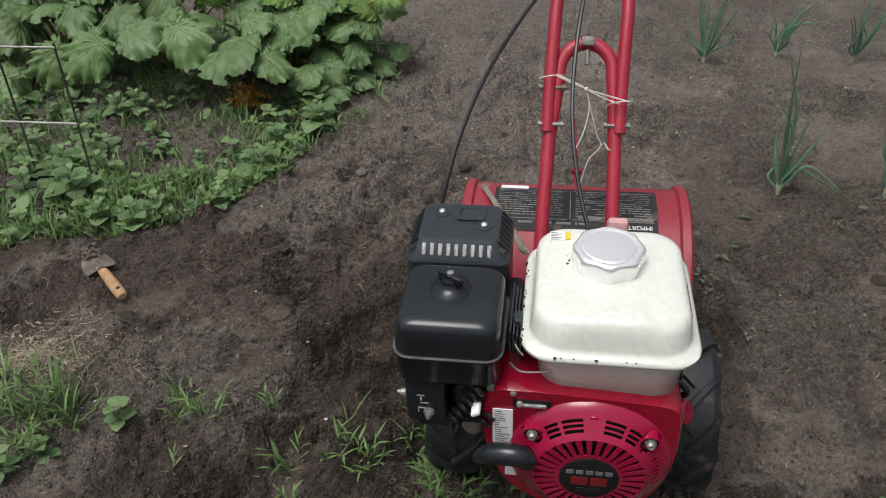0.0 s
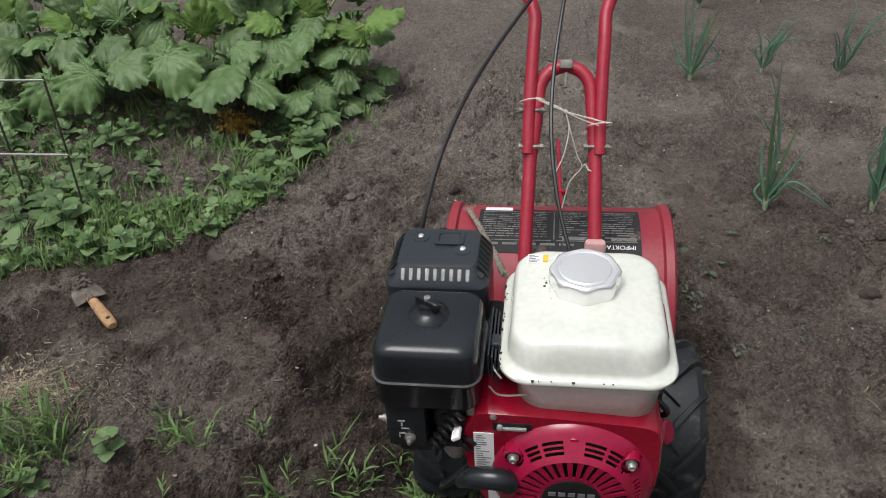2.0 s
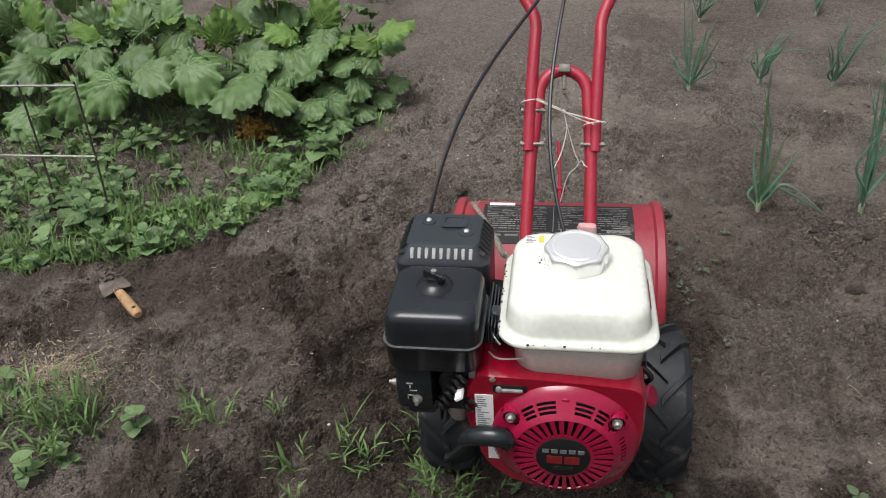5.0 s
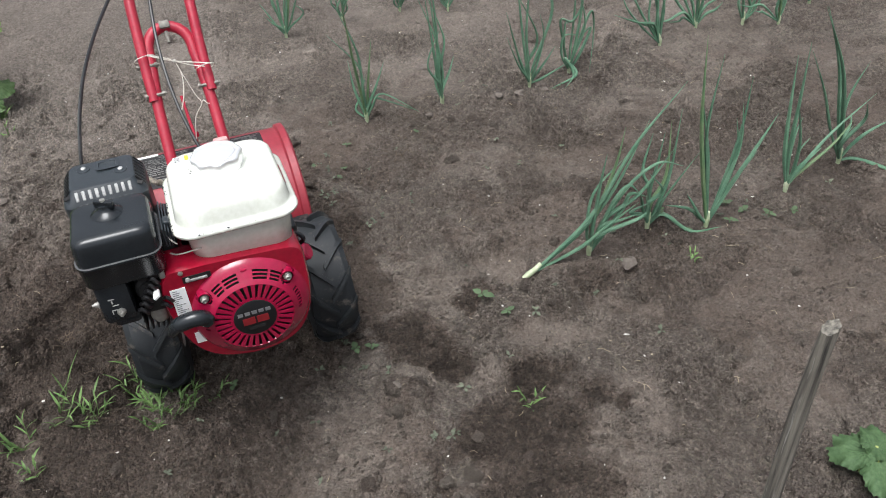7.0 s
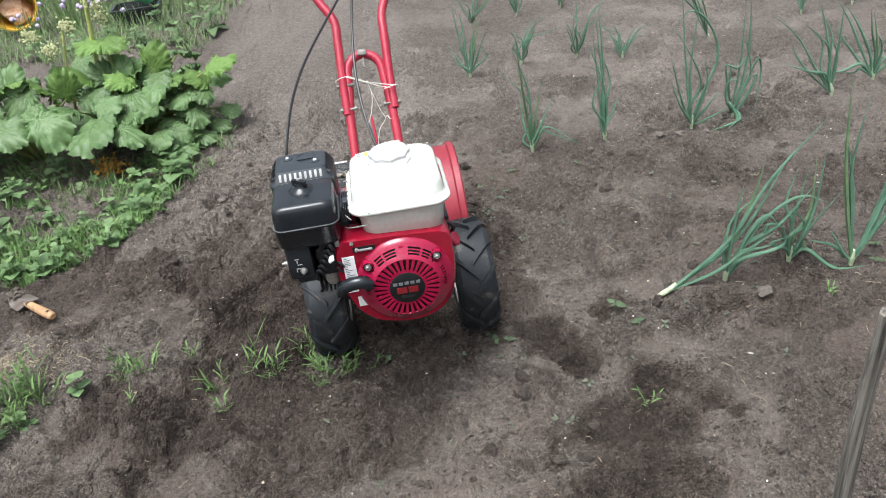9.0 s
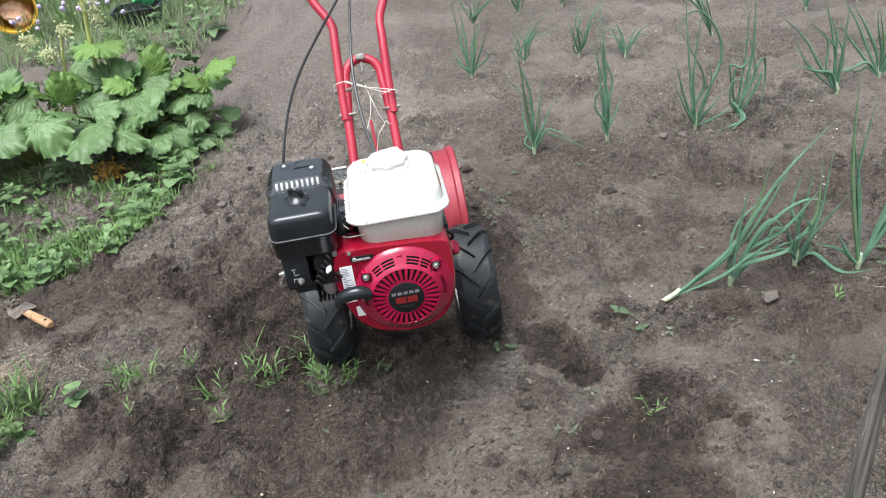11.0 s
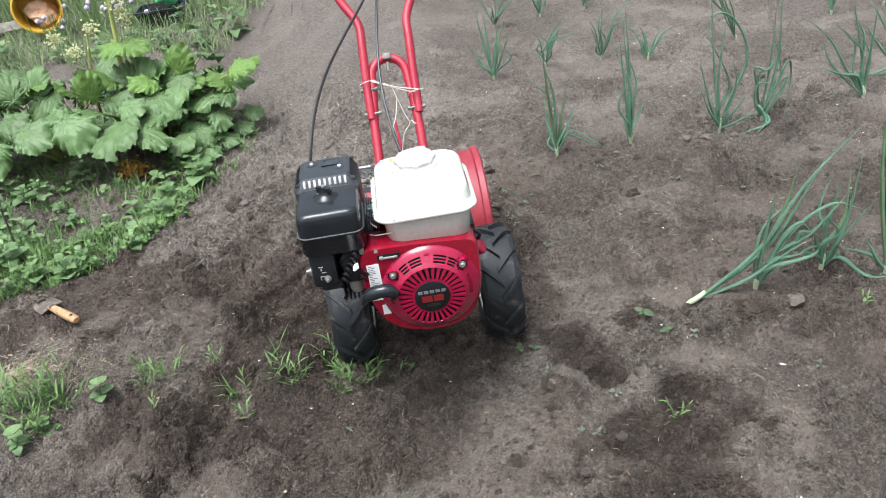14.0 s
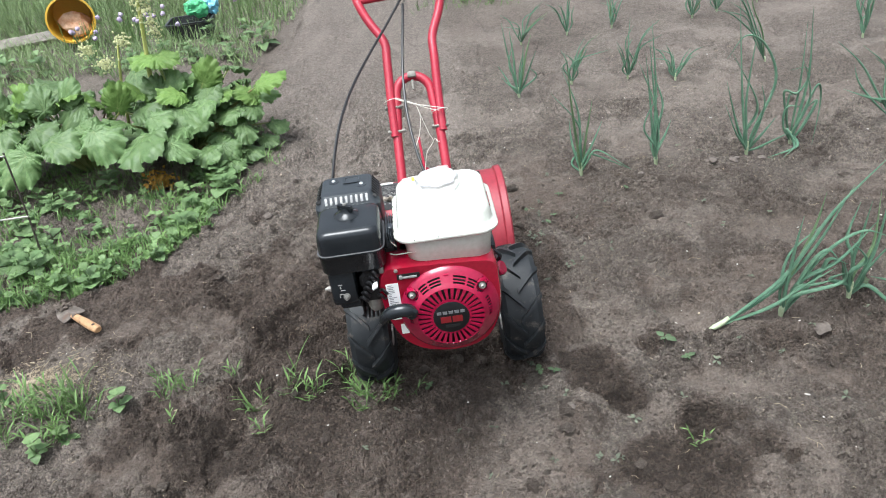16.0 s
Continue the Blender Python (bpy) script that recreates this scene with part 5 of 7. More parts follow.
tagged(part("straw_litter", straw_bits(1900, 31), STRAW), "bits of dry pale straw scattered over the soil", "straw", kind="stuff")
CHIP = mat("pale_wood_chip", (0.20, 0.155, 0.105), (0.40, 0.34, 0.25), 30, 0.8, bump=0.4)
bm = bmesh.new()
rnd = random.Random(37)
for k in range(90):
    x, y = (rnd.gauss(-1.19, 0.06), rnd.gauss(0.45, 0.05)) if k < 62 else (rnd.uniform(-1.3, 1.6), rnd.uniform(-0.3, 1.6))
    w, h = rnd.uniform(0.003, 0.010) * (1 if k < 62 else 0.5), rnd.uniform(0.001, 0.003)
    rbox(bm, -w, w, -h, h, -0.0008, 0.0008, 0, 1, Matrix.Translation((x, y, gz(x, y) + 0.005)) @ Euler((rnd.uniform(-0.4, 0.4), rnd.uniform(-0.4, 0.4), rnd.uniform(0, 6))).to_matrix().to_4x4())
tagged(part("wood_chips", bm, CHIP), "pale wood chips scattered on the soil", "wood chips", kind="stuff")
PALE = mat("pale_grit", (0.34, 0.32, 0.28), (0.62, 0.60, 0.55), 90, 0.8)
rnd = random.Random(44)
grit = []
while len(grit) < 330:
    x, y = rnd.uniform(-1.2, 1.9), rnd.uniform(-0.4, 2.4)
    if in_strip(x, y):
        continue
    q = 0.0009 + 0.0026 * rnd.random() ** 3
    grit.append(np.array(Matrix.Translation((x, y, gz(x, y) + q * 0.6)) @ Matrix.Rotation(rnd.uniform(0, 6), 4, "Z") @ Matrix.Diagonal((q * rnd.uniform(0.8, 2.2), q, q * 0.7, 1))))
iv, jf = ico(1)
join_copies("pale_grit", iv, jf, grit, PALE, "tiny pale bits of grit and husk on the soil", "grit", jitter=0.3, seed=5)
ROOTS = mat("dry_roots", (0.09, 0.068, 0.047), (0.18, 0.14, 0.10), 60, 0.9)
bm = bmesh.new()
rnd = random.Random(40)
for k in range(110):
    cx, cy = rnd.choice([(-0.62, 0.28), (-0.32, 0.42), (0.95, 0.75), (1.25, 0.12), (0.62, 1.0), (-0.45, 0.55), (0.35, 2.0), (0.75, 1.2), (-1.1, 0.4), (-1.2, 0.45)])
    x, y = rnd.gauss(cx, 0.05), rnd.gauss(cy, 0.04)
    a = rnd.uniform(0, 6.28)
    p = [Vector((x, y, gz(x, y) + 0.004))]
    for j in range(4):
        a += rnd.uniform(-0.8, 0.8)
        q = p[-1] + Vector((math.cos(a), math.sin(a), 0)) * rnd.uniform(0.006, 0.014)
        q.z = gz(q.x, q.y) + rnd.uniform(0.003, 0.014)
        p.append(q)
    tube(bm, p, rnd.uniform(0.0003, 0.0008), 4)
tagged(part("dead_roots", bm, ROOTS), "tangles of dry brown roots on the soil", "roots", kind="stuff")


# ---- plants ----
def blade(b, base, az, length, width, lean, curl, seg=5, twist=0.0, root=None):
    """A grass blade: a narrow folded strip that leans and droops."""
    d, s = Vector((math.cos(az), math.sin(az), 0)), Vector((-math.sin(az + twist), math.cos(az + twist), 0))
    rows = []
    a, p = lean, Vector(base)
    for k in range(seg + 1):
        u = k / seg
        w = width * (1 - u ** 1.8) * (0.55 + 0.9 * min(1, u * 3)) * 0.7 + 0.0002
        rows.append((b.verts.new(p - s * w), b.verts.new(p + Vector((0, 0, -0.35 * w))), b.verts.new(p + s * w)))
        p = p + (d * math.sin(a) + Vector((0, 0, math.cos(a)))) * length / seg
        a += curl / seg
    if root is not None:
        b.faces.new((root, rows[0][1], rows[0][0]))
        b.faces.new((root, rows[0][2], rows[0][1]))
    for r0, r1 in zip(rows, rows[1:]):
        b.faces.new((r0[0], r0[1], r1[1], r1[0]))
        b.faces.new((r0[1], r0[2], r1[2], r1[1]))


def leaflet(b, base, az, length, width, lift, droop, fold=0.25, seg=6, stem=0.15):
    """An ovate leaf with a folded midrib, arching over."""
    d, s = Vector((math.cos(az), math.sin(az), 0)), Vector((-math.sin(az), math.cos(az), 0))
    rows, p, a = [], Vector(base), lift
    for k in range(seg + 1):
        u = k / seg
        t = max(0.0, (u - stem) / (1 - stem))
        w = 0.0008 if u < stem else width * (math.sin(math.pi * t ** 0.72) ** 0.85 if 0 < t < 1 else 0.0) + 0.0004
        nz = Vector((0, 0, 1))
        rows.append((b.verts.new(p - s * w + nz * fold * w), b.verts.new(p), b.verts.new(p + s * w + nz * fold * w)))
        p = p + (d * math.cos(a) + nz * math.sin(a)) * length / seg
        a -= droop / seg
    for r0, r1 in zip(rows, rows[1:]):
        b.faces.new((r0[0], r0[1], r1[1], r1[0]))
        b.faces.new((r0[1], r0[2], r1[2], r1[1]))


def broad_weed(seed, size, tiers=3, wide=0.52):
    """A broad-leaved weed: whorls of leaves up a short stem. Returns an empty with its parts."""
    r = random.Random(seed)
    top = new("weed")
    top.empty_display_size = 0.03
    b = bmesh.new()
    tube(b, [Vector((0, 0, -0.01)), Vector((r.uniform(-0.01, 0.01), r.uniform(-0.01, 0.01), size * 0.55))], 0.0018, 5)
    part("stem", b, WEED, top)
    for t in range(tiers):
        h = size * (0.12 + 0.46 * t / max(1, tiers - 1))
        n = (4, 4, 3)[t] if wide == 0.52 else (5, 5, 4)[t]
        for k in range(n):
            az = 6.28318 * k / n + t * 0.8 + r.uniform(-0.3, 0.3)
            L = size * (0.60 - 0.15 * t) * r.uniform(0.6, 1.2)
            b = bmesh.new()
            leaflet(b, (0, 0, h), az, L, L * wide * r.uniform(0.6, 0.9), 0.40 + 0.34 * t + r.uniform(-0.25, 0.3), 0.8 + r.uniform(-0.2, 0.9), r.uniform(0.08, 0.3), 8, 0.2)
            part("leaf", b, WEEDTOP if t == tiers - 1 else WEED, top)
    return top


def grass_tuft(seed, culms, height):
    """Young crabgrass: a few thin stems that spread from one root, with short blades turned out along them."""
    r = random.Random(seed)
    b = bmesh.new()
    for c in range(culms):
        az, lean = r.uniform(0, 6.28), r.uniform(0.1, 1.05)
        L, q = height * r.uniform(0.6, 1.15), r.uniform(0, 0.004 + 0.0022 * culms)
        p = Vector((q * math.cos(az), q * math.sin(az), -0.008))
        pts, nodes = [p], r.randint(3, 5)
        for k in range(nodes):
            u = (k + 1) / nodes
            a = lean * (1.15 - 0.5 * u)
            p = p + Vector((math.cos(az) * math.sin(a), math.sin(az) * math.sin(a), math.cos(a))) * L / nodes
            pts.append(p)
        tube(b, pts, 0.0011, 5, lambda u: 1 - 0.5 * u)
        for k, p in enumerate(pts[1:]):
            side = az + (1.2 if k % 2 else -1.2) + r.uniform(-0.5, 0.5) if k < nodes - 1 else az + r.uniform(-0.4, 0.4)
            blade(b, p - Vector((0, 0, 0.002)), side, L * r.uniform(0.45, 0.85), r.uniform(0.0020, 0.0034), r.uniform(0.35, 0.95), r.uniform(0.2, 1.1), 5, r.uniform(-0.3, 0.3))
    return b


def spot(proto, x, y, size=1.0, turn=0.0, lift=0.0):
    m = Matrix.Translation((x, y, gz(x, y) + lift)) @ Matrix.Rotation(turn, 4, "Z")
    ob = copy_thing(proto, m)
    ob.scale = (size, size, size)
    return ob


WEED_LABEL = "small green broad-leaved weed growing among grass"
protos = []
for k in range(6):
    ob = broad_weed(50 + k, 0.075 + 0.010 * k, 3 if k % 2 else 2)
    tagged(ob, WEED_LABEL, "weed", "weeds beside the rhubarb")
    protos.append(ob)
rnd = random.Random(60)
placed = []
while len(placed) < 205:
    x, y = rnd.uniform(-2.6, -0.73), rnd.uniform(0.76, 1.75)
    if not in_strip(x, y, 0.015):
        continue
    near_edge = not in_strip(x, y, 0.22)
    bare = ((x + 1.22) / 0.20) ** 2 + ((y - 1.32) / 0.12) ** 2 < 1 or (y > 1.34 and x < -0.92)
    if bare and rnd.random() < 0.88 or (not near_edge and x > -1.40 and rnd.random() < 0.72):
        continue
    if any((x - a) ** 2 + (y - c) ** 2 < 0.0034 for a, c in placed):
        continue
    placed.append((x, y))
for k, (x, y) in enumerate(placed):
    size = (0.52 + 0.62 * rnd.random() ** 1.3) * (0.9 if x > -1.3 else 1.05)
    if k < len(protos):
        protos[k].matrix_basis = Matrix.Translation((x, y, gz(x, y))) @ Matrix.Rotation(rnd.uniform(0, 6), 4, "Z") @ Matrix.Scale(size, 4)
    else:
        spot(protos[k % 6], x, y, size, rnd.uniform(0, 6.28))


def scatter_grass(name, count, seed, pick, height, material, label, low=True):
    r = random.Random(seed)
    b = bmesh.new()
    made = 0
    while made < count:
        x, y = pick(r)
        if x is None:
            continue
        made += 1
        h = height * r.uniform(0.4, 1.2)
        z = gz(x, y) - 0.005
        if low and r.random() < 0.06:
            for k in range(r.randint(3, 5)):
                leaflet(b, (x, y, z + r.uniform(0.004, 0.03)), r.uniform(0, 6.28), r.uniform(0.015, 0.04), r.uniform(0.005, 0.012), r.uniform(0.1, 0.7), 0.7, 0.2, 4)
        else:
            for k in range(r.randint(2, 5)):
                blade(b, (x + r.uniform(-0.012, 0.012), y + r.uniform(-0.012, 0.012), z), r.uniform(0, 6.28), h * r.uniform(0.6, 1.2), r.uniform(0.0014, 0.0032),
                      r.uniform(0.05, 0.7), r.uniform(0.2, 1.3), 4)
    return tagged(part(name, b, material), label, "grass", kind="stuff")


def strip_pick(r):
    x, y = r.uniform(-2.8, -0.70), r.uniform(0.74, 2.1)
    if (in_strip(x, y, 0.25) and r.random() < 0.45) or (y > 1.34 and x < -0.90 and r.random() < 0.55) or (in_strip(x, y, 0.1) and math.sin(9.1 * x + 3.7 * math.sin(7.3 * y)) * math.sin(11.7 * y + 2) > 0.30 and r.random() < 0.8):
        return None, None
    if not in_strip(x, y) or (((x + 1.22) / 0.2) ** 2 + ((y - 1.32) / 0.12) ** 2 < 1 and r.random() < 0.8):
        return None, None
    return x, y


scatter_grass("grass", 4300, 71, strip_pick, 0.066, GRASS, "short green grass and seedlings in the weedy strip")


def far_pick(r):
    x, y = r.uniform(-4.4, -0.7), r.uniform(3.15, 6.2)
    edge = 3.24 + 0.10 * abs(x + 1.4) if x < -0.92 else 3.46 + (x + 0.92) * 5
    if y < edge + 0.1 * math.sin(x * 9) or (y > 4.6 and x > -0.75):
        return None, None
    if r.random() < 0.45 and 3.9 < y < 4.1 and x > -2:
        return None, None
    return x, y


scatter_grass("far_weeds", 6200, 72, far_pick, 0.14, HAZEDGRASS, "grass and weeds growing along the far edge of the plot")


def tall_pick(r):
    x, y = r.uniform(-5.2, -0.8), r.uniform(4.55, 7.5)
    if x > -1.0 - (5.2 - y) * 0.3 and y < 5.2:
        return None, None
    return x, y


scatter_grass("tall_grass", 2900, 73, tall_pick, 0.42, HAZEDGRASS, "tall green grass behind the plot", low=False)


def patch_pick(r):
    x, y = r.gauss(0.50, 0.20), r.gauss(3.92, 0.10)
    return (x, y) if y > 3.68 else (None, None)


scatter_grass("grass_patch", 150, 74, patch_pick, 0.09, GRASS, "low green growth at the far end of the plot")

# grass tufts and weeds that came up in the tilled soil
tufts = [(-0.245, 0.165, 9, 0.050), (-0.235, 0.205, 8, 0.046), (-0.178, 0.190, 7, 0.046), (-0.207, 0.180, 7, 0.044), (-0.130, 0.205, 3, 0.040), (-0.288, 0.290, 5, 0.060),
         (-0.275, 0.325, 3, 0.055), (-0.372, 0.245, 6, 0.060), (-0.398, 0.262, 4, 0.050), (-0.446, 0.270, 4, 0.078), (-0.511, 0.238, 5, 0.062), (-0.497, 0.150, 4, 0.045),
         (-0.747, 0.330, 6, 0.078), (-0.690, 0.305, 5, 0.062), (-0.775, 0.310, 4, 0.050), (-0.965, 0.290, 11, 0.090), (-1.000, 0.250, 11, 0.085), (-1.050, 0.290, 11, 0.085),
         (-0.980, 0.215, 9, 0.075), (-1.030, 0.180, 9, 0.070), (-1.100, 0.240, 10, 0.080), (-1.085, 0.335, 7, 0.080), (-1.170, 0.300, 9, 0.080), (-1.240, 0.270, 9, 0.080),
         (-1.310, 0.240, 9, 0.080), (-1.150, 0.200, 7, 0.070), (0.500, -0.085, 4, 0.055), (-0.710, 0.155, 2, 0.035), (1.060, 0.140, 3, 0.025), (-0.600, 0.345, 2, 0.045),
         (-0.665, 1.740, 7, 0.055), (-0.630, 1.840, 6, 0.050), (-0.600, 1.660, 4, 0.040), (-0.700, 1.600, 7, 0.055), (-0.735, 1.480, 7, 0.055)]
for k, (x, y, n, h) in enumerate(tufts):
    ob = part("grass_tuft", grass_tuft(80 + k, n, h), GRASS)
    tagged(ob, "tuft of bright green grass sprouting from bare soil", "grass", "grass tufts on the soil")
    ob.location = (x, y, gz(x, y))
weeds2 = [(-0.873, 0.275, 0.095, 0.55), (-1.035, 0.135, 0.095, 0.5), (-0.99, 0.19, 0.075, 0.5), (-1.20, 0.35, 0.10, 0.55), (0.517, 0.205, 0.05, 0.55), (0.558, 0.148, 0.035, 0.5),
          (0.20, 0.195, 0.035, 0.4), (0.235, 0.18, 0.03, 0.4), (-0.08, 0.22, 0.03, 0.4), (1.24, 0.235, 0.045, 0.5), (1.32, 0.28, 0.05, 0.5), (1.38, 0.245, 0.05, 0.5), (1.29, 0.315, 0.045, 0.5),
          (1.09, 0.335, 0.045, 0.5), (1.14, 0.285, 0.04, 0.5), (1.44, 0.22, 0.045, 0.5), (0.36, 0.92, 0.03, 0.5), (0.39, 0.99, 0.03, 0.5), (0.30, 1.0, 0.035, 0.5), (-0.87, 1.75, 0.15, 0.3),
          (-0.80, 2.05, 0.14, 0.3), (-0.76, 1.75, 0.12, 0.3), (-0.73, 1.95, 0.12, 0.3), (0.66, 1.08, 0.03, 0.5), (0.43, 1.10, 0.035, 0.5)]


def seedling(seed, size):
    """A seedling: a pair of broad seed leaves and a smaller pair across them."""
    r = random.Random(seed)
    top = new("weed")
    top.empty_display_size = 0.03
    b = bmesh.new()
    tube(b, [Vector((0, 0, -0.01)), Vector((0, 0, size * 0.5))], 0.0014, 5)
    part("stem", b, SEEDLEAF, top)
    for k, (turn, L) in enumerate(((0, 1.0), (3.14, 0.85), (1.5, 0.55), (4.6, 0.5))):
        b = bmesh.new()
        leaflet(b, (0, 0, size * 0.45), turn + r.uniform(-0.3, 0.3), size * L, size * L * 0.30, 0.30 + 0.1 * (k > 1), 0.5, 0.12, 8, 0.14)
        part("leaf", b, SEEDLEAF, top)
    return top


for k, (x, y, s, w) in enumerate(weeds2):
    ob = seedling(120 + k, s * (0.66 if y < 0.6 and x < 1 else 0.5)) if s < 0.06 else broad_weed(120 + k, s * 0.72, 2, w)
    tagged(ob, "young broad-leaved weed seedling in bare soil", "weed", "weeds on the soil")
    ob.location = (x, y, gz(x, y))
    ob.rotation_euler = (0, 0, k * 1.3)
for k, (x, y, s) in enumerate(((-0.90, 3.56, 0.24), (-1.08, 3.46, 0.18), (-1.33, 3.44, 0.16), (-1.68, 3.46, 0.17), (-1.25, 3.79, 0.2), (-1.93, 3.54, 0.18), (-2.27, 3.59, 0.2), (-1.53, 3.64, 0.15),
                                (-1.03, 3.76, 0.17), (-2.5, 3.64, 0.22))):
    ob = broad_weed(150 + k, s, 3, 0.32)
    tagged(ob, "leafy green weed at the edge of the path", "weed", "weeds along the path")
    ob.location = (x, y, gz(x, y))


# pulled seedlings that lie wilting on the soil
WILTED = leaf_mat("wilted_seedling_leaf", (0.085, 0.100, 0.070), (0.150, 0.160, 0.115), (0.2, 0.2, 0.15), 40, tint=0.3)


def wilted_seedling(seed):
    r = random.Random(seed)
    b = bmesh.new()
    for k in range(r.randint(4, 6)):
        leaflet(b, (0, 0, 0.003), r.uniform(0, 6.28), r.uniform(0.009, 0.018), r.uniform(0.0018, 0.0036), r.uniform(0.1, 0.7), 0.9, 0.3, 5, 0.3)
    bmesh.ops.remove_doubles(b, verts=b.verts, dist=0.0013)
    me = part("wilted_seedling", b, WILTED)
    return tagged(me, "small grey-green wilted seedling lying on bare soil", "seedling", "wilted seedlings")


rnd = random.Random(170)
limp = [wilted_seedling(171 + k) for k in range(6)]
spots = []
while len(spots) < 64:
    cx, cy, dx, dy = rnd.choice(((0.02, 0.16, 0.16, 0.08), (0.35, 0.85, 0.14, 0.14), (0.55, 0.75, 0.3, 0.3), (1.2, 0.26, 0.22, 0.06), (0.2, -0.1, 0.3, 0.15), (0.9, 1.15, 0.25, 0.06), (0.6, 0.25, 0.3, 0.2)))
    spots.append((rnd.gauss(cx, dx), rnd.gauss(cy, dy)))
for k, (x, y) in enumerate(spots):
    ob = limp[k] if k < 6 else new("wilted_seedling", limp[k % 6].data)
    if k >= 6:
        tagged(ob, "small grey-green wilted seedling lying on bare soil", "seedling", "wilted seedlings")
    ob.matrix_basis = Matrix.Translation((x, y, gz(x, y) + 0.001)) @ Matrix.Rotation(rnd.uniform(0, 6.28), 4, "Z") @ Matrix.Scale(rnd.uniform(0.6, 1.25), 4)


# rhubarb
def rhubarb_mesh(name, seed, material):
    """A broad heart-shaped blade with a wavy rim and raised palmate veins; the stalk joins at the origin."""
    r = random.Random(seed)
    na, nr = 126, 14
    ph = [r.uniform(0, 6.28) for _ in range(6)]
    verts, vein, faces = [(0, 0, 0)], [0.8], []
    vein_dirs = [0, 0.5, -0.5, 1.1, -1.1, 1.9, -1.9]
    for j in range(1, nr + 1):
        q = j / nr
        for k in range(na):
            a = -math.pi + 2 * math.pi * k / na
            ca, sa = math.cos(a), math.sin(a)
            A, B, C = ca * ca / 0.25 + sa * sa / 0.2116, -2 * 0.33 * ca / 0.25, 0.33 ** 2 / 0.25 - 1
            R = (-B + math.sqrt(B * B - 4 * A * C)) / (2 * A) + 0.13 * math.exp(-((abs(a) - 2.35) / 0.42) ** 2)
            wave = math.sin(9 * a + ph[0] + 1.4 * math.sin(2 * a + ph[1]))
            small = math.sin(21 * a + ph[2] + 1.8 * math.sin(3 * a + ph[3]))
            R *= 1 + q ** 5 * (0.055 * wave + 0.058 * small + 0.05 * noise.noise(Vector((ca * 3, sa * 3, seed * 1.7))) + 0.036 * math.sin(43 * a + ph[4]))
            x, y = q * R * ca, q * R * sa
            dv = [abs(math.atan2(math.sin(a - v), math.cos(a - v))) * q * R for v in vein_dirs]
            ve = max(math.exp(-(d / (0.014 if i == 0 else 0.011)) ** 2) * (1 - (0.25 if i == 0 else 0.6) * q) for i, d in enumerate(dv))
            z = -0.15 * x * abs(x) - 0.10 * abs(y) ** 1.5 + 0.06 * abs(y) - 0.11 * q ** 4
            z += q ** 3 * (0.050 * math.sin(3 * a + ph[5]) + 0.066 * wave * q ** 4 + 0.040 * small * q ** 5)
            n3 = Vector((x * 4.2 + ph[0], y * 4.2 + ph[1], seed))
            z += 0.08 * q * noise.noise(n3) + 0.030 * (0.5 - abs(noise.noise(n3 * 2.2))) * min(1, 2 * q) + 0.024 * noise.noise(n3 * 5.5) - 0.010 * ve * (0.3 + q)
            verts.append((x * 0.76, y * 0.80, z * 0.85))
            vein.append((0.26 if dv[0] < 0.03 else 0.06) * ve)
    for k in range(na):
        faces.append((0, 1 + k, 1 + (k + 1) % na))
    for j in range(nr - 1):
        for k in range(na):
            a, c = 1 + j * na, 1 + (j + 1) * na
            faces.append((a + k, c + k, c + (k + 1) % na, a + (k + 1) % na))
    me = bpy.data.meshes.new(name)
    me.from_pydata(verts, [], faces)
    me.shade_smooth()
    me.attributes.new("vein", "FLOAT", "POINT").data.foreach_set("value", vein)
    me.materials.append(material)
    return me


BLADES = [rhubarb_mesh("leaf", 200 + k, RHUBARB) for k in range(6)]
YOUNG = [rhubarb_mesh("leaf", 220 + k, RHUBYOUNG) for k in range(2)]
CROWNS = [(-1.03, 1.99), (-1.46, 1.99), (-1.90, 1.97), (-2.36, 1.95)]
crowns = [thing("rhubarb_plant", cx, cy, gz(cx, cy), "large rhubarb plant with broad crinkled green leaves", "rhubarb", "rhubarb row") for cx, cy in CROWNS]


def rhubarb_leaf(c, size, d, up, mesh):
    """A blade centred at c, its midrib along d, on a stalk from the nearest crown."""
    size *= 0.88
    crown = min(range(4), key=lambda k: (CROWNS[k][0] - c[0]) ** 2 + (CROWNS[k][1] - c[1]) ** 2)
    cx, cy = CROWNS[crown]
    c, d = Vector(c), Vector(d).normalized()
    n = Vector(up)
    n = (n - d * n.dot(d)).normalized()
    join = c - d * size * 0.25
    ob = new("leaf", mesh)
    m = Matrix((d * size, n.cross(d) * size, n * size)).transposed().to_4x4()
    m.translation = join
    ob.parent = crowns[crown]
    ob.matrix_parent_inverse = Matrix.Translation(-crowns[crown].location)
    ob.matrix_basis = m
    b = bmesh.new()
    root = Vector((cx, cy, gz(cx, cy) - 0.01)) + Vector((join.x - cx, join.y - cy, 0)) * 0.15
    mid = root.lerp(join, 0.55) + Vector((0, 0, 0.10 * (join - root).length))
    tube(b, curve_points([root, mid, join - n * size * 0.012], 5), 0.008, 7, lambda u: 1 - 0.6 * u)
    part("stalk", b, STALK, crowns[crown])


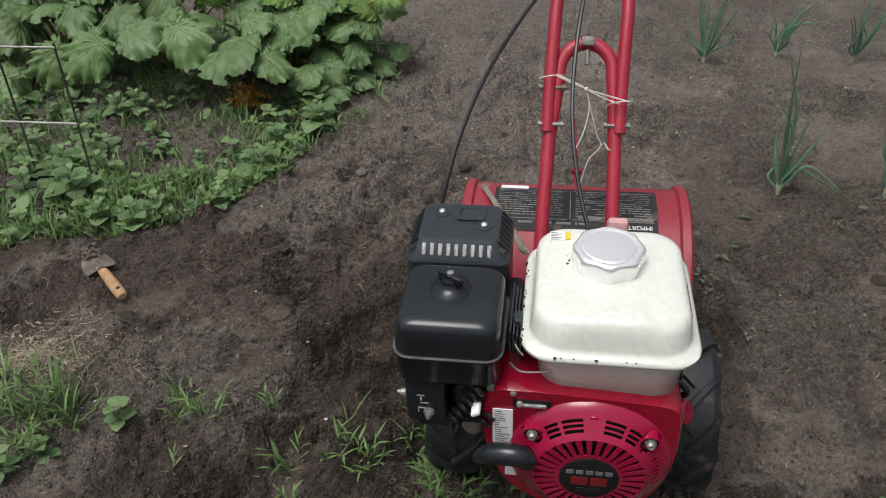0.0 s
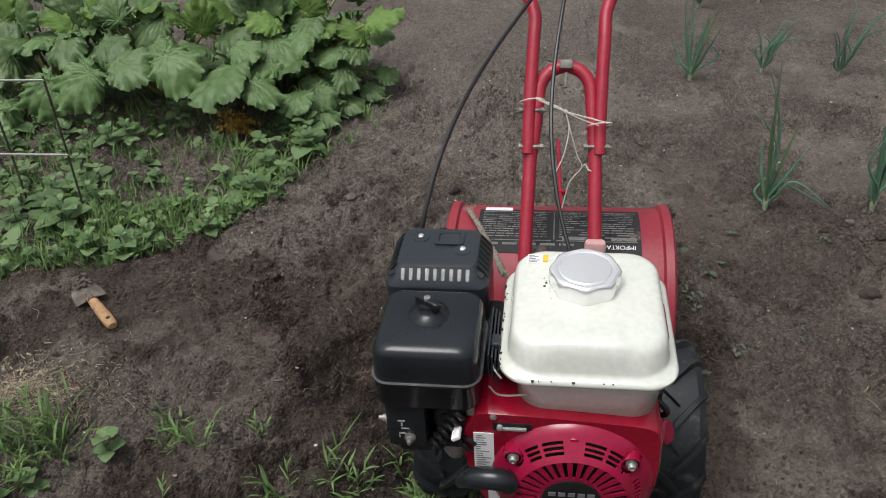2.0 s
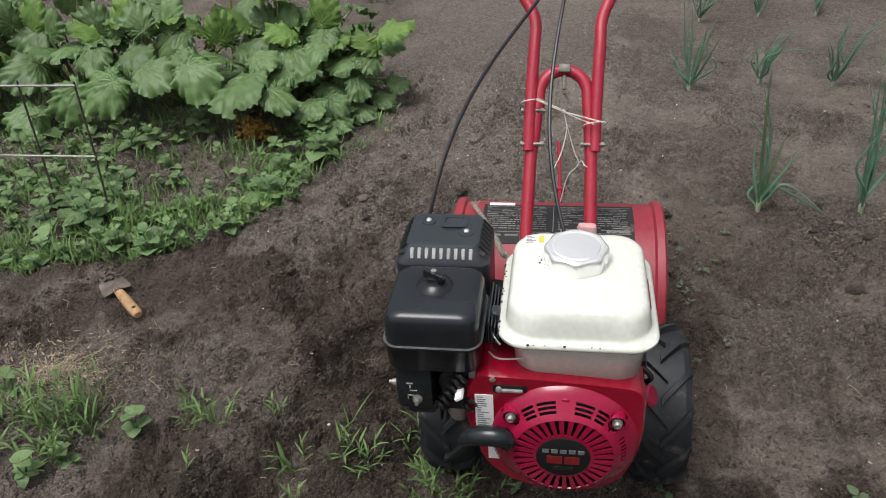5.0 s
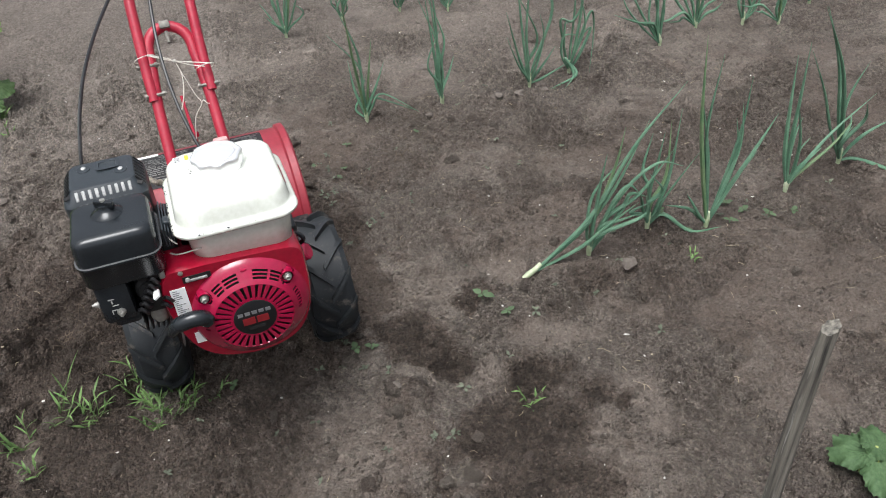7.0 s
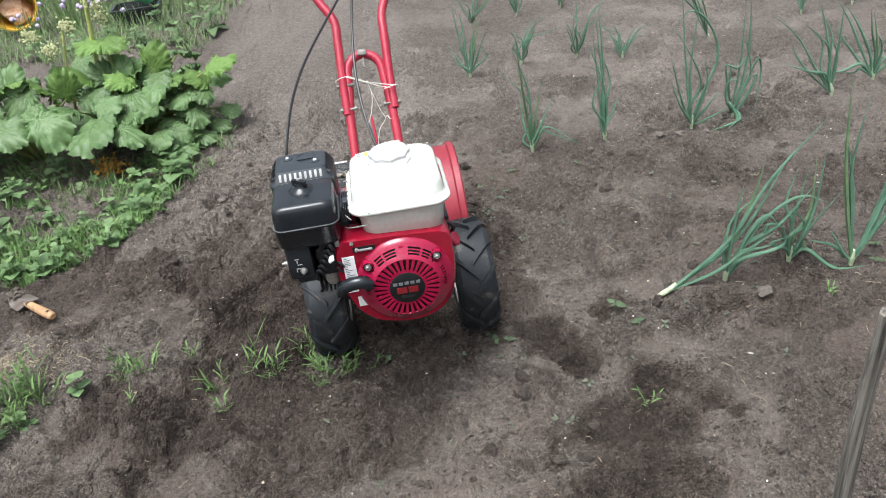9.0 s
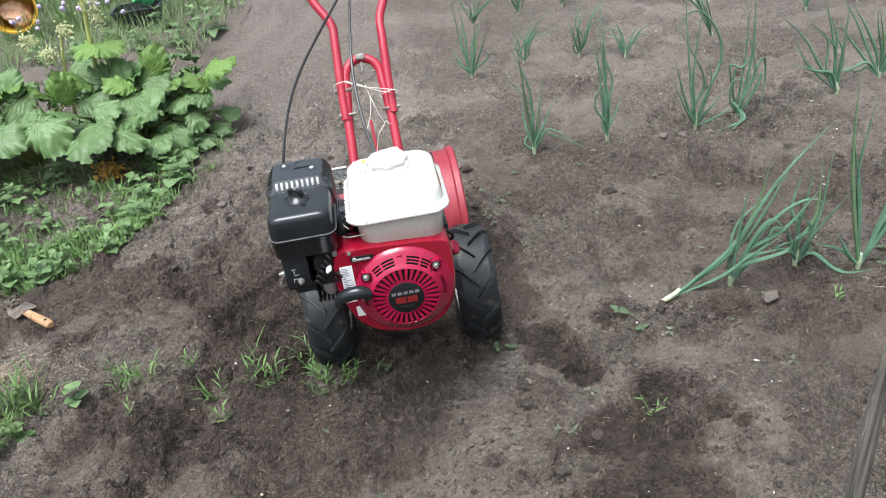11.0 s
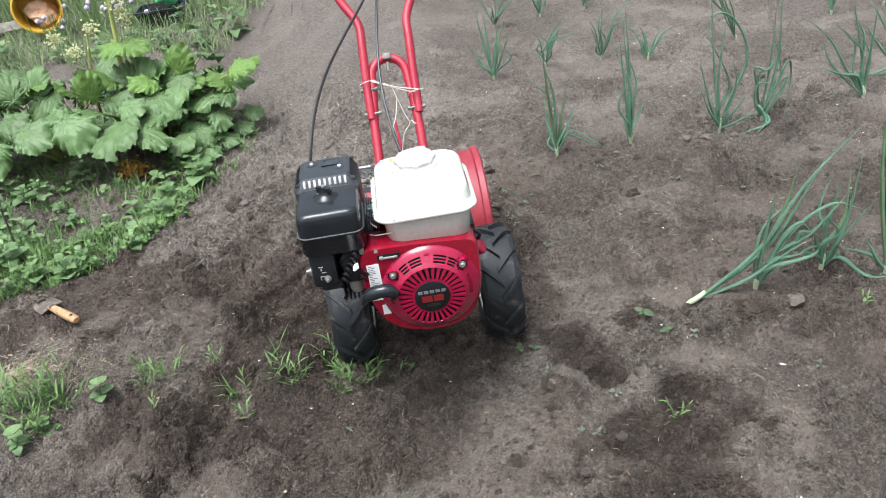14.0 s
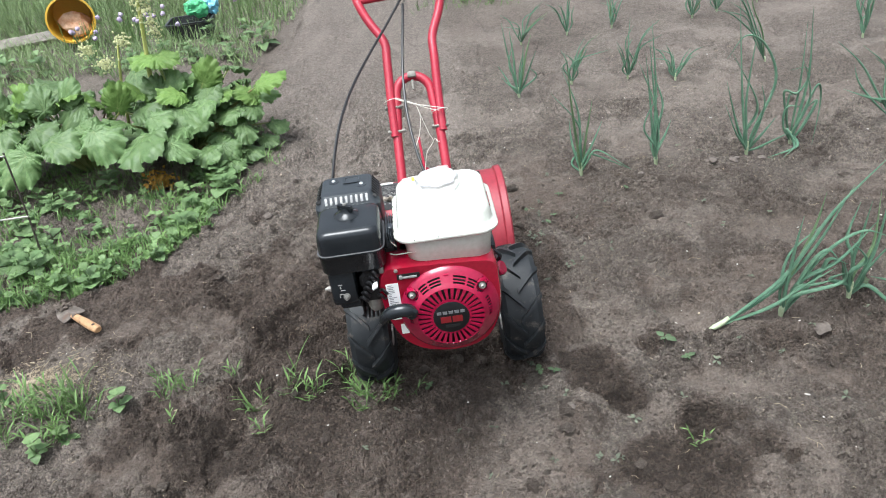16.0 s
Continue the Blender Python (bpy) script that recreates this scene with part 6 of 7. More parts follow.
rnd = random.Random(91)
FRONT_ROW = [(-1.603, 1.62, 0.185, 0.30), (-1.407, 1.63, 0.250, 0.27), (-1.245, 1.63, 0.240, 0.29), (-1.10, 1.61, 0.214, 0.36), (-0.952, 1.60, 0.178, 0.22), (-0.937, 1.80, 0.235, 0.26),
             (-0.827, 1.80, 0.12, 0.22), (-0.78, 1.86, 0.17, 0.20), (-1.945, 1.74, 0.22, 0.32), (-1.76, 1.66, 0.13, 0.28), (-2.124, 1.66, 0.18, 0.33), (-1.93, 1.62, 0.08, 0.27),
             (-2.23, 1.62, 0.07, 0.26), (-2.396, 1.75, 0.19, 0.34), (-1.50, 1.72, 0.28, 0.24), (-2.55, 1.62, 0.12, 0.30), (-1.33, 1.70, 0.27, 0.22), (-1.68, 1.74, 0.27, 0.24), (-1.04, 1.72, 0.26, 0.2), (-0.80, 1.72, 0.10, 0.18), (-0.73, 1.80, 0.13, 0.17), (-0.87, 1.66, 0.12, 0.2), (-0.70, 1.86, 0.20, 0.18), (-0.90, 1.74, 0.20, 0.2)]
for k, (x, y, z, s) in enumerate(FRONT_ROW):
    flat = x > -1.0
    rhubarb_leaf((x, y, z), s * 0.90, (rnd.uniform(-0.9, 0.9) + 0.4 * flat, -0.55, (-0.15 if flat else -0.36) + rnd.uniform(-0.3, 0.35)),
                 (rnd.uniform(-0.45, 0.45), (-0.35 if flat else -0.62) + rnd.uniform(-0.3, 0.3), 0.75), BLADES[k % 6])
for k, (x, y, z, s, yng) in enumerate(((-1.688, 1.85, 0.310, 0.27, 0), (-1.398, 1.83, 0.33, 0.28, 0), (-1.11, 1.82, 0.31, 0.24, 0), (-0.867, 1.88, 0.31, 0.22, 0), (-1.154, 1.90, 0.37, 0.22, 1),
                                       (-0.71, 1.92, 0.28, 0.20, 1), (-2.26, 1.85, 0.37, 0.30, 0), (-1.29, 1.86, 0.34, 0.22, 1), (-0.96, 1.98, 0.33, 0.24, 0), (-1.96, 1.86, 0.34, 0.28, 0),
                                       (-1.53, 1.95, 0.38, 0.26, 0), (-2.55, 1.88, 0.35, 0.32, 0), (-1.04, 1.74, 0.26, 0.20, 0), (-1.19, 2.05, 0.36, 0.25, 0), (-1.80, 1.80, 0.31, 0.26, 0),
                                       (-2.10, 1.80, 0.31, 0.28, 1), (-0.90, 2.05, 0.28, 0.22, 0), (-1.75, 1.88, 0.34, 0.22, 1), (-1.60, 1.88, 0.35, 0.2, 1), (-1.0, 1.86, 0.34, 0.2, 1), (-1.42, 1.90, 0.38, 0.22, 1), (-0.82, 1.9, 0.30, 0.19, 1),
                                       (-2.38, 1.86, 0.36, 0.24, 1), (-1.88, 1.80, 0.30, 0.24, 0), (-1.56, 1.76, 0.29, 0.22, 0), (-1.22, 1.76, 0.29, 0.22, 0), (-0.98, 1.72, 0.24, 0.2, 0), (-2.2, 1.74, 0.27, 0.24, 0))):
    a = rnd.uniform(-2.6, -0.6)
    rhubarb_leaf((x, y, z - 0.03), s * 0.88, (math.cos(a), math.sin(a) * 0.8, rnd.uniform(-0.5, 0.5) + 0.6 * yng), (rnd.uniform(-0.5, 0.5), -0.4, 1), (YOUNG[k % 2] if yng else BLADES[k % 6]))
for k in range(20):
    x = -0.80 - 1.85 * (k + rnd.uniform(0, 0.8)) / 20
    rhubarb_leaf((x, rnd.uniform(1.78, 1.98), rnd.uniform(0.29, 0.37) + 0.03 * (x < -1.3)), rnd.uniform(0.17, 0.25), (rnd.uniform(-0.7, 0.7), rnd.uniform(-0.5, 0.3), 0.8),
                 (rnd.uniform(-0.6, 0.6), -0.9, 0.45), YOUNG[k % 2] if k % 4 == 0 else BLADES[k % 6])
for x, y, z, s in ((-0.66, 1.86, 0.06, 0.14), (-0.72, 1.78, 0.05, 0.15), (-0.78, 1.68, 0.05, 0.14), (-0.62, 1.94, 0.09, 0.14)):
    rhubarb_leaf((x, y, z), s, (0.7, -0.5, -0.2), (0.2, -0.4, 1), BLADES[int(-x * 100) % 6])
rhubarb_leaf((-0.61, 1.92, 0.30), 0.20, (0.9, 0.1, 0.35), (-0.2, -0.3, 1), YOUNG[0])
rhubarb_leaf((-0.67, 1.98, 0.23), 0.22, (0.9, -0.2, 0.1), (0.1, -0.3, 1), BLADES[1])
for k in range(72):
    x, y = rnd.uniform(-2.8, -0.78), rnd.uniform(1.80, 2.25)
    h = 0.10 + 0.19 * rnd.random() + 0.05 * (x < -1.4)
    a = math.atan2(y - 1.95, rnd.uniform(-1, 1) * 0.5) + rnd.uniform(-0.6, 0.6)
    rhubarb_leaf((x, y, h), rnd.uniform(0.17, 0.27), (math.cos(a), math.sin(a), rnd.uniform(-0.7, 0.4)), (rnd.uniform(-0.4, 0.4), rnd.uniform(-0.7, 0.4), 1), BLADES[k % 6])


def panicle(b, top, spread, n, seed):
    r = random.Random(seed)
    for k in range(n * 2):
        p = Vector(top) + Vector((r.gauss(0, spread[0]), r.gauss(0, spread[1]), r.gauss(0, spread[2])))
        bmesh.ops.create_icosphere(b, subdivisions=1, radius=r.uniform(0.0028, 0.0055), matrix=Matrix.Translation(p))


def flower_stalk(points, r0, flowers, seed, leaf_at):
    b = bmesh.new()
    pts = curve_points(points, 6)
    tube(b, pts, r0, 8, lambda u: 1 - 0.5 * u)
    part("flower_stalk", b, FLOWERSTALK, crowns[0], "tall yellow-green flower stalk")
    for k, (p, s, n) in enumerate(flowers):
        b = bmesh.new()
        panicle(b, p, s, n, seed + k)
        tagged(part("flower_panicle", b, CREAMFLOWER, crowns[0], "cream-white flower panicle"), kind="stuff")
    for c, s, d in leaf_at:
        rhubarb_leaf(c, s, d, (0, -0.4, 1), YOUNG[1])


flower_stalk([(-1.13, 2.0, 0.12), (-1.115, 2.0, 0.32), (-1.085, 2.0, 0.52), (-1.055, 2.0, 0.74)], 0.013,
             [((-1.035, 2.0, 0.56), (0.012, 0.012, 0.035), 60), ((-1.055, 2.0, 0.66), (0.018, 0.015, 0.05), 90), ((-1.045, 2.0, 0.75), (0.02, 0.015, 0.04), 60)], 300,
             [((-1.09, 1.96, 0.445), 0.20, (-0.5, -0.6, 0.1)), ((-1.02, 1.96, 0.44), 0.18, (0.7, -0.4, 0.0))])
flower_stalk([(-1.275, 2.02, 0.12), (-1.25, 2.02, 0.30), (-1.225, 2.02, 0.42), (-1.205, 2.02, 0.50)], 0.008,
             [((-1.33, 2.0, 0.50), (0.018, 0.012, 0.016), 55), ((-1.275, 2.0, 0.435), (0.018, 0.012, 0.016), 55), ((-1.185, 2.02, 0.51), (0.015, 0.012, 0.014), 50)], 320, [])
bm = bmesh.new()
rnd = random.Random(95)
for k in range(260):
    p = Vector((-1.093 + rnd.gauss(0, 0.028), 1.66 + rnd.gauss(0, 0.02), gz(-1.093, 1.66) + 0.045 + rnd.gauss(0, 0.02)))
    leaflet(bm, p, rnd.uniform(0, 6.28), rnd.uniform(0.010, 0.026), rnd.uniform(0.003, 0.007), rnd.uniform(-1.2, 0.8), rnd.uniform(0, 2), 0.5, 4)
tagged(part("dead_leaf_clump", bm, ORANGE), "shrivelled orange-brown dead leaves under the rhubarb", "dead leaves")


# onions
def onion(x, y, leaves, shank=0.046, seed=0, thick=1.0, label="green onion plant with upright tubular leaves in bare soil"):
    """A green onion; each leaf is a line of (across, height) from the base."""
    r = random.Random(int(x * 1000) * 7 + int(y * 1000) + seed)
    g = gz(x, y)
    t = thing("onion_plant", x, y, g, label, "onion", "onion rows")
    b = bmesh.new()
    lean = sum(l[0][0] for l in leaves) / len(leaves)
    top = Vector((x + 0.25 * lean, y, g + shank * 0.8))
    if "fallen" in label:
        line = [Vector((x - 0.018, y, g + 0.003)), Vector((x - 0.004, y, g + 0.008)), Vector((x + 0.012, y, g + 0.016)), Vector((x + 0.032, y, g + 0.032))]
        tube(b, curve_points(line, 4), 0.0078, 10, lambda u: 0.45 + 0.55 * min(1, u * 3) - 0.6 * max(0, u - 0.55))
    else:
        line = [Vector((x, y, g - 0.015)), Vector((x, y, g + shank * 0.4)), Vector((x + 0.12 * lean, y, g + shank * 0.7)), top + Vector((0, 0, shank * 0.3))]
        tube(b, curve_points(line, 3), 0.0080 * thick, 10, lambda u: 0.6 + 0.4 * min(1, u * 2.5) - 0.85 * max(0, u - 0.5))
    part("shank", b, SHANK, t, "white lower stem")
    extra = [[(dx * 0.8 + r.uniform(-0.02, 0.02) * (i + 1), dz * 0.72) for i, (dx, dz) in enumerate(l[:3])] for l in leaves[:4] if l[0][1] > 0.03]
    extra += [[(dx * 0.5 + r.uniform(-0.012, 0.012) * (i + 1), dz * 0.9) for i, (dx, dz) in enumerate(l[:3])] for l in leaves[:2] if l[0][1] > 0.06]
    if "fallen" in label:
        extra = []
    for k, l in enumerate(list(leaves) + extra):
        dy = r.uniform(-0.06, 0.06)
        pts = [Vector((x + 0.1 * lean, y, g + 0.012))]
        for i, (dx, dz) in enumerate(l):
            u = (i + 1) / len(l)
            if dz < 0.012:
                pts.append(Vector((x + dx, y + dz * 1.2 - 0.01, gz(x + dx, y + dz * 1.2) + 0.008)))
            else:
                pts.append(Vector((x + dx, y + dy * u, g + dz)))
        b = bmesh.new()
        tube(b, curve_points(pts, 6), r.uniform(0.0044, 0.0062) * thick, 8, lambda u: 0.75 + 0.35 * math.sin(min(1, u * 1.6) * 2.2) if u < 0.5 else max(0.08, 1.02 - (2 * u - 1) ** 1.5 * 0.95), 0.8)
        part("leaf", b, ONION if r.random() < 0.93 else ONIONOLD, t)
    return t


onion(0.676, 0.277, [[(0.156, 0.149), (0.25, 0.329), (0.36, 0.474)], [(0.143, 0.102), (0.23, 0.209), (0.306, 0.374)], [(0.129, 0.062), (0.189, 0.121), (0.263, 0.183)]], 0.016, label="green onion plant fallen over sideways on the soil")
onion(0.841, 0.272, [[(0.007, 0.096), (0.059, 0.246), (0.08, 0.347)], [(0.082, 0.158), (0.179, 0.22), (0.264, 0.188)], [(0.038, 0.103), (0.13, 0.152), (0.214, 0.258)], [(0.023, 0.09), (0.071, 0.102), (0.11, 0.115)]])
onion(1.045, 0.322, [[(-0.006, 0.128), (0.003, 0.193), (0.014, 0.294)], [(0.033, 0.081), (0.057, 0.161), (0.07, 0.335)], [(-0.025, 0.072), (-0.038, 0.111), (-0.049, 0.14)], [(0.043, 0.005), (0.101, -0.036), (0.161, -0.071)]])
onion(1.190, 0.265, [[(-0.035, 0.178), (-0.062, 0.343), (-0.077, 0.549)], [(0.043, 0.104), (0.089, 0.258), (0.11, 0.391)], [(0.039, 0.079), (0.119, 0.202), (0.175, 0.292)], [(-0.025, 0.045), (-0.049, 0.088), (-0.067, 0.119)]])
onion(1.478, 0.304, [[(-0.011, 0.122), (-0.01, 0.256), (-0.011, 0.434)], [(0.008, 0.081), (0.029, 0.146), (0.063, 0.188)], [(0.044, 0.052), (0.135, 0.135), (0.277, 0.22)]])
onion(1.703, 0.351, [[(-0.044, 0.17), (-0.107, 0.334), (-0.223, 0.522)], [(0.014, 0.066), (0.049, 0.111), (0.124, 0.147)], [(0.04, -0.017), (0.118, -0.098), (0.209, -0.219)], [(-0.02, 0.111), (-0.013, 0.215), (0.034, 0.303)]])
onion(0.537, 1.222, [[(-0.016, 0.14), (-0.032, 0.279), (-0.047, 0.454)], [(0.01, 0.059), (0.027, 0.155), (0.052, 0.273)], [(0.02, 0.057), (0.056, 0.103), (0.175, 0.013)], [(-0.012, 0.063), (-0.022, 0.119), (-0.025, 0.201)]])
onion(0.812, 1.235, [[(-0.013, 0.113), (-0.025, 0.242), (-0.044, 0.429)], [(-0.002, 0.133), (0.004, 0.299), (-0.008, 0.514)], [(0.007, 0.077), (0.02, 0.151), (0.04, 0.228)]])
onion(1.128, 1.199, [[(-0.015, 0.122), (-0.029, 0.269), (-0.051, 0.545)], [(-0.022, 0.059), (-0.052, 0.138), (-0.097, 0.297)], [(0.022, 0.084), (0.091, 0.251), (0.052, 0.379), (-0.016, 0.422), (-0.073, 0.347)], [(0.026, 0.04), (0.063, 0.078), (0.103, 0.127)]])
onion(1.297, 1.225, [[(-0.023, 0.108), (-0.04, 0.206), (0.005, 0.193), (0.042, 0.244), (0.028, 0.283), (-0.03, 0.28)], [(0.015, 0.092), (0.036, 0.266), (0.023, 0.493)], [(0.027, 0.079), (0.084, 0.208), (0.105, 0.133), (0.063, -0.021)], [(-0.022, 0.065), (-0.003, -0.026), (-0.078, -0.09)]])
onion(0.443, 2.057, [[(-0.02, 0.112), (-0.037, 0.217), (-0.052, 0.355)], [(0.022, 0.092), (0.046, 0.192), (0.077, 0.285)], [(-0.032, 0.061), (-0.053, 0.104), (-0.082, 0.157)], [(0.027, 0.065), (0.058, 0.139), (0.088, 0.211)]])
onion(1.696, 1.258, [[(-0.019, 0.13), (-0.049, 0.259), (-0.081, 0.363)], [(-0.074, 0.119), (-0.144, 0.235), (-0.237, 0.329)], [(-0.004, 0.106), (0.0, 0.231), (-0.003, 0.351)], [(-0.036, 0.09), (-0.107, 0.114), (-0.213, 0.164)]])
onion(1.905, 1.331, [[(-0.052, 0.116), (-0.107, 0.232), (-0.162, 0.322)], [(-0.015, 0.11), (-0.05, 0.202), (-0.077, 0.299)], [(0.039, 0.079), (0.107, 0.101), (0.164, 0.142)], [(-0.056, 0.073), (-0.124, 0.052), (-0.22, 0.058)]])
onion(2.123, 1.325, [[(-0.027, 0.122), (-0.05, 0.211), (-0.071, 0.318)], [(0.027, 0.068), (0.044, 0.154), (0.06, 0.237)]])
onion(2.210, 1.226, [[(-0.02, 0.097), (-0.061, 0.21), (-0.095, 0.297)], [(0.018, 0.09), (0.026, 0.196), (0.021, 0.259)], [(-0.078, 0.085), (-0.125, 0.082), (-0.172, 0.097)]])
onion(2.477, 1.360, [[(-0.042, 0.099), (-0.088, 0.173), (-0.114, 0.22)], [(-0.001, 0.092), (0.019, 0.156), (0.018, 0.2)]])
rnd = random.Random(400)
for x, y, h, n in ((0.688, 2.08, 0.22, 4), (0.938, 2.06, 0.24, 4), (1.138, 2.01, 0.22, 4), (0.585, 2.89, 0.22, 4), (0.838, 2.90, 0.20, 4), (1.08, 2.89, 0.2, 3), (1.53, 2.92, 0.22, 4), (1.68, 2.96, 0.22, 4),
                   (1.91, 2.98, 0.2, 3), (2.10, 2.23, 0.34, 4), (2.35, 2.22, 0.3, 4), (1.58, 2.10, 0.42, 3), (1.85, 0.26, 0.35, 3), (2.15, 0.40, 0.4, 4), (2.6, 2.1, 0.3, 4)):
    lv = []
    for k in range(n):
        a, hh = rnd.uniform(-0.55, 0.55), h * rnd.uniform(0.7, 1.15)
        lv.append([(0.3 * hh * math.sin(a), 0.35 * hh), (0.65 * hh * math.sin(a), 0.7 * hh), (hh * math.sin(a * 1.3), hh * math.cos(a))])
    onion(x, y, lv, 0.03, thick=0.75)


# squash seedling near the stake
SQUASH = [rhubarb_mesh("leaf", 240 + k, SQUASHLEAF) for k in range(2)]


def squash(x, y, label, spec):
    t = thing("squash_plant", x, y, gz(x, y), label, "squash plant")
    for k, (dx, dy, h, s, a) in enumerate(spec):
        c = Vector((x + dx, y + dy, gz(x, y) + h))
        ob = new("leaf", SQUASH[k % 2])
        d = Vector((math.cos(a), math.sin(a), -0.15)).normalized()
        n = Vector((0.1 * math.cos(k), -0.2, 1))
        n = (n - d * n.dot(d)).normalized()
        m = Matrix((d * s, n.cross(d) * s, n * s)).transposed().to_4x4()
        m.translation = c - d * s * 0.35
        ob.parent = t
        ob.matrix_parent_inverse = Matrix.Translation(-t.location)
        ob.matrix_basis = m
        b = bmesh.new()
        tube(b, curve_points([(x, y, gz(x, y) - 0.01), (x + dx * 0.3, y + dy * 0.3, gz(x, y) + h * 0.7), c - d * s * 0.35], 4), 0.003, 6)
        part("stalk", b, FLOWERSTALK, t)


squash(0.985, -0.50, "young squash plant with rounded green leaves", [(-0.02, 0.03, 0.05, 0.11, 2.2), (0.05, 0.01, 0.06, 0.11, 0.3), (-0.01, -0.06, 0.05, 0.11, 4.4), (0.04, -0.05, 0.04, 0.10, 5.3)])


# ---- other things in the garden ----
def stake():
    b = bmesh.new()
    pts = curve_points([(0.610, -0.630, -0.08), (0.604, -0.631, 0.20), (0.601, -0.632, 0.45), (0.607, -0.634, 0.625)], 9)
    n = 22
    rings = []
    for i, p in enumerate(pts):
        u = i / (len(pts) - 1)
        ring = []
        for k in range(n):
            t = 6.28318 * k / n
            q = 0.0114 * (1.12 - 0.2 * u) * (1 + 0.16 * math.sin(2 * t + 1) + 0.13 * noise.noise(Vector((math.cos(t) * 2.4, math.sin(t) * 2.4, u * 3))) + 0.10 * math.sin(7 * t + 2 * math.sin(6 * u)))
            ring.append(p + Vector((math.cos(t), math.sin(t), 0)) * q)
        rings.append(ring)
    # split, slanting top
    for k in range(n):
        v = rings[-1][k]
        rings[-1][k] = v + Vector((0, 0, 0.35 * (v.x - pts[-1].x) + 0.001 * noise.noise(v * 120)))
    loft(b, rings)
    tagged(part("wooden_stake", b, STAKEWOOD, sharp=0.5), "weathered dark wooden stake with pale streaks, in the soil", "stake")


stake()


def trowel():
    t = thing("garden_trowel", -1.14, 0.75, gz(-1.14, 0.75), "small muddy garden trowel with a pale wooden handle on soil", "trowel")
    g = gz(-1.14, 0.75) + 0.022
    e = Vector((-1.024, 0.613, g))
    j = Vector((-1.130, 0.710, g + 0.002))
    d = (e - j).normalized()
    b = bmesh.new()
    L = (e - j).length
    s0 = Vector((-d.y, d.x, 0))
    rings = []
    for u, k in ((0, 0.62), (0.03, 0.74), (0.12, 0.80), (0.35, 0.92), (0.6, 1.0), (0.82, 1.02), (0.93, 0.97), (0.985, 0.82), (1.0, 0.66)):
        c = j + d * L * u
        rings.append([c + s0 * math.cos(6.28318 * i / 18) * 0.0140 * k + Vector((0, 0, 1)) * math.sin(6.28318 * i / 18) * 0.0115 * k for i in range(18)])
    loft(b, rings)
    handle = part("handle", b, WOOD, t, "worn pale wooden handle")
    b = bmesh.new()
    lathe(b, [(0.0, 0.0), (0.0048, 0.0), (0.0048, 0.001), (0, 0.001)], 14, Matrix.Translation(e - d * 0.022 + Vector((0, 0, 0.0114))))
    part("hanging_hole", b, DARK, handle, "dark hanging hole")
    # blade: square shoulders, then a long point that runs into the soil
    b = bmesh.new()
    rows = []
    for u, w in ((0.0, 0.014), (0.02, 0.034), (0.10, 0.036), (0.3, 0.034), (0.5, 0.031), (0.7, 0.026), (0.85, 0.021), (1.0, 0.014)):
        p = j - d * (0.004 + 0.070 * u) + Vector((0, 0, 0.004 + 0.004 * u))
        ring = [p + s0 * w * q + Vector((0, 0, -0.20 * w * abs(q) ** 1.5)) + d * 0.016 * abs(q) * (u < 0.15) for q in (-1, -0.6, -0.2, 0.2, 0.6, 1)]
        rows.append(ring + [v - Vector((0, 0, 0.0016)) for v in ring[::-1]])
    loft(b, rows)
    part("blade", b, RUST, t, "muddy steel blade with square shoulders")
    b = bmesh.new()
    tube(b, [j + d * 0.022, j + d * 0.006, j - d * 0.012, j - d * 0.03 + Vector((0, 0, -0.001))], 0.0115, 12, lambda u: 1 - 0.55 * u)
    part("ferrule", b, RUST, t)
    b = bmesh.new()
    r = random.Random(77)
    for k in range(60):
        q = j - d * r.uniform(0.036, 0.095) + s0 * r.gauss(-0.004, 0.016) + Vector((0, 0, 0.010))
        bmesh.ops.create_icosphere(b, subdivisions=1, radius=r.uniform(0.002, 0.0065), matrix=Matrix.Translation(q) @ Matrix.Diagonal((1, 1, 0.7, 1)))
    for v in b.verts:
        v.co += Vector((noise.noise(v.co * 300), noise.noise(v.co * 300 + Vector((9, 0, 0))), noise.noise(v.co * 300 + Vector((0, 9, 0))))) * 0.002
    tagged(part("caked_soil", b, CLOD, t, "dark soil caked on the blade"), kind="stuff")


trowel()


def wire_panel():
    t = thing("wire_panel", -1.9, 1.16, gz(-1.9, 1.16), "rusty welded wire mesh panel standing in the weeds", "wire panel")
    for k in range(9):
        x = -1.370 - 0.178 * k
        b = bmesh.new()
        tube(b, [Vector((x, 1.16 + 0.006 * k, 0.418)), Vector((x - 0.010, 1.16 + 0.006 * k, 0.20)), Vector((x - 0.024, 1.155 + 0.006 * k, -0.04))], 0.0032, 7)
        part("upright_wire", b, WIRE, t)
    for z, x1 in ((0.402, -1.368), (0.178, -1.378)):
        b = bmesh.new()
        tube(b, [Vector((x1, 1.157, z + 0.005)), Vector((-2.1, 1.182, z - 0.008)), Vector((-2.82, 1.205, z - 0.02))], 0.0034, 7)
        part("cross_wire", b, STEEL, t, "galvanised cross wire")


wire_panel()


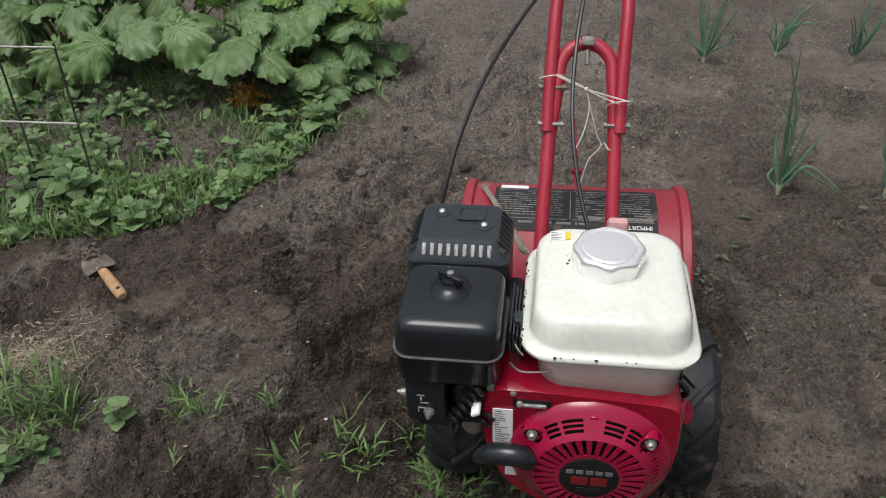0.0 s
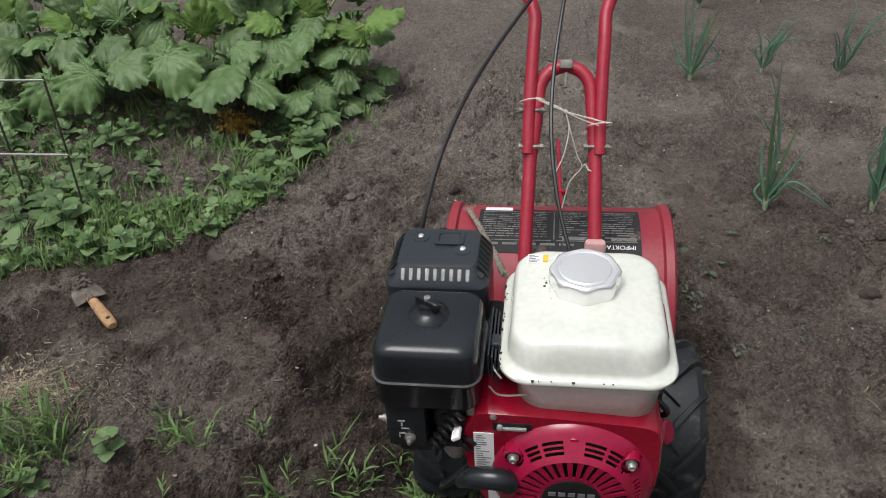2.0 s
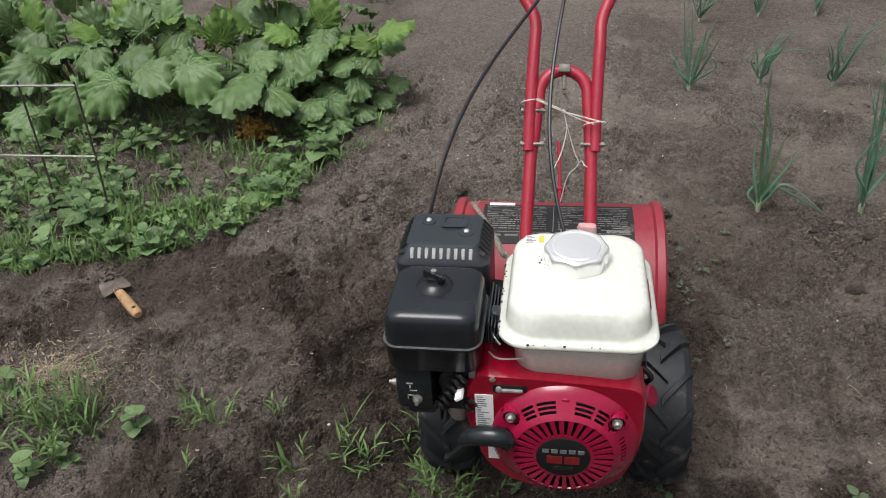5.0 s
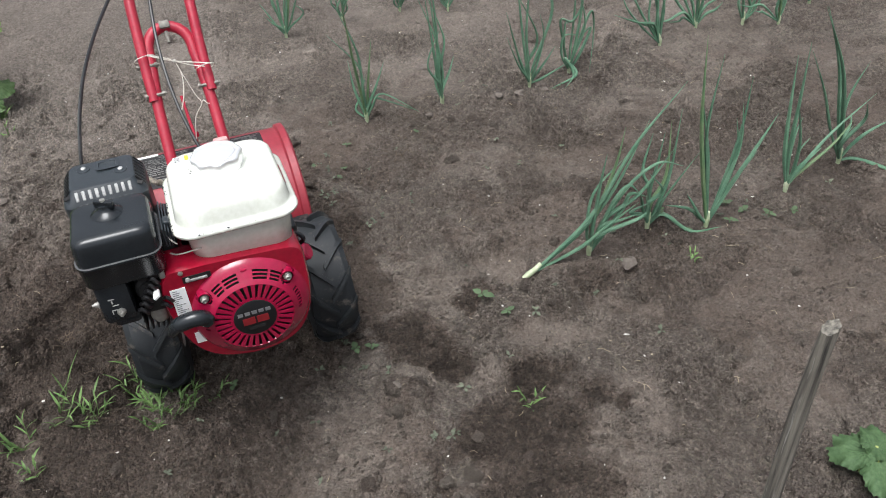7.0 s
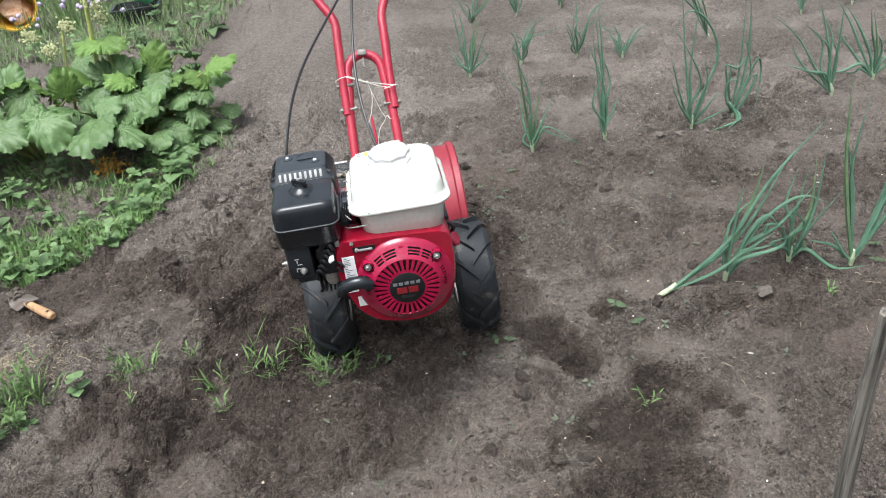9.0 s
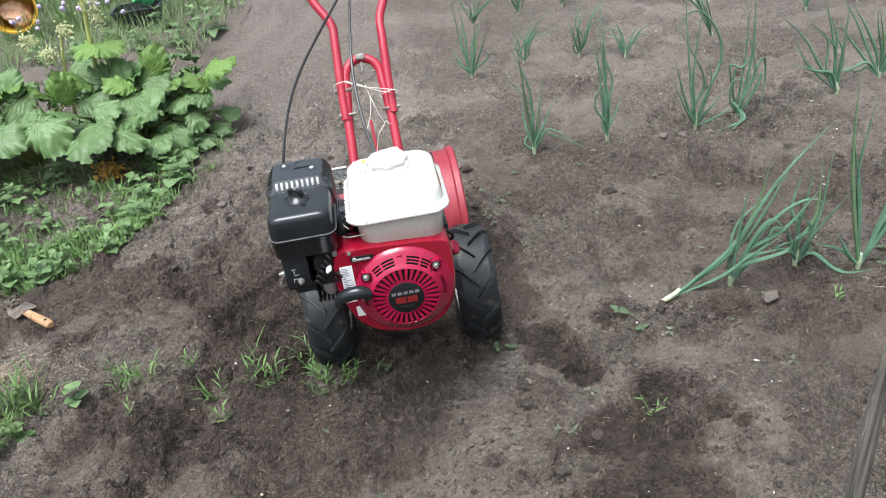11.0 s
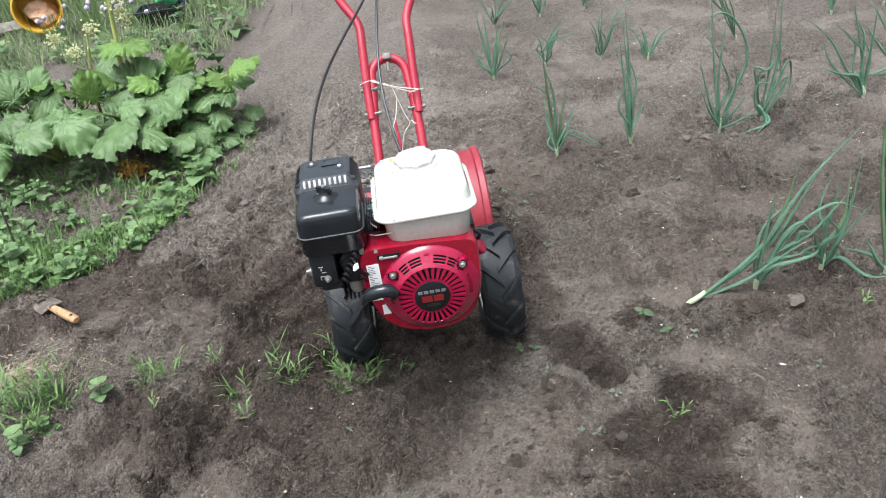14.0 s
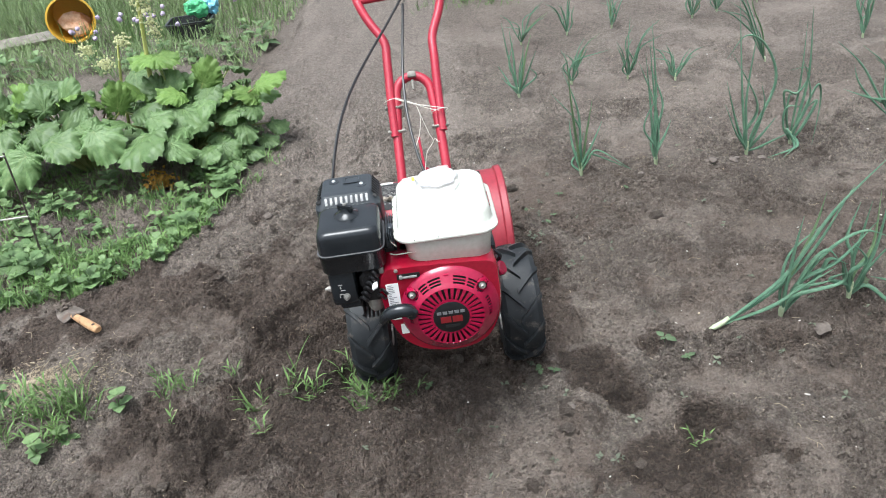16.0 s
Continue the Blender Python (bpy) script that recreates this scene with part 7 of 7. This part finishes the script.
def tub():
    """A yellow tub lying on its side, its mouth towards the plot, with a lump of stone in it."""
    c = Vector((-2.19, 4.08, 0.205))
    ax = (Vector((0.02, -1.34, 0.75)) - c).normalized()
    ax = Vector((ax.x * 0.8, ax.y, 0.05)).normalized()
    m = (ax.to_track_quat("Z", "Y").to_matrix().to_4x4())
    m.translation = c
    t = thing("yellow_tub", c.x, c.y, 0, "yellow plastic tub lying on its side in the grass", "tub")
    b = bmesh.new()
    lathe(b, [(0.0, -0.24), (0.118, -0.24), (0.124, -0.23), (0.144, 0.0), (0.152, 0.002), (0.152, 0.016), (0.141, 0.018), (0.138, -0.01), (0.116, -0.225), (0.0, -0.228)], 48, m)
    part("tub_body", b, TUB, t)
    b = bmesh.new()
    bmesh.ops.create_icosphere(b, subdivisions=2, radius=0.098)
    for v in b.verts:
        v.co *= 1 + 0.5 * noise.noise(v.co * 12)
        v.co.z *= 0.85
    bmesh.ops.transform(b, matrix=Matrix.Translation(c - ax * 0.09 + Vector((0.02, 0, -0.045))), verts=b.verts)
    lump = tagged(part("stone_lump", b, BRICKISH, sharp=0.15), "orange-brown sandstone lump inside the yellow tub", "stone")


tub()


def tray():
    t = thing("plant_tray", -1.42, 4.05, gz(-1.42, 4.05), "black plastic plant tray standing in weeds", "tray")
    b = bmesh.new()
    g = gz(-1.42, 4.05)
    loft(b, [rrect(-1.550, -1.290, 3.960, 4.140, 0.02, g - 0.005), rrect(-1.565, -1.275, 3.945, 4.155, 0.02, g + 0.10), rrect(-1.575, -1.265, 3.935, 4.165, 0.02, g + 0.105),
             rrect(-1.575, -1.265, 3.935, 4.165, 0.02, g + 0.115), rrect(-1.560, -1.280, 3.950, 4.150, 0.02, g + 0.115), rrect(-1.545, -1.295, 3.965, 4.135, 0.02, g + 0.012)])
    part("tray_body", b, CRATE, t)
    for name, c, mtl, lab, sd in (("green_bag", (-1.37, 4.08, g + 0.172), BAGGREEN, "crumpled green plastic bag on the plant tray", 1),
                                  ("blue_bag", (-1.275, 4.12, g + 0.172), BAGBLUE, "crumpled pale blue plastic bag beside the tray", 2)):
        b = bmesh.new()
        bmesh.ops.create_icosphere(b, subdivisions=4, radius=1)
        for v in b.verts:
            v.co *= 1 + 0.40 * noise.noise(v.co * 1.6 + Vector((sd * 7, 0, 0))) + 0.22 * noise.noise(v.co * 5)
            v.co = Vector((v.co.x * (0.068 if sd == 1 else 0.05), v.co.y * 0.05, v.co.z * 0.058)) + Vector(c)
        tagged(part(name, b, mtl, sharp=0.5), lab, "bag")


tray()
bm = bmesh.new()
rbox(bm, -0.42, 0.42, -0.06, 0.06, -0.012, 0.012, 0.003, 2, Matrix.Translation((-2.74, 4.40, 0.035)) @ Matrix.Rotation(radians(14), 4, "Z") @ Matrix.Rotation(radians(18), 4, "X"))
tagged(part("grey_board", bm, GREYWOOD), "weathered grey board lying in the grass", "board")


def chives(x, y, n, seed):
    r = random.Random(seed)
    t = thing("chive_clump", x, y, gz(x, y), "chive clump with round lilac flower heads", "chives", "flowering chives")
    heads = []
    for k in range(n * 5):
        p = Vector((x + r.gauss(0, 0.05), y + r.gauss(0, 0.04), gz(x, y) - 0.005))
        q = p + Vector((r.gauss(0, 0.03), r.gauss(0, 0.03), r.uniform(0.14, 0.24)))
        b = bmesh.new()
        tube(b, [p, p.lerp(q, 0.5) + Vector((r.gauss(0, 0.006), 0, 0)), q], 0.0018, 4)
        part("stem", b, GRASS, t)
        if k < n:
            heads.append(q)
    for q in heads:
        b = bmesh.new()
        bmesh.ops.create_icosphere(b, subdivisions=2, radius=0.016)
        for v in b.verts:
            v.co *= r.uniform(0.78, 1.1)
        bmesh.ops.transform(b, matrix=Matrix.Translation(q), verts=b.verts)
        part("flower_head", b, LILAC, t, "lilac flower head")


for k, (x, y, n) in enumerate(((-1.82, 3.96, 6), (-2.08, 3.86, 5), (-1.53, 3.82, 3), (-1.08, 4.10, 3), (-2.62, 3.79, 2), (-0.9, 4.2, 2), (-1.7, 4.15, 3))):
    chives(x, y, n, 500 + k)
